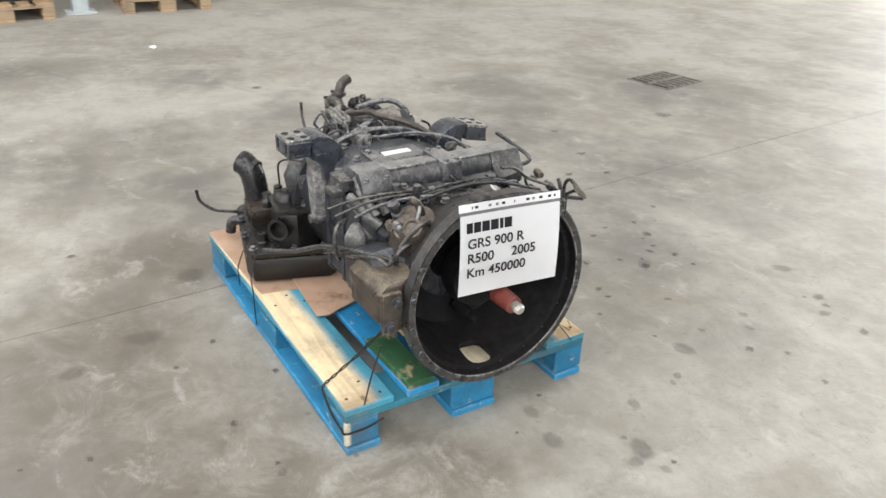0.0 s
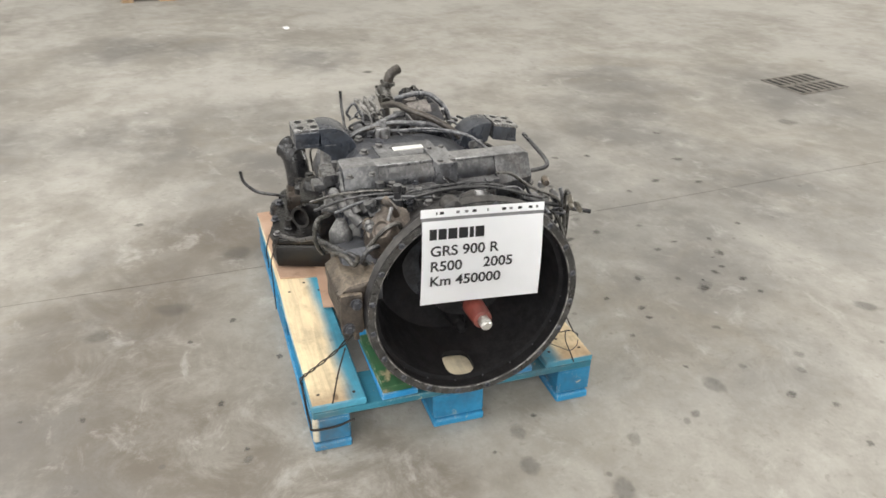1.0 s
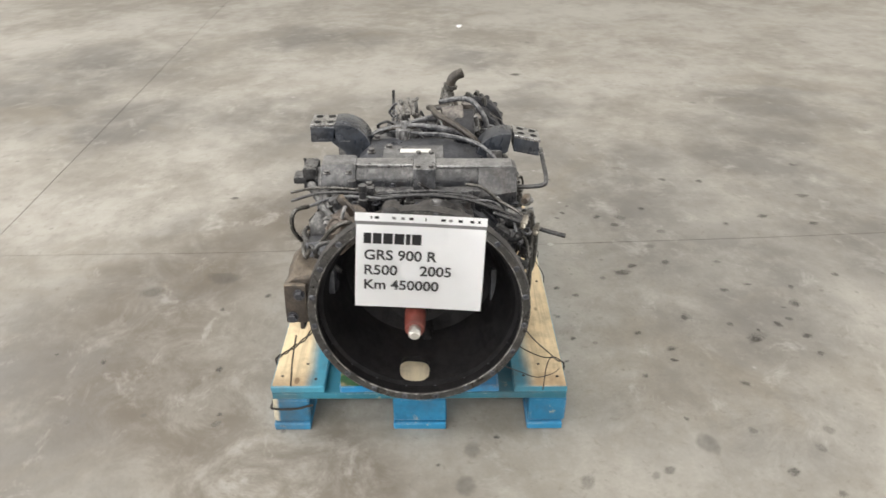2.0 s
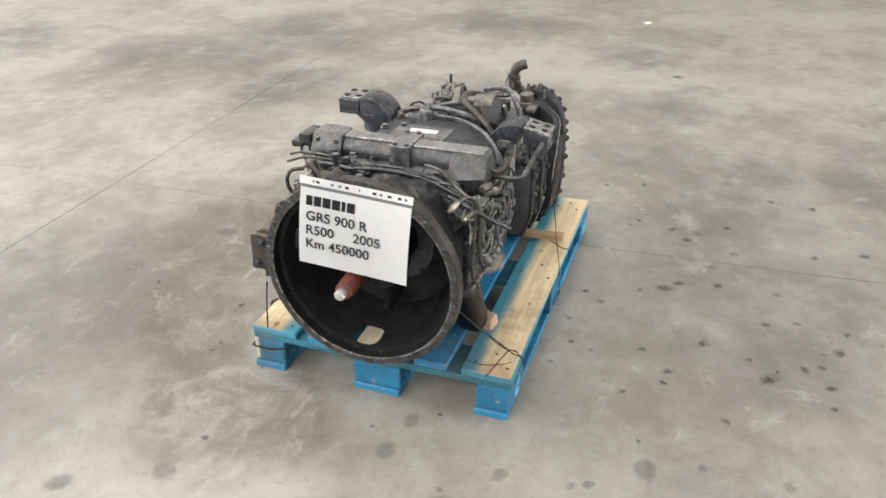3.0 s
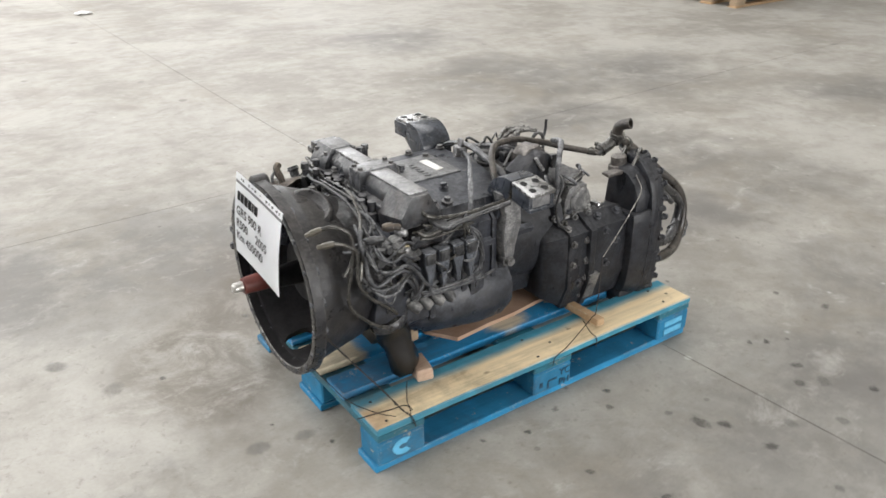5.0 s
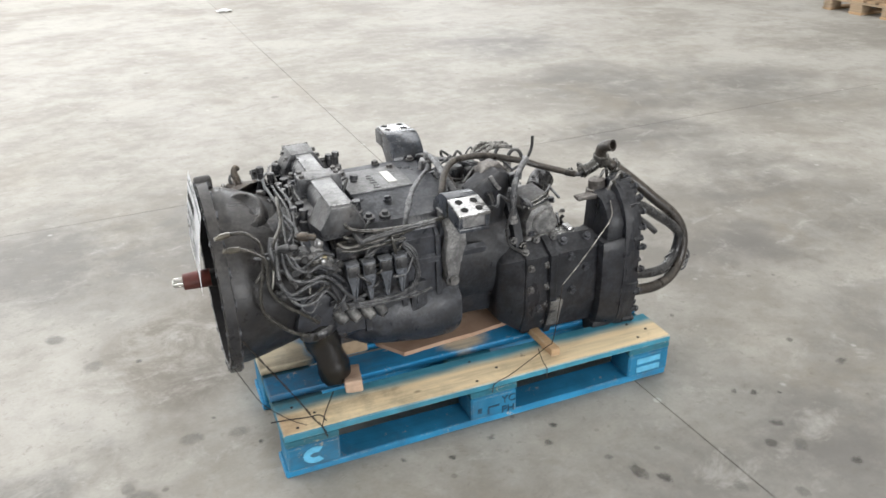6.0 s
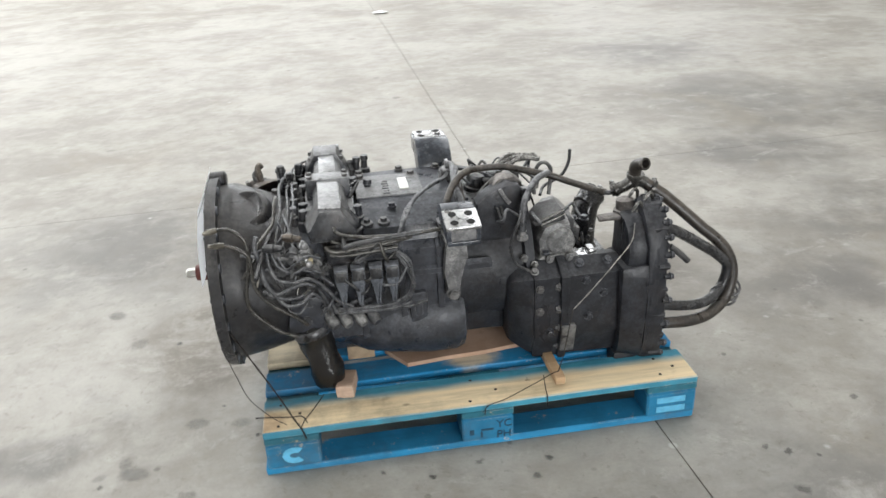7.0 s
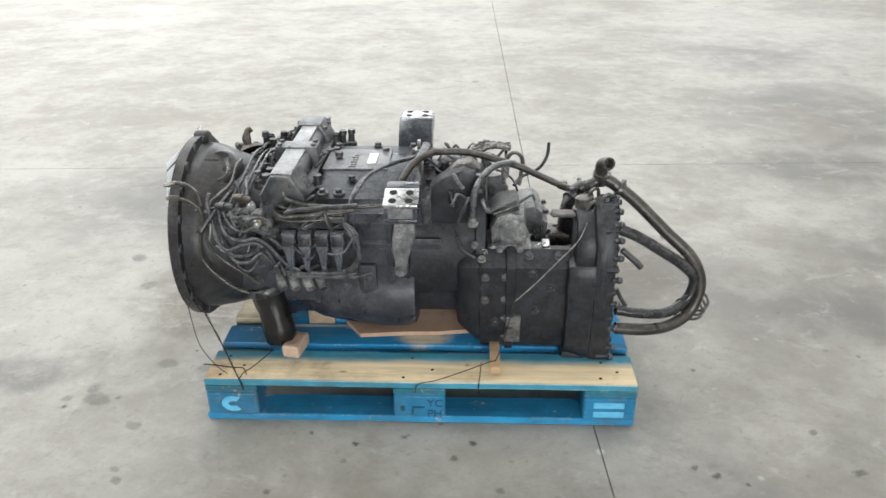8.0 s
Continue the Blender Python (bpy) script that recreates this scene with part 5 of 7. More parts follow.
    for x, y in ((-0.27, 0.13), (-0.15, 0.14), (-0.04, 0.13), (-0.12, 0.09), (-0.27, 0.09)):
        bolt((x, y, 0.641), (0, 0, 1), cover)
    for x in (-0.225, -0.27):
        bm = bmesh.new()
        turned(bm, (x, -0.17, 0.57), (x, -0.178, 0.625), [(0, 0.013), (0.6, 0.012), (0.62, 0.016), (0.8, 0.016), (0.82, 0.009), (1, 0.008)], 10)
        part("plug", bm, CASE, cover)
    # low cover between the bell and the selector
    bm = bmesh.new()
    prism(bm, [(-0.15, 0.56), (0.05, 0.56), (0.045, 0.60), (0.02, 0.624), (-0.11, 0.624), (-0.14, 0.60)], -0.535, -0.435, "x", 0.008)
    rough_up(bm, 0.002, 25, 1)
    part("front_cover", bm, CASE, gearbox, "dusty rounded cover behind the bell")
    for y in (-0.12, -0.06, 0.02, 0.07):
        bm = bmesh.new()
        turned(bm, (-0.46, y, 0.60), (-0.46, y, 0.655), [(0, 0.017), (0.5, 0.015), (0.55, 0.011), (1, 0.010)], 8)
        part("stud", bm, CASE_GREY if y > 0 else CASE, gearbox)


selector()


def mount(side, z, out):
    """One engine mount: a hollow plate with four holes, a rolled drum and a cast leg."""
    s = side
    x0, x1 = (-0.088, 0.016) if s > 0 else (-0.082, 0.004)
    R, cy, cz = 0.088, s * (0.232 if s > 0 else 0.252), z - 0.086
    arc = [(cy - s * R * math.sin(radians(a)), cz + R * math.cos(radians(a))) for a in range(-14, 98, 8)]
    under = [(s * 0.168, z - 0.135), (s * 0.215, z - 0.135), (s * 0.225, z - 0.085), (s * 0.262, z - 0.055)]
    bm = bmesh.new()
    prism(bm, arc + under, x0, x1, "x", 0.004)
    b = part("mount_drum", bm, MOUNT, gearbox, "blue-black rolled mount bracket")
    lo_y, hi_y = sorted((s * out, s * (out - 0.080)))
    def lean(m):
        """The near mount's plate falls a little to the outside."""
        if s < 0:
            for v in m.verts:
                v.co.z -= 0.20 * max(0.0, -v.co.y - out + 0.080)
        return m

    bm = bmesh.new()
    trim = 0.008 if s > 0 else 0.0
    box(bm, (x0 + trim - 0.002, lo_y, z - 0.010), (x1 - trim + 0.002, hi_y, z), 0.003)
    lean(bm)
    part("mount_plate", bm, PLATE, b, "bare worn plate with four holes")
    for hx in (x0 + 0.022 + trim / 2, x1 - 0.022 - trim / 2):
        for hy in (s * (out - 0.058), s * (out - 0.020)):
            # solid black disc in the plate, the shade of a hole as colour
            bm = bmesh.new()
            lathe(bm, [(z - 0.004, 0.0105), (z + 0.0008, 0.0105)], (hx, hy, 0), "z", 16)
            lean(bm)
            part("hole_shade", bm, HOLE, b)
    bm = bmesh.new()
    box(bm, (x0, lo_y + 0.002, z - 0.054), (x1, hi_y, z - 0.042), 0.004)
    for xx in (x0, x1 - 0.012):
        box(bm, (xx, lo_y + 0.004, z - 0.046), (xx + 0.012, hi_y, z - 0.008), 0.003)
    deep = 0.028 if s > 0 else 0.009
    lean(bm)
    part("mount_channel", bm, MOUNT, b)
    bm = bmesh.new()
    box(bm, (x0 + deep, lo_y + 0.007, z - 0.046), (x1 - deep, hi_y, z - 0.008), 0.003)
    lean(bm)
    part("mount_pad", bm, MOUNT if s > 0 else LEG, b)
    dx = 0.010
    bm = bmesh.new()
    prism(bm, [(dx - 0.098, z - 0.05), (dx - 0.018, z - 0.05), (dx - 0.026, z - 0.10), (dx - 0.020, z - 0.16), (dx - 0.034, z - 0.20), (dx - 0.052, z - 0.275), (dx - 0.078, z - 0.275), (dx - 0.088, z - 0.20), (dx - 0.080, z - 0.12)],
          min(s * 0.245, s * 0.198), max(s * 0.245, s * 0.198), "y", 0.010)
    rough_up(bm, 0.004, 22, 2)
    leg = part("mount_leg", bm, LEG, gearbox, "grey cast mount leg")
    bm = bmesh.new()
    turned(bm, (dx - 0.065, s * 0.205, z - 0.262), (dx - 0.065, s * 0.256, z - 0.262), [(0, 0.02), (0.7, 0.02), (0.72, 0.014), (1, 0.013)], 12)
    part("leg_bolt", bm, CASE_GREY, leg)


mount(-1, 0.669, 0.358)
mount(1, 0.702, 0.322)


# ---- hoses, pipes and looms ----
def hose(name, points, r, mat, label="", ribs=0.0, bore=0.0, steps=10, parent=None):
    bm = bmesh.new()
    tube(bm, points, r, steps, ribs=ribs, bore=bore)
    return part(name, bm, mat, parent or gearbox, label, 60)


def clamp(at, way, r, parent, mat=STEEL_PIPE, w=0.012):
    bm = bmesh.new()
    d = Vector(way).normalized()
    a = Vector(at) - d * w / 2
    turned(bm, a, a + d * w, [(0, r * 1.08), (0.1, r * 1.14), (0.9, r * 1.14), (1, r * 1.08)], 16)
    side = d.orthogonal().normalized() * r * 1.2
    box(bm, Vector(at) + side - Vector((0.006,) * 3), Vector(at) + side + Vector((0.006,) * 3), 0.002)
    return part("hose_clamp", bm, mat, parent)


def rear_hoses():
    a = hose("coolant_hose", [(0.535, -0.085, 0.612), (0.60, -0.10, 0.565), (0.69, -0.135, 0.483), (0.765, -0.155, 0.413), (0.797, -0.165, 0.337), (0.778, -0.18, 0.258), (0.72, -0.21, 0.225), (0.64, -0.24, 0.225), (0.55, -0.25, 0.235)],
             0.0175, HOSE_BROWN, "thick brown dusty coolant hose looping behind")
    clamp((0.558, -0.09, 0.595), (1, -0.2, -0.7), 0.022, a)
    b = hose("coolant_hose", [(0.545, -0.20, 0.52), (0.60, -0.195, 0.495), (0.68, -0.18, 0.44), (0.745, -0.17, 0.392), (0.780, -0.165, 0.347), (0.765, -0.17, 0.287), (0.71, -0.20, 0.262), (0.64, -0.225, 0.268), (0.55, -0.235, 0.285)],
             0.0155, RUBBER, "black rubber coolant hose looping behind")
    for k, p in enumerate(((0.783, -0.167, 0.287), (0.776, -0.17, 0.274), (0.768, -0.175, 0.262))):
        bm = bmesh.new()
        ring = [(p[0] + 0.045 * math.cos(w), p[1] + 0.012 * math.sin(w * 2), p[2] + 0.028 * math.sin(w) - 0.01) for w in [math.tau * i / 12 for i in range(13)]]
        tube(bm, ring, 0.004, 6, per=2)
        part("cable_tie", bm, CASE, b)
    hose("hose_tail", [(0.545, -0.27, 0.49), (0.575, -0.272, 0.465), (0.60, -0.272, 0.44)], 0.009, RUBBER)
    hose("hose_tail", [(0.55, -0.22, 0.345), (0.565, -0.222, 0.315), (0.58, -0.222, 0.29)], 0.006, RUBBER)
    # Y-piece and the open hose stub on top
    bm = bmesh.new()
    tube(bm, [(0.44, -0.08, 0.592), (0.475, -0.088, 0.606), (0.51, -0.085, 0.622), (0.54, -0.085, 0.61)], 0.018, 10)
    turned(bm, (0.505, -0.088, 0.61), (0.502, -0.10, 0.645), [(0, 0.017), (0.8, 0.017), (1, 0.015)], 12)
    tee = part("hose_tee", bm, STEEL_PIPE, gearbox, "dull metal hose tee")
    hose("hose_stub", [(0.502, -0.098, 0.632), (0.500, -0.105, 0.668), (0.507, -0.122, 0.682), (0.514, -0.142, 0.688)], 0.018, HOSE_BROWN, "open-ended brown hose stub", 0.02, 0.013, 14)
    clamp((0.452, -0.083, 0.597), (1, 0, 0.4), 0.019, tee)
    clamp((0.503, -0.10, 0.642), (0, -0.2, 1), 0.022, tee)
    # hose that runs forward over the rear case
    hose("coolant_hose", [(0.414, -0.105, 0.600), (0.370, -0.072, 0.609), (0.321, -0.037, 0.620), (0.273, -0.026, 0.638), (0.195, -0.025, 0.662), (0.128, -0.035, 0.682), (0.064, -0.045, 0.687), (0.020, -0.065, 0.688), (-0.022, -0.110, 0.674), (-0.050, -0.158, 0.645), (-0.070, -0.195, 0.605)],
         0.0100, HOSE_BROWN, "brown dusty hose lying over the casing")
    hose("hose_end", [(0.388, -0.086, 0.606), (0.414, -0.105, 0.600), (0.428, -0.104, 0.597), (0.446, -0.088, 0.595)], 0.0065, RUBBER)
    clamp((0.398, -0.094, 0.603), (0.8, -0.55, -0.15), 0.0095, tee, w=0.03)
    # a torn, crumpled sleeve
    rng = random.Random(31)
    for k in range(3):
        bm = bmesh.new()
        j = 0.014 * (k - 1)
        tube(bm, [(0.137, 0.04 + j, 0.655), (0.170, 0.05 + j * 1.6, 0.668 + 0.004 * k), (0.205, 0.05 + j, 0.676), (0.252, 0.045 + j * 2.2, 0.676 - 0.004 * k)], 0.0065, 9, per=7)
        for v in bm.verts:
            v.co += Vector((rng.uniform(-1, 1), rng.uniform(-1, 1), rng.uniform(-1, 1))) * 0.0032
        part("torn_sleeve", bm, FOIL, gearbox, "pale crumpled torn sleeve", 20)
    bm = bmesh.new()
    tube(bm, [(0.236, 0.01, 0.57), (0.236, 0.015, 0.607), (0.247, 0.02, 0.650), (0.268, 0.02, 0.663), (0.288, 0.02, 0.642), (0.285, 0.015, 0.595), (0.28, 0.01, 0.565)], 0.0060, 7)
    part("wire_ring", bm, CASE_GREY, gearbox, "pale bent loop of cable")
    bm = bmesh.new()
    turned(bm, (0.237, 0.012, 0.588), (0.240, 0.018, 0.630), [(0, 0.010), (0.1, 0.0125), (0.9, 0.0125), (1, 0.009)], 10)
    part("loop_sleeve", bm, FOIL, gearbox)
    hose("loose_cable", [(0.268, 0.06, 0.545), (0.291, 0.10, 0.557), (0.343, 0.10, 0.584), (0.367, 0.10, 0.625), (0.371, 0.10, 0.668)], 0.005, RUBBER, "loose thin black cable")


rear_hoses()


def air_cylinder():
    """The shift cylinder on the near flank, with its blocks, plate and hoses."""
    bm = bmesh.new()
    prism(bm, [(0.196, 0.462), (0.296, 0.462), (0.294, 0.525), (0.286, 0.556), (0.246, 0.566), (0.210, 0.552), (0.194, 0.515)], -0.200, -0.090, "y", 0.018, 1.05, (0.24, 0.50))
    prism(bm, [(0.186, 0.446), (0.306, 0.446), (0.308, 0.458), (0.294, 0.472), (0.200, 0.472), (0.185, 0.458)], -0.210, -0.085, "y", 0.006)
    turned(bm, (0.256, -0.193, 0.508), (0.256, -0.209, 0.508), [(0, 0.042), (0.6, 0.040), (0.9, 0.034), (1, 0.02)], 24)
    rough_up(bm, 0.006, 24)
    cyl = part("air_cylinder", bm, TANK, gearbox, "pale dusty shift cylinder with a flared foot")
    bm = bmesh.new()
    prism(bm, [(0.186, 0.556), (0.216, 0.584), (0.266, 0.594), (0.274, 0.568), (0.230, 0.560)], -0.190, -0.090, "y", 0.006)
    rough_up(bm, 0.004, 30, 1)
    part("top_clamp", bm, CASE, cyl, "dusty clamp plate")
    for a, b in (((0.188, -0.192, 0.566), (0.264, -0.190, 0.596)), ((0.202, -0.195, 0.560), (0.272, -0.192, 0.586))):
        bm = bmesh.new()
        rod(bm, a, b, 0.0045, steps=8)
        part("clamp_rod", bm, STEEL_PIPE, cyl)
    # the grey valve body behind it
    bm = bmesh.new()
    prism(bm, [(0.268, 0.420), (0.366, 0.420), (0.368, 0.462), (0.352, 0.470), (0.350, 0.494), (0.325, 0.512), (0.290, 0.506), (0.268, 0.480)], -0.03, 0.130, "y", 0.008)
    rough_up(bm, 0.003, 25, 1)
    part("valve_body", bm, CASE_GREY, cyl, "grey dusty valve body")
    for k, (x, top) in enumerate(((0.328, 0.470), (0.340, 0.482), (0.352, 0.468))):
        bm = bmesh.new()
        tube(bm, [(x, -0.135, 0.425), (x + 0.003, -0.138, 0.455), (x + 0.004 * (k - 1), -0.135 + 0.006 * k, top), (x + 0.012 * (k - 1), -0.125, top + 0.012)], 0.005, 6)
        part("wire_end", bm, RUBBER_BARE, cyl)
    bm = bmesh.new()
    box(bm, (0.30, -0.205, 0.446), (0.362, -0.150, 0.460), 0.004)
    box(bm, (0.338, -0.20, 0.456), (0.360, -0.16, 0.472), 0.004)
    rough_up(bm, 0.002, 30, 1)
    part("cover_plate", bm, PLATE, cyl, "bare aluminium plate")
    for p in ((0.152, -0.200, 0.47), (0.176, -0.212, 0.455), (0.220, -0.210, 0.464), (0.276, -0.210, 0.464)):
        bm = bmesh.new()
        turned(bm, p, (p[0], p[1] - 0.02, p[2] + 0.003), [(0, 0.011), (0.6, 0.011), (0.62, 0.007), (1, 0.006)], 8)
        part("fitting", bm, STEEL_PIPE if p[0] == 0.176 else CASE_GREY, cyl)
    up = hose("air_hose", [(0.258, -0.06, 0.660), (0.232, -0.12, 0.680), (0.200, -0.16, 0.684), (0.172, -0.185, 0.666), (0.152, -0.205, 0.638), (0.146, -0.212, 0.598), (0.145, -0.212, 0.545)], 0.0090, LOOM, "dusty air hose bent down to a fitting", 0.03)
    bm = bmesh.new()
    turned(bm, (0.145, -0.212, 0.557), (0.145, -0.212, 0.530), [(0, 0.012), (0.5, 0.012), (0.55, 0.016), (0.9, 0.016), (1, 0.010)], 8)
    part("hose_fitting", bm, CASE_PALE, up, "pale hose fitting")
    hose("air_hose", [(0.135, -0.235, 0.625), (0.125, -0.26, 0.610), (0.107, -0.262, 0.570), (0.101, -0.262, 0.529), (0.115, -0.262, 0.486), (0.151, -0.262, 0.459)], 0.0042, RUBBER, "thin black air line")
    # tall arched cover behind the hose
    bm = bmesh.new()
    prism(bm, [(0.030, 0.515), (0.030, 0.628), (0.055, 0.650), (0.088, 0.668), (0.118, 0.678), (0.148, 0.672), (0.160, 0.652), (0.150, 0.600), (0.138, 0.515)], -0.168, -0.105, "y", 0.010)
    rough_up(bm, 0.004, 18, 2)
    cover = part("arched_cover", bm, CASE_BLACK, gearbox, "dark flat cover with an arched dusty top")
    bm = bmesh.new()
    tube(bm, [(0.092, -0.172, 0.668), (0.103, -0.176, 0.648), (0.118, -0.178, 0.628)], 0.006, 6)
    part("tab", bm, TANK, cover)
    bm = bmesh.new()
    prism(bm, [(0.078, 0.600), (0.080, 0.664), (0.098, 0.684), (0.140, 0.688), (0.164, 0.668), (0.166, 0.600)], -0.135, -0.065, "y", 0.010, 0.9, (0.12, 0.62))
    rough_up(bm, 0.005, 22, 1)
    part("dusty_cap", bm, DUSTY_CAP, cover, "rounded cap under brown dust")


air_cylinder()


def valve_bank():
    """The row of shift valves on the near flank with their looms and pipes."""
    bm = bmesh.new()
    box(bm, (-0.385, -0.245, 0.535), (-0.195, -0.195, 0.575), 0.008)
    box(bm, (-0.40, -0.235, 0.46), (-0.19, -0.20, 0.54), 0.008)
    rail = part("valve_rail", bm, CASE, gearbox, "dusty black valve rail")
    for k, x in enumerate((-0.352, -0.308, -0.262, -0.220)):
        bm = bmesh.new()
        prism(bm, [(x - 0.018, 0.535), (x + 0.018, 0.535), (x + 0.018, 0.495), (x + 0.012, 0.465), (x + 0.006 , 0.425), (x - 0.004, 0.425), (x - 0.012, 0.475), (x - 0.018, 0.495)], -0.285, -0.250, "y", 0.007)
        v = part("valve", bm, GRIP, rail, "grey-black plastic shift valve")
        bm = bmesh.new()
        box(bm, (x - 0.015, -0.289, 0.50), (x + 0.015, -0.283, 0.53), 0.003)
        part("valve_cap", bm, PLASTIC, v)
        hose("valve_lead", [(x + 0.002, -0.268, 0.43), (x + 0.010, -0.27, 0.405), (x + 0.04, -0.272, 0.400), (x + 0.09, -0.268, 0.41)], 0.0055, LOOM, steps=6, parent=rail)
    rng = random.Random(3)
    for k in range(7):
        j = [rng.uniform(-0.010, 0.010) for _ in range(6)]
        hose("loom", [(-0.36 + j[0], -0.262, 0.405 + j[1]), (-0.28, -0.272 + j[3] * 0.4, 0.408 + j[2]), (-0.20, -0.27, 0.415 + j[1]), (-0.172 + j[4], -0.262, 0.455), (-0.178 + j[5], -0.255, 0.52 + j[0]), (-0.22, -0.25, 0.56 + j[2] * 0.6), (-0.30 + j[1], -0.25, 0.565 + j[3] * 0.5)],
             0.0038, LOOM, "dusty bundled cable loom" if k == 0 else "", steps=6)
    for k in range(5):
        j = [rng.uniform(-0.008, 0.008) for _ in range(5)]
        hose("loom", [(-0.21 + j[0], -0.25, 0.56), (-0.19, -0.24 + j[1], 0.60), (-0.165 + j[2], -0.20, 0.645), (-0.13, -0.15 + j[3], 0.665), (-0.08, -0.08, 0.665 + j[4] * 0.5), (-0.03, 0.0 + j[1], 0.655), (0.0, 0.10, 0.650 + j[0] * 0.5)],
             0.0046, LOOM, "dusty thick cable loom over the cover" if k == 0 else "", steps=6)
    hose("steel_pipe", [(-0.385, -0.275, 0.60), (-0.37, -0.28, 0.588), (-0.34, -0.28, 0.585), (-0.22, -0.265, 0.590), (-0.16, -0.245, 0.592)], 0.0055, STEEL_PIPE, "thin steel pipe")
    hose("steel_pipe", [(-0.375, -0.272, 0.575), (-0.33, -0.275, 0.570), (-0.20, -0.262, 0.574)], 0.0045, STEEL_PIPE)
    # pipes that come round the bell
    upper = [(-0.670, -0.248, 0.661), (-0.652, -0.254, 0.667), (-0.620, -0.264, 0.671), (-0.594, -0.274, 0.660), (-0.577, -0.280, 0.635), (-0.578, -0.282, 0.575), (-0.594, -0.28, 0.50),
             (-0.592, -0.28, 0.452), (-0.56, -0.28, 0.407), (-0.521, -0.278, 0.37), (-0.483, -0.27, 0.346)]
    lower = [(-0.656, -0.280, 0.637), (-0.642, -0.283, 0.638), (-0.614, -0.289, 0.634), (-0.592, -0.292, 0.622), (-0.572, -0.294, 0.60), (-0.572, -0.292, 0.53), (-0.558, -0.29, 0.488),
             (-0.525, -0.286, 0.449), (-0.486, -0.28, 0.415), (-0.453, -0.27, 0.379)]
    for pts in (upper, lower):
        pipe = hose("steel_pipe", pts, 0.0050, STEEL_PIPE, "bent steel oil pipe along the bell")
        p, q = Vector(pts[0]), Vector(pts[1])
        d = (q - p).normalized()
        bm = bmesh.new()
        turned(bm, p - d * 0.012, p + d * 0.030, [(0, 0.004), (0.05, 0.0056), (0.3, 0.0056), (0.32, 0.0078), (0.8, 0.0078), (1, 0.006)], 6)
        part("pipe_nut", bm, NUT, pipe, "bright pipe nut")
    for pts, r, mat, label in (
            ([(-0.550, -0.278, 0.650), (-0.557, -0.284, 0.62), (-0.548, -0.29, 0.572), (-0.542, -0.292, 0.523), (-0.518, -0.292, 0.49), (-0.482, -0.292, 0.502), (-0.445, -0.288, 0.51), (-0.416, -0.284, 0.49), (-0.394, -0.28, 0.445), (-0.387, -0.27, 0.40)], 0.0072, LOOM, "dusty winding cable sleeve"),
            ([(-0.530, -0.278, 0.619), (-0.528, -0.286, 0.572), (-0.513, -0.292, 0.532), (-0.472, -0.296, 0.521), (-0.436, -0.292, 0.525), (-0.403, -0.288, 0.499), (-0.365, -0.282, 0.446), (-0.33, -0.276, 0.422)], 0.0066, LOOM, ""),
            ([(-0.357, -0.24, 0.655), (-0.350, -0.268, 0.632), (-0.289, -0.272, 0.616), (-0.203, -0.268, 0.609), (-0.144, -0.262, 0.608), (-0.085, -0.25, 0.606)], 0.0068, STEEL_PIPE, "thin steel pipe along the case"),
            ([(-0.500, -0.12, 0.690), (-0.505, -0.16, 0.684), (-0.512, -0.205, 0.650), (-0.540, -0.255, 0.630), (-0.555, -0.278, 0.612), (-0.552, -0.286, 0.565)], 0.0058, STEEL_PIPE, "bent steel pipe down the flank"),
            ([(-0.520, -0.278, 0.600), (-0.505, -0.29, 0.565), (-0.470, -0.294, 0.546), (-0.440, -0.29, 0.556), (-0.415, -0.284, 0.540), (-0.385, -0.28, 0.525)], 0.0056, LOOM, ""),
            ([(-0.505, -0.272, 0.585), (-0.488, -0.286, 0.555), (-0.462, -0.29, 0.57), (-0.43, -0.284, 0.585), (-0.40, -0.278, 0.572)], 0.0048, LOOM, ""),
            ([(-0.555, -0.284, 0.57), (-0.560, -0.288, 0.535), (-0.566, -0.288, 0.515)], 0.0035, BRIGHT, "bright bare rod")):
        hose("flank_pipe", pts, r * 0.78, mat, label, steps=8)
    for p, way, mat in (((-0.538, -0.275, 0.613), (0.05, -0.012, 0.002), PLASTIC), ((-0.486, -0.27, 0.637), (0.045, -0.014, -0.004), RUSTY), ((-0.447, -0.27, 0.615), (0.016, -0.028, 0.002), CASE_PALE), ((-0.435, -0.272, 0.566), (0.008, -0.026, 0.0), CASE_PALE)):
        bm = bmesh.new()
        turned(bm, p, Vector(p) + Vector(way), [(0, 0.008), (0.25, 0.012), (0.55, 0.012), (0.58, 0.009), (0.9, 0.009), (1, 0.005)], 10)
        part("plug", bm, mat, gearbox)
    hose("steel_pipe", [(-0.60, -0.275, 0.535), (-0.58, -0.272, 0.56), (-0.56, -0.26, 0.59)], 0.005, STEEL_PIPE, steps=6)
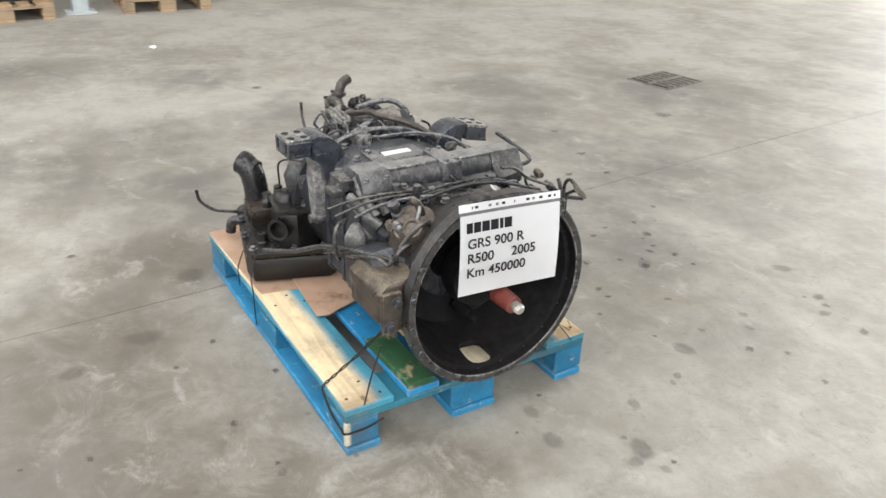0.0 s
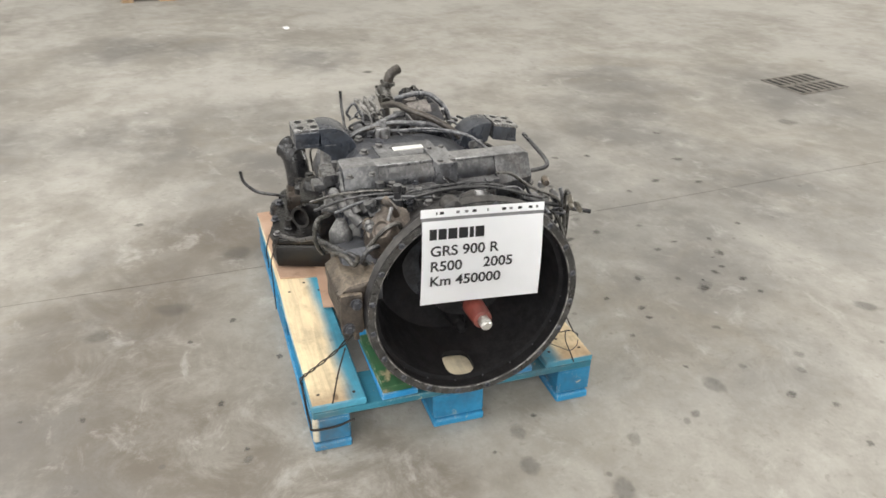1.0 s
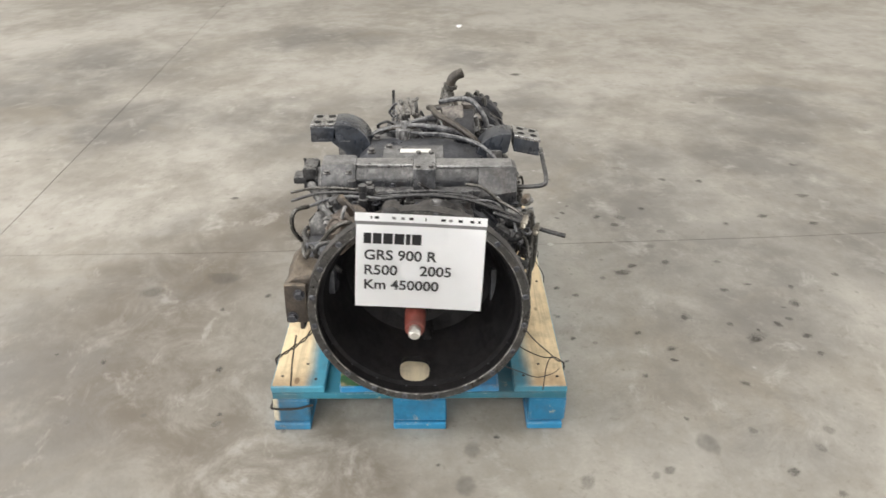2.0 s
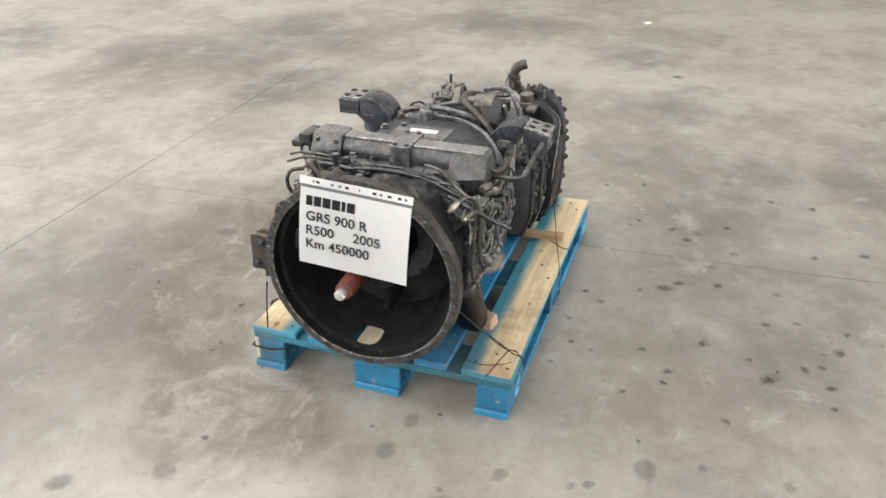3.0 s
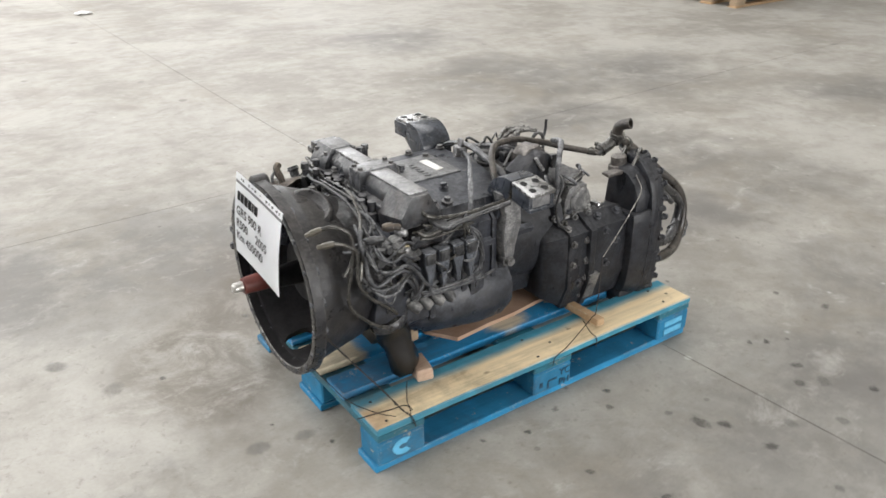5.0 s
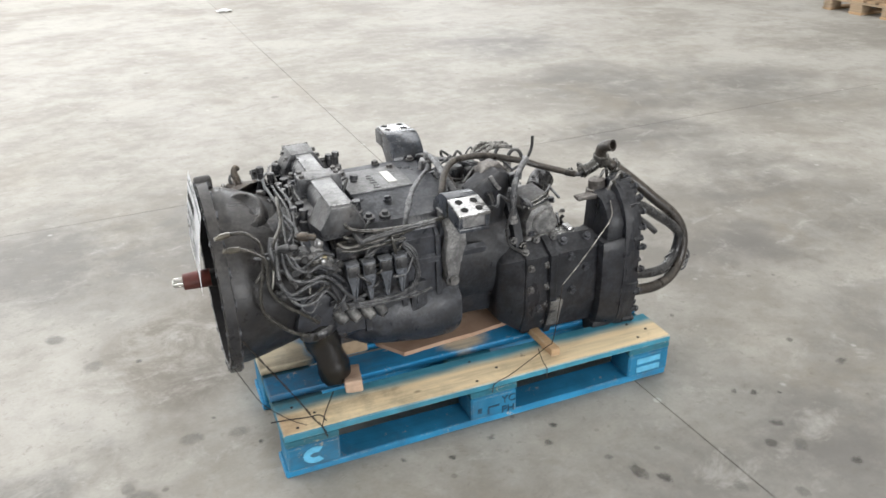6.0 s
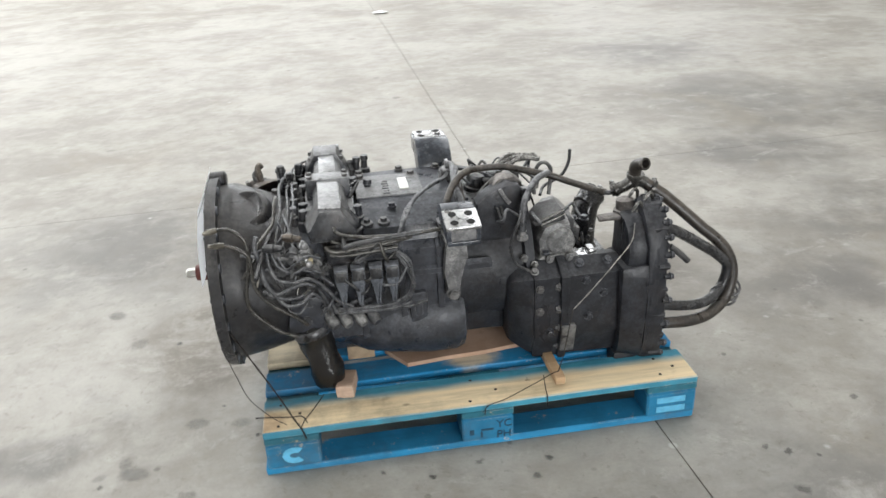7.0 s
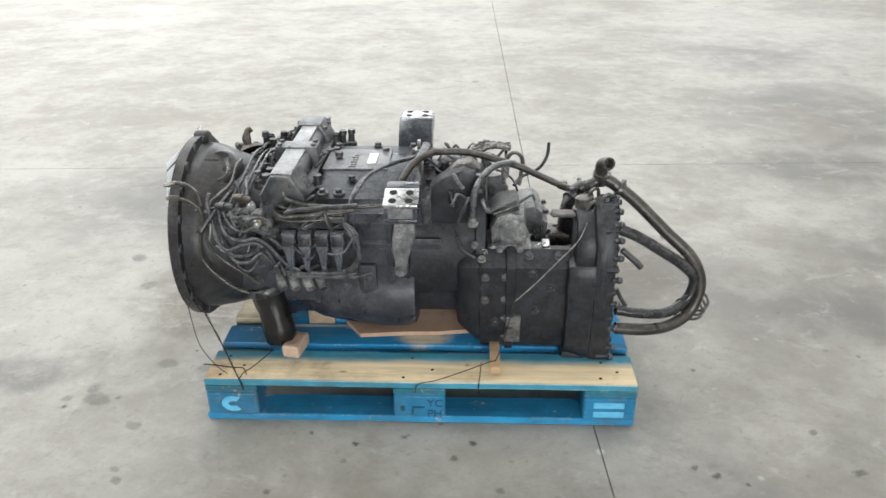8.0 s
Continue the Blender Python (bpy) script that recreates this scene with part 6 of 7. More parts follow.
    # pipes and plugs between the bell and the valves
    for pts, r, mat in (([(-0.50, -0.20, 0.655), (-0.49, -0.22, 0.62), (-0.52, -0.24, 0.60), (-0.57, -0.245, 0.59)], 0.007, LOOM),
                        ([(-0.49, -0.13, 0.64), (-0.475, -0.19, 0.63), (-0.465, -0.235, 0.59), (-0.44, -0.255, 0.575)], 0.007, LOOM),
                        ([(-0.55, -0.255, 0.585), (-0.50, -0.27, 0.578), (-0.44, -0.27, 0.572), (-0.41, -0.262, 0.56)], 0.010, PLASTIC),
                        ([(-0.54, -0.255, 0.545), (-0.50, -0.275, 0.538), (-0.45, -0.275, 0.545), (-0.40, -0.265, 0.51), (-0.375, -0.265, 0.485)], 0.009, LOOM),
                        ([(-0.545, -0.25, 0.51), (-0.52, -0.28, 0.475), (-0.47, -0.285, 0.47), (-0.42, -0.28, 0.49), (-0.39, -0.27, 0.455), (-0.375, -0.262, 0.40)], 0.008, LOOM),
                        ([(-0.54, -0.25, 0.50), (-0.505, -0.285, 0.455), (-0.46, -0.29, 0.455), (-0.43, -0.285, 0.478), (-0.40, -0.275, 0.44), (-0.39, -0.265, 0.395)], 0.008, LOOM),
                        ([(-0.52, -0.24, 0.56), (-0.47, -0.262, 0.525), (-0.43, -0.27, 0.50), (-0.41, -0.27, 0.47)], 0.010, RUBBER)):
        hose("air_pipe", pts, r * 0.58, mat)
    for p in ((-0.472, -0.285, 0.575), (-0.437, -0.285, 0.572), (-0.50, -0.285, 0.545), (-0.415, -0.278, 0.545)):
        bm = bmesh.new()
        turned(bm, p, (p[0] + 0.004, p[1] + 0.06, p[2]), [(0, 0.011), (0.25, 0.011), (0.27, 0.018), (0.8, 0.019), (1, 0.014)], 10)
        part("plug", bm, CASE_GREY if p[0] > -0.45 else PLASTIC, gearbox)
    bm = bmesh.new()
    box(bm, (-0.432, -0.288, 0.560), (-0.418, -0.276, 0.578), 0.003)
    part("brass_fitting", bm, BRASS, gearbox, "small dull brass fitting")
    # fittings low on the flank
    for k, x in enumerate((-0.395, -0.36, -0.32, -0.285)):
        bm = bmesh.new()
        turned(bm, (x - 0.015, -0.225, 0.395), (x + 0.016, -0.272, 0.362), [(0, 0.010), (0.4, 0.010), (0.45, 0.015), (0.8, 0.017), (1, 0.012)], 10)
        part("fitting", bm, CASE_GREY if k < 3 else CASE, gearbox)
        hose("air_pipe", [(x - 0.012, -0.23, 0.39), (x - 0.015, -0.25, 0.415), (x + 0.005, -0.262, 0.43)], 0.005, LOOM, steps=6)
    for p, r in (((-0.445, -0.245, 0.43), 0.02), ((-0.47, -0.24, 0.405), 0.017), ((-0.455, -0.25, 0.375), 0.018)):
        bm = bmesh.new()
        turned(bm, (p[0], p[1] + 0.05, p[2]), p, [(0, r), (0.8, r), (0.85, r * 0.8), (1, r * 0.75)], 12)
        part("plug", bm, CASE, gearbox)
    # oil filter hanging off the flank
    bm = bmesh.new()
    turned(bm, (-0.452, -0.205, 0.345), (-0.405, -0.235, 0.165), [(0, 0.036), (0.08, 0.050), (0.14, 0.050), (0.16, 0.046), (0.35, 0.045), (0.55, 0.044), (0.75, 0.047), (0.9, 0.045), (0.96, 0.038), (1, 0.026)], 26)
    rough_up(bm, 0.010, 22)
    f = part("oil_filter", bm, OILY, gearbox, "black oily spin-on filter leaning to the pallet")
    bm = bmesh.new()
    turned(bm, (-0.4495, -0.2065, 0.336), (-0.4435, -0.2105, 0.312), [(0, 0.050), (0.2, 0.053), (0.8, 0.053), (1, 0.050)], 26)
    part("filter_band", bm, CASE, f)
    bm = bmesh.new()
    prism(bm, [(-0.51, 0.34), (-0.40, 0.34), (-0.395, 0.42), (-0.42, 0.445), (-0.49, 0.44)], -0.245, -0.19, "y", 0.01)
    rough_up(bm, 0.003, 22, 1)
    part("filter_head", bm, CASE_DARK, gearbox)


valve_bank()


def top_pipes():
    """Thin pipes and cables that lie across the front of the box."""
    rng = random.Random(8)
    lines = [([(-0.56, -0.25, 0.600), (-0.545, -0.12, 0.642), (-0.55, 0.0, 0.655), (-0.545, 0.10, 0.642), (-0.50, 0.20, 0.60)], 0.008, RUBBER),
             ([(-0.545, -0.26, 0.585), (-0.525, -0.13, 0.640), (-0.53, 0.02, 0.648), (-0.52, 0.12, 0.636), (-0.48, 0.22, 0.60)], 0.007, RUBBER),
             ([(-0.53, -0.22, 0.605), (-0.51, -0.10, 0.645), (-0.515, 0.05, 0.648), (-0.505, 0.14, 0.632), (-0.47, 0.24, 0.59)], 0.008, RUBBER),
             ([(-0.50, 0.05, 0.645), (-0.49, 0.14, 0.652), (-0.46, 0.22, 0.635), (-0.43, 0.28, 0.60)], 0.008, LOOM),
             ([(-0.475, 0.07, 0.642), (-0.47, 0.16, 0.655), (-0.45, 0.25, 0.645), (-0.42, 0.33, 0.61)], 0.007, RUBBER),
             ([(-0.46, 0.10, 0.650), (-0.455, 0.18, 0.660), (-0.43, 0.27, 0.650), (-0.39, 0.335, 0.62)], 0.007, STEEL_PIPE),
             ([(-0.59, 0.18, 0.585), (-0.60, 0.235, 0.575), (-0.595, 0.25, 0.545), (-0.57, 0.235, 0.52)], 0.008, RUBBER),
             ([(-0.147, -0.350, 0.648), (-0.24, -0.348, 0.640), (-0.318, -0.346, 0.630), (-0.336, -0.338, 0.618), (-0.336, -0.30, 0.612), (-0.336, -0.25, 0.612)], 0.0085, RUBBER),
             ([(-0.52, -0.19, 0.62), (-0.535, -0.25, 0.605), (-0.548, -0.31, 0.588), (-0.556, -0.368, 0.574)], 0.008, RUBBER)]
    for k, (pts, r, mat) in enumerate(lines):
        across = 0.05 if k < 3 else 0.0
        hose("pipe", [(x + across, y, z + 0.1 * across) for x, y, z in pts], r * (0.55 if k < 6 else 0.75), mat)
    # looms over the middle casing, a loose bundle
    for k in range(8):
        j = [rng.uniform(-0.009, 0.009) for _ in range(8)]
        hose("loom", [(-0.02 + j[0], 0.20 + j[1], 0.60), (0.0 + j[2], 0.13, 0.648 + j[3] * 0.5), (0.0 + j[4], 0.03, 0.668 + j[5] * 0.4), (-0.01 + j[6], -0.07, 0.662 + j[7] * 0.4), (-0.01 + j[1], -0.14, 0.635), (-0.005, -0.18 + j[2], 0.58)],
             0.0052 + 0.0010 * (k % 3), LOOM if k % 3 else HOSE_BROWN, "dusty cable loom over the casing" if k == 0 else "", steps=6)
    for k in range(5):
        j = [rng.uniform(-0.012, 0.012) for _ in range(6)]
        hose("loom", [(0.02 + j[0], 0.10 + j[1], 0.645), (0.07, 0.02 + j[2], 0.660), (0.12 + j[3], -0.05, 0.655 + j[5] * 0.5), (0.15, -0.11 + j[4], 0.635), (0.16 + j[1], -0.15, 0.60)],
             0.0065, LOOM, "", steps=6)
    for p, q, r in (((0.06, 0.03, 0.59), (0.07, 0.03, 0.640), 0.028), ((0.12, 0.08, 0.56), (0.125, 0.08, 0.635), 0.034), ((-0.03, 0.05, 0.62), (-0.025, 0.05, 0.662), 0.016)):
        bm = bmesh.new()
        turned(bm, p, q, [(0, r * 1.2), (0.3, r * 1.15), (0.35, r), (0.85, r * 0.95), (1, r * 0.7)], 14)
        rough_up(bm, 0.003, 30)
        part("valve_dome", bm, CASE, gearbox)
    bm = bmesh.new()
    box(bm, (-0.03, 0.03, 0.630), (-0.005, 0.075, 0.665), 0.006)
    box(bm, (-0.022, 0.04, 0.66), (-0.012, 0.06, 0.69), 0.003)
    part("bracket", bm, CASE_PALE, gearbox, "bright aluminium bracket")
    # dark fittings standing on the far shoulder
    for pts, r, mat in (([(-0.556, 0.150, 0.60), (-0.560, 0.158, 0.640), (-0.566, 0.176, 0.672), (-0.556, 0.186, 0.680)], 0.0105, RUSTY), ([(-0.574, 0.172, 0.668), (-0.580, 0.178, 0.650), (-0.578, 0.184, 0.628)], 0.0045, CASE_PALE)):
        bm = bmesh.new()
        tube(bm, pts, r, 8)
        rough_up(bm, 0.003, 30)
        part("bracket", bm, mat, gearbox)
    for p, q in (((-0.497, 0.136, 0.60), (-0.497, 0.136, 0.690)), ((-0.475, 0.120, 0.60), (-0.470, 0.118, 0.672)), ((-0.450, 0.165, 0.60), (-0.446, 0.168, 0.680))):
        bm = bmesh.new()
        turned(bm, p, q, [(0, 0.014), (0.55, 0.013), (0.58, 0.009), (0.78, 0.009), (0.80, 0.012), (0.97, 0.011), (1, 0.006)], 10)
        part("switch", bm, PLASTIC, gearbox)
    # actuators near the far shoulder
    for a, b, r in (((-0.50, 0.18, 0.60), (-0.503, 0.21, 0.655), 0.018), ((-0.46, 0.20, 0.61), (-0.43, 0.22, 0.655), 0.016), ((-0.29, 0.20, 0.60), (-0.294, 0.231, 0.652), 0.014)):
        bm = bmesh.new()
        turned(bm, a, b, [(0, r), (0.5, r), (0.55, r * 0.75), (0.8, r * 0.75), (0.85, r * 0.95), (1, r * 0.8)], 12)
        part("sensor", bm, PLASTIC, gearbox)


top_pipes()


def far_flank():
    """The flank with the oil cooler, the elbow hose and the shift column."""
    for pts, r, mat in (([(-0.40, 0.29, 0.585), (-0.42, 0.325, 0.58), (-0.425, 0.335, 0.54), (-0.41, 0.325, 0.50), (-0.39, 0.31, 0.47)], 0.006, STEEL_PIPE),
                        ([(-0.60, 0.19, 0.50), (-0.55, 0.26, 0.535), (-0.45, 0.30, 0.520), (-0.30, 0.32, 0.47), (-0.12, 0.34, 0.38), (0.06, 0.37, 0.31)], 0.007, RUBBER)):
        hose("pipe", pts, r, mat)
    bm = bmesh.new()
    prism(bm, [(0.19, 0.30), (0.25, 0.33), (0.25, 0.48), (0.19, 0.52)], -0.44, -0.30, "x", 0.01)
    rough_up(bm, 0.003, 20, 1)
    part("side_cover", bm, CASE, gearbox)

    bm = bmesh.new()
    prism(bm, [(-0.37, 0.50), (-0.54, 0.555), (-0.61, 0.50), (-0.61, 0.44), (-0.50, 0.39), (-0.37, 0.38)], 0.205, 0.292, "y", 0.012, 0.86, (-0.44, 0.46))
    rough_up(bm, 0.003, 22, 2)
    part("bell_web", bm, CASE_DARK, gearbox, "dusty grey sloping web behind the bell")
    # forked lever that drops from the selector's end
    for k, pts in enumerate(([(-0.368, 0.292, 0.676), (-0.380, 0.285, 0.662), (-0.402, 0.272, 0.636), (-0.430, 0.250, 0.605), (-0.455, 0.222, 0.574)], [(-0.370, 0.255, 0.680), (-0.385, 0.252, 0.664), (-0.412, 0.243, 0.640), (-0.445, 0.226, 0.600)])):
        bm = bmesh.new()
        tube(bm, pts, 0.0130, 10)
        rough_up(bm, 0.003, 30)
        part("lever", bm, CASE_GREY, gearbox, "dusty forked lever" if k == 0 else "")
    bm = bmesh.new()
    turned(bm, (-0.400, 0.262, 0.445), (-0.396, 0.262, 0.565), [(0, 0.024), (0.1, 0.030), (0.7, 0.030), (0.8, 0.025), (1, 0.012)], 20)
    rough_up(bm, 0.003, 24)
    part("canister", bm, CASE_GREY, gearbox, "small grey dusty canister")
    hose("pipe", [(-0.27, 0.30, 0.435), (-0.34, 0.305, 0.47), (-0.45, 0.30, 0.505), (-0.56, 0.285, 0.545), (-0.60, 0.272, 0.540), (-0.605, 0.262, 0.565)], 0.006, STEEL_PIPE, "thin bent steel pipe over the starter block")
    # oil cooler
    bm = bmesh.new()
    foot = [(0.075, 0.115), (0.49, 0.12), (0.525, 0.16), (0.525, 0.29), (0.50, 0.315), (0.18, 0.392), (0.135, 0.385), (0.055, 0.15)]
    prism(bm, foot, 0.157, 0.245, "z", 0.022)
    cool = part("oil_cooler", bm, OILY, gearbox, "black oily cooler with a flange beside the case")
    bm = bmesh.new()
    prism(bm, [(0.26 + (x - 0.26) * 1.03, 0.245 + (y - 0.245) * 1.03) for x, y in foot], 0.248, 0.266, "z", 0.004)
    part("cooler_flange", bm, OILY, cool)
    bm = bmesh.new()
    prism(bm, [(0.10, 0.165), (0.30, 0.150), (0.32, 0.235), (0.235, 0.282), (0.135, 0.286), (0.095, 0.240)], 0.262, 0.385, "z", 0.012, 0.95, (0.2, 0.22))
    prism(bm, [(0.085, 0.16), (0.25, 0.15), (0.262, 0.275), (0.12, 0.295)], 0.384, 0.402, "z", 0.006)
    turned(bm, (0.215, 0.235, 0.395), (0.215, 0.235, 0.43), [(0, 0.040), (0.6, 0.036), (0.9, 0.03), (1, 0.02)], 20)
    rough_up(bm, 0.006, 24)
    part("cooler_body", bm, OILY, cool)
    bm = bmesh.new()
    turned(bm, (0.165, 0.250, 0.335), (0.118, 0.300, 0.338), [(0, 0.034), (0.6, 0.034), (0.8, 0.038), (1, 0.036), (0.98, 0.027), (0.6, 0.025)], 22)
    part("port", bm, OILY, cool, "open round port")
    bm = bmesh.new()
    turned(bm, (0.46, 0.250, 0.16), (0.46, 0.248, 0.288), [(0, 0.050), (0.5, 0.049), (0.72, 0.050), (0.75, 0.054), (0.84, 0.054), (0.87, 0.046), (1, 0.044)], 24)
    rough_up(bm, 0.005, 22)
    part("cooler_neck", bm, OIL_BROWN, cool, "oily brown round neck under the hose")
    bm = bmesh.new()
    prism(bm, [(0.33, 0.20), (0.47, 0.19), (0.47, 0.30), (0.34, 0.315)], 0.262, 0.315, "z", 0.012, 0.9, (0.4, 0.25))
    rough_up(bm, 0.006, 26)
    part("cooler_bracket", bm, OIL_BROWN, cool)
    for x, y in ((0.16, 0.385), (0.27, 0.378), (0.40, 0.345), (0.11, 0.26), (0.08, 0.17)):
        bolt((x, y - 0.012, 0.268), (0, 0, 1), cool, BOLT if x == 0.16 else BOLT_DARK)
    for p, r in (((0.29, 0.27, 0.40), 0.016), ((0.13, 0.20, 0.425), 0.013), ((0.26, 0.24, 0.43), 0.016), ((0.20, 0.325, 0.30), 0.018)):
        bm = bmesh.new()
        turned(bm, (p[0], p[1], p[2] - 0.05), p, [(0, r * 1.3), (0.4, r * 1.3), (0.5, r), (1, r * 0.9)], 10)
        part("plug", bm, OILY, cool)
    # elbow hose that stands up behind the cooler
    e = hose("elbow_hose", [(0.466, 0.248, 0.270), (0.468, 0.249, 0.325), (0.473, 0.252, 0.370), (0.482, 0.258, 0.406), (0.499, 0.270, 0.430), (0.516, 0.282, 0.438)], 0.043, RUBBER_BARE, "thick black rubber elbow hose", 0.0, 0.034, 18)
    clamp((0.461, 0.249, 0.300), (0.03, 0, 1), 0.039, e, OILY, w=0.018)
    hose("loose_cable", [(0.47, 0.30, 0.262), (0.475, 0.34, 0.272), (0.49, 0.40, 0.285), (0.508, 0.440, 0.318), (0.510, 0.450, 0.362)], 0.006, RUBBER, "loose thin black cable sticking out")
    hose("pipe", [(0.47, 0.29, 0.225), (0.50, 0.325, 0.225), (0.515, 0.338, 0.205), (0.518, 0.342, 0.175)], 0.019, RUBBER)
    hose("pipe", [(0.30, 0.22, 0.42), (0.27, 0.23, 0.50), (0.20, 0.225, 0.54), (0.14, 0.20, 0.55)], 0.0035, RUBBER)
    bm = bmesh.new()
    turned(bm, (0.20, 0.17, 0.44), (0.20, 0.19, 0.53), [(0, 0.06), (0.6, 0.055), (0.8, 0.04), (1, 0.03)], 18)
    rough_up(bm, 0.003, 18)
    part("rear_valve", bm, CASE, gearbox)


far_flank()


def small_fittings():
    """Nuts, studs, clips and short leads scattered over the box."""
    rng = random.Random(21)
    zones = [(-0.53, -0.44, -0.16, 0.16, 0.632), (-0.43, -0.30, -0.15, 0.15, 0.648), (-0.28, -0.05, -0.17, 0.17, 0.628), (0.0, 0.15, -0.14, 0.14, 0.598), (0.20, 0.40, -0.20, 0.10, 0.474)]
    for x0, x1, y0, y1, z in zones:
        for k in range(4 if z == 0.628 else 9):
            bolt((rng.uniform(x0, x1), rng.uniform(y0, y1), z), (rng.uniform(-0.2, 0.2), rng.uniform(-0.2, 0.2), 1), gearbox, rng.choice((BOLT, BOLT_DARK)), rng.uniform(0.6, 1.1))
    for k in range(14):
        x, y = rng.uniform(-0.55, -0.30), rng.uniform(-0.27, 0.27)
        z = 0.645 - 0.9 * max(0.0, abs(y) - 0.14)
        d = [rng.uniform(-0.06, 0.06) for _ in range(6)]
        hose("lead", [(x, y, z), (x + d[0] * 0.5, y + d[1], z + 0.018 + abs(d[2]) * 0.2), (x + d[3] * 0.7, y + d[1] + d[4], z - 0.006)], rng.uniform(0.003, 0.0055), rng.choice((LOOM, RUBBER, STEEL_PIPE)), steps=6)
    for k in range(14):
        x, z = rng.uniform(-0.53, -0.20), rng.uniform(0.43, 0.60)
        y = -0.252 - rng.uniform(0, 0.03)
        d = [rng.uniform(-0.05, 0.05) for _ in range(6)]
        hose("lead", [(x, y + 0.02, z), (x + d[0], y - 0.018, z + d[1] * 0.6), (x + d[0] + d[2], y - 0.010, z + d[3]), (x + d[4], y + 0.01, z + d[5])], rng.uniform(0.0022, 0.0038), rng.choice((LOOM, LOOM, RUBBER, STEEL_PIPE)), steps=6)
    for k in range(6):
        x, y, z = rng.uniform(-0.54, -0.36), -0.262 - rng.uniform(0, 0.02), rng.uniform(0.46, 0.61)
        bm = bmesh.new()
        way = Vector((rng.uniform(-1, 1), rng.uniform(-1, 0.2), rng.uniform(-0.6, 0.6))).normalized()
        a = Vector((x, y, z))
        turned(bm, a, a + way * rng.uniform(0.03, 0.05), [(0, 0.009), (0.3, 0.009), (0.32, 0.013), (0.6, 0.013), (0.62, 0.008), (1, 0.007)], 8)
        part("fitting", bm, rng.choice((CASE, PLASTIC, STEEL_PIPE)), gearbox)
    for k in range(5):
        a = Vector((rng.uniform(-0.56, -0.44), rng.uniform(0.10, 0.27), rng.uniform(0.56, 0.62)))
        way = Vector((rng.uniform(-1, 0.5), rng.uniform(-0.5, 1), rng.uniform(-0.2, 1))).normalized()
        bm = bmesh.new()
        turned(bm, a, a + way * rng.uniform(0.03, 0.05), [(0, 0.010), (0.3, 0.010), (0.32, 0.014), (0.6, 0.014), (0.62, 0.009), (1, 0.007)], 8)
        part("fitting", bm, rng.choice((CASE, CASE_GREY, RUSTY, PLASTIC)), gearbox)
    for k in range(16):
        x, y = rng.uniform(0.03, 0.25), rng.uniform(-0.20, 0.10)
        z = 0.640 - 0.35 * max(0.0, -y - 0.06) - 0.3 * max(0.0, x - 0.17)
        d = [rng.uniform(-0.05, 0.05) for _ in range(6)]
        hose("lead", [(x, y, z - 0.01), (x + d[0], y + d[1] * 0.6, z + 0.016 + abs(d[2]) * 0.3), (x + d[0] + d[3], y + d[1] + d[4] * 0.6, z + 0.004), (x + d[0] + d[3] * 1.4, y + d[1] + d[5], z - 0.016)],
             rng.uniform(0.0025, 0.005), rng.choice((LOOM, CASE_GREY, RUBBER, LOOM)), steps=6)
    for k in range(8):
        x, y, z = rng.uniform(0.06, 0.24), rng.uniform(-0.18, 0.06), rng.uniform(0.60, 0.625)
        bm = bmesh.new()
        box(bm, (x - rng.uniform(0.008, 0.02), y - rng.uniform(0.008, 0.02), z), (x + rng.uniform(0.008, 0.02), y + rng.uniform(0.008, 0.02), z + rng.uniform(0.02, 0.045)), 0.005)
        rough_up(bm, 0.003, 40, 1)
        part("connector", bm, rng.choice((CASE, CASE_GREY, PLASTIC)), gearbox)
    # two round solenoids at the near shoulder
    for x, y, z in ((-0.505, -0.222, 0.570), (-0.462, -0.249, 0.545)):
        bm = bmesh.new()
        turned(bm, (x, y + 0.03, z - 0.05), (x, y, z), [(0, 0.017), (0.45, 0.017), (0.5, 0.021), (0.95, 0.021), (1, 0.016)], 20)
        head = part("solenoid", bm, PLASTIC, gearbox, "ribbed round black solenoid plug")
        bm = bmesh.new()
        way = Vector((0, -0.03, 0.05)).normalized()
        side = Vector((1, 0, 0))
        for k in range(14):
            d = Matrix.Rotation(math.tau * k / 14, 3, way) @ side
            p = Vector((x, y, z)) + d * 0.0215
            tube(bm, [p - way * 0.026, p - way * 0.013, p - way * 0.001], 0.0022, 5, per=2)
        part("rib", bm, CASE, head)


small_fittings()


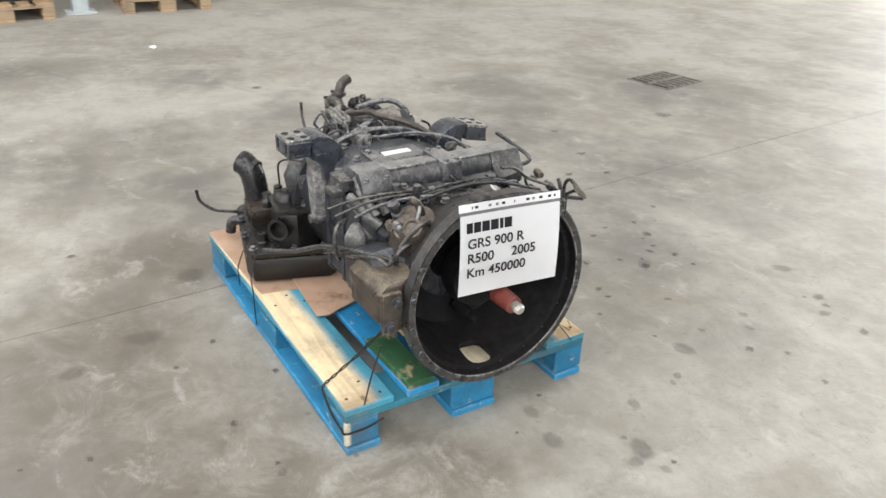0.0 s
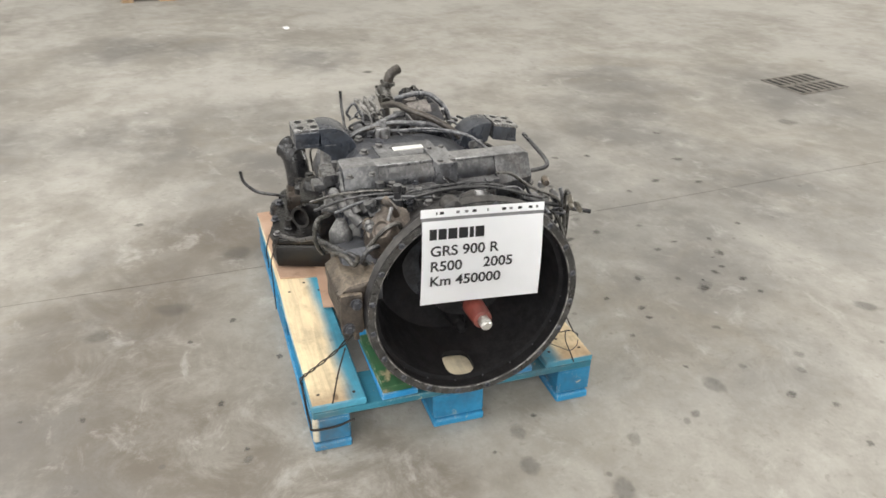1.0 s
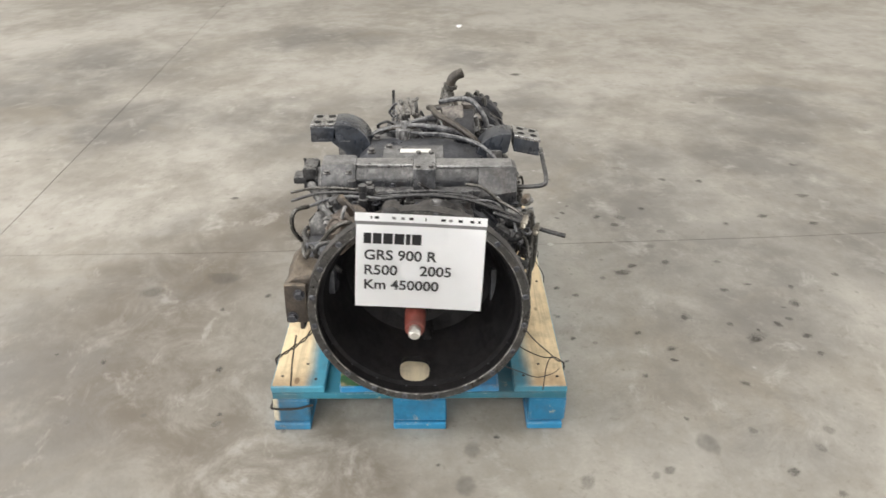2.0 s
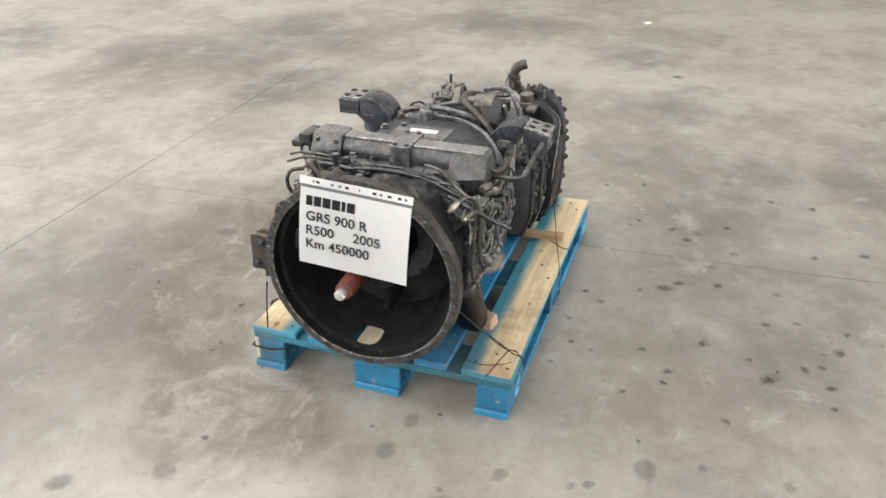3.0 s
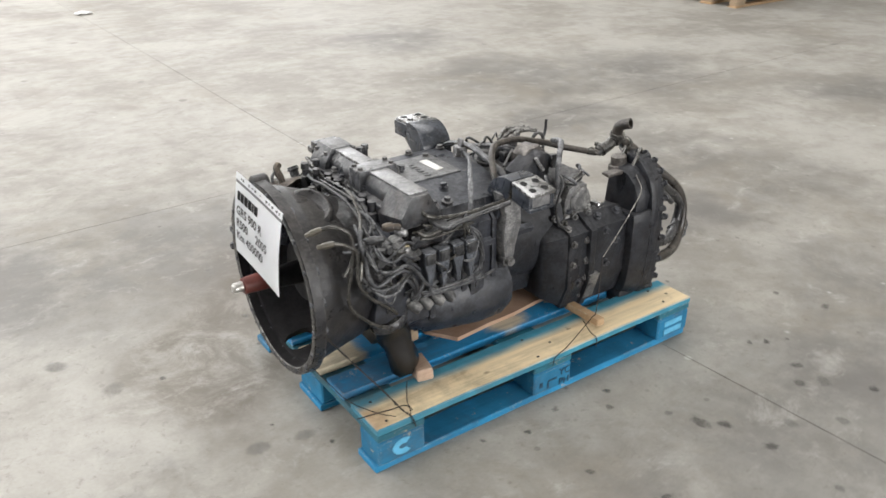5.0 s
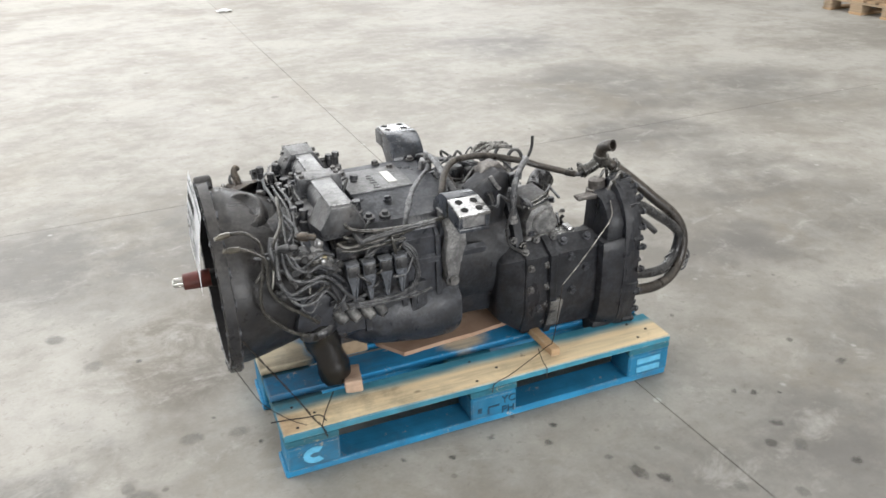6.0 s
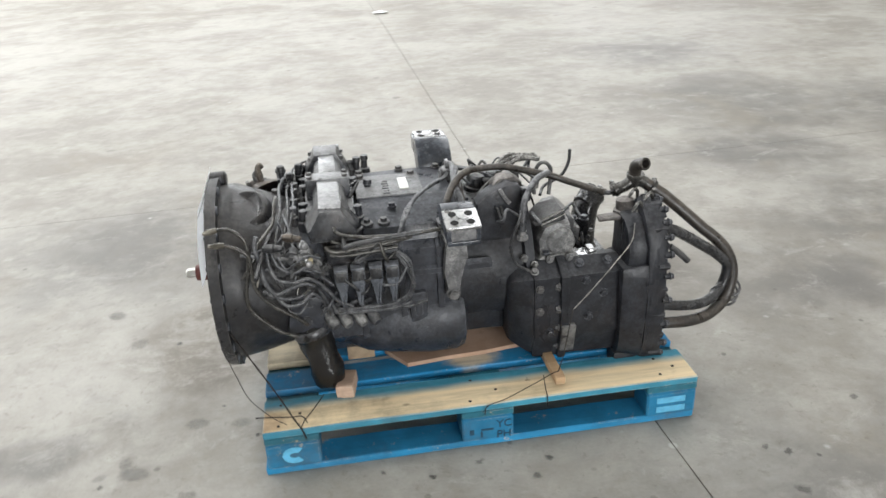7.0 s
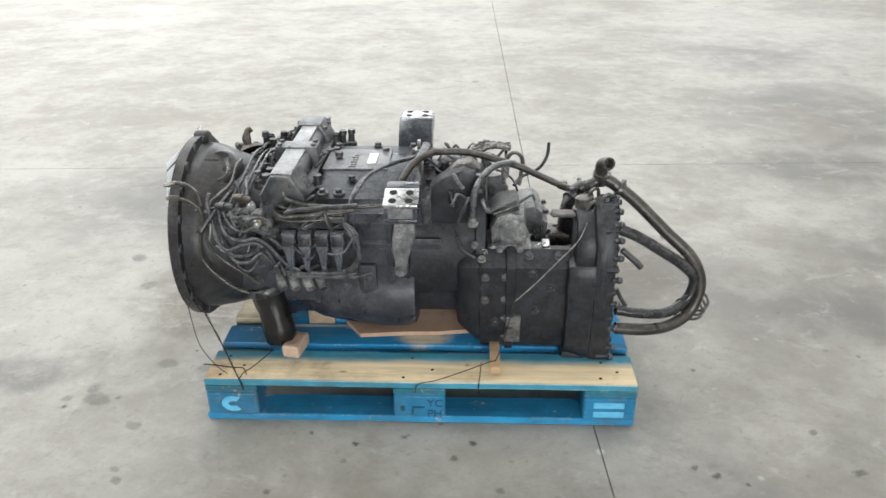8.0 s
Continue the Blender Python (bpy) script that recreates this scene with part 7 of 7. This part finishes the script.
# ---- tie wires ----
def wires():
    def wire(points, label, r=0.0021, twist=False, mat=WIRE):
        bm = bmesh.new()
        if twist:
            pts, spread = curve_points(points, 8), 1.2 * r
            for ph in (0.0, math.pi):
                tube(bm, [p + Vector((spread * math.cos(ph + i * 0.8), spread * math.sin(ph + i * 0.8), 0.8 * spread * math.sin(ph + i * 0.8))) for i, p in enumerate(pts)], r, 5, per=2)
        else:
            tube(bm, points, r, 6)
        return single("tie_wire", bm, mat, label, "wire", group="tie wires")

    wire([(-0.655, 0.24, 0.40), (-0.56, 0.262, 0.33), (-0.50, 0.31, 0.235), (-0.475, 0.37, 0.172), (-0.472, 0.404, 0.146), (-0.47, 0.405, 0.12)], "twisted dark tie wire from the bell to the pallet edge", twist=True)
    wire([(-0.47, 0.405, 0.12), (-0.52, 0.4045, 0.085), (-0.58, 0.404, 0.075), (-0.604, 0.40, 0.073), (-0.6045, 0.34, 0.072), (-0.604, 0.29, 0.085)], "dark tie wire round the corner block of the pallet", 0.0030)
    wire([(-0.655, -0.262, 0.372), (-0.60, -0.303, 0.291), (-0.545, -0.352, 0.212), (-0.515, -0.382, 0.165), (-0.498, -0.402, 0.147), (-0.488, -0.407, 0.115)], "twisted dark tie wire from the bell to the pallet edge", 0.0013, True)
    wire([(-0.435, -0.280, 0.160), (-0.455, -0.31, 0.152), (-0.478, -0.351, 0.149), (-0.488, -0.380, 0.156), (-0.500, -0.402, 0.146)], "loose dark wire end on the pallet board", 0.0016)
    wire([(-0.620, -0.330, 0.146), (-0.575, -0.340, 0.149), (-0.525, -0.351, 0.150), (-0.495, -0.365, 0.158), (-0.482, -0.385, 0.150)], "loose dark wire end on the pallet board", 0.0016)
    wire([(-0.683, -0.22, 0.27), (-0.66, -0.262, 0.235), (-0.63, -0.31, 0.195), (-0.575, -0.36, 0.165), (-0.535, -0.385, 0.152)], "thin dark tie wire from the bell rim to the board", 0.0012)
    wire([(0.497, -0.185, 0.612), (0.476, -0.200, 0.585), (0.450, -0.245, 0.556), (0.424, -0.292, 0.528), (0.372, -0.303, 0.470), (0.318, -0.306, 0.408), (0.262, -0.310, 0.351)], "twisted pale tie wire down the rear housing", 0.0008, True, WIRE_PALE)
    wire([(0.262, -0.310, 0.354), (0.218, -0.345, 0.20), (0.19, -0.352, 0.180), (0.06, -0.392, 0.15), (0.0, -0.406, 0.142), (-0.01, -0.407, 0.115)], "dark tie wire over the pallet board", 0.0014)
    wire([(0.172, -0.338, 0.170), (0.168, -0.375, 0.15), (0.165, -0.405, 0.145), (0.165, -0.406, 0.115)], "dark tie wire over the pallet board", 0.0014)
    wire([(0.13, 0.372, 0.272), (0.10, 0.405, 0.21), (0.085, 0.408, 0.15), (0.085, 0.407, 0.03)], "thin tie wire from the cooler to the pallet")
    wire([(0.20, 0.395, 0.25), (0.23, 0.408, 0.18), (0.24, 0.406, 0.14), (0.24, 0.405, 0.105)], "thin tie wire from the cooler to the pallet")
    wire([(-0.63, 0.31, 0.33), (-0.615, 0.33, 0.24), (-0.602, 0.345, 0.148)], "thin tie wire under the starter block")


wires()


# ---- the paper sign ----
def sign():
    """A sheet of paper in a clear sleeve with a punched edge, hung on the rim of the bell."""
    tl, tr, bl, br = Vector((-0.694, 0.136, 0.707)), Vector((-0.697, -0.164, 0.691)), Vector((-0.720, 0.149, 0.476)), Vector((-0.725, -0.152, 0.461))
    sheet = thing("paper_sign", (-0.705, -0.01, 0.46), "printed white paper sign in a punched plastic sleeve", "sign")
    out = (tr - tl).cross(bl - tl).normalized()
    if out.x > 0:
        out = -out

    def at(u, v, lift=0.0):
        bulge = 0.010 * math.sin(math.pi * min(1, max(0, v))) - 0.004 * math.sin(math.pi * u)
        p = tl.lerp(tr, u).lerp(bl.lerp(br, u), v)
        return p + out * (bulge * 0.6 + lift)

    def patch(name, u0, u1, v0, v1, lift, mat, label="", nu=10, nv=8, thick=0.0006):
        bm = bmesh.new()
        grid = [[bm.verts.new(at(u0 + (u1 - u0) * i / nu, v0 + (v1 - v0) * j / nv, lift)) for i in range(nu + 1)] for j in range(nv + 1)]
        for j in range(nv):
            for i in range(nu):
                bm.faces.new((grid[j][i], grid[j][i + 1], grid[j + 1][i + 1], grid[j + 1][i]))
        bmesh.ops.solidify(bm, geom=bm.faces[:], thickness=thick)
        return part(name, bm, mat, sheet, label)

    patch("paper", 0.012, 0.995, 0.118, 1.0, 0.0, PAPER, "white printed paper")
    patch("punched_edge", 0.0, 1.0, 0.0, 0.085, 0.0, PAPER, "white punched edge of the sleeve", nv=2)
    patch("sleeve_seam", 0.004, 0.998, 0.085, 0.118, 0.0, BAR, "grey gap of the sleeve", nv=1)
    for u, w in ((0.12, 0.012), (0.15, 0.032), (0.28, 0.028), (0.35, 0.026), (0.41, 0.032), (0.53, 0.010), (0.65, 0.034), (0.71, 0.026), (0.78, 0.034), (0.87, 0.030), (0.93, 0.018)):
        patch("punch_mark", u, u + w, 0.030, 0.056, 0.0012, INK if w > 0.029 or w < 0.02 else BAR, nu=2, nv=1, thick=0.0004)

    # the maker's name stays plain bars
    widths = (0.058, 0.066, 0.072, 0.074, 0.034, 0.072)
    for k, w in enumerate(widths):
        u = 0.070 + sum(widths[:k]) + 0.0125 * k
        patch("name_bar", u, u + w, 0.200, 0.308, 0.0012, INK, nu=2, nv=2, thick=0.0004)

    def line(text, u, v, size):
        cu = bpy.data.curves.new("print", "FONT")
        cu.body, cu.size, cu.extrude, cu.offset = text, size, 0.0, 0.0006
        tmp = bpy.data.objects.new("text", cu)
        data = bpy.data.meshes.new_from_object(tmp)
        bpy.data.objects.remove(tmp)
        bpy.data.curves.remove(cu)
        data.name = "printed_line"
        for vert in data.vertices:
            vert.co = at(u + 1.10 * vert.co.x / 0.302, v - vert.co.y / 0.231, 0.0032)
        data.materials.clear()
        data.materials.append(INK)
        ob = new("printed_line", data)
        ob.parent = sheet
        ob.matrix_parent_inverse = Matrix.Translation(sheet.location).inverted()

    line("GRS 900 R", 0.075, 0.472, 0.034)
    line("R500", 0.075, 0.632, 0.034)
    line("2005", 0.505, 0.628, 0.034)
    line("Km 450000", 0.075, 0.792, 0.034)


sign()
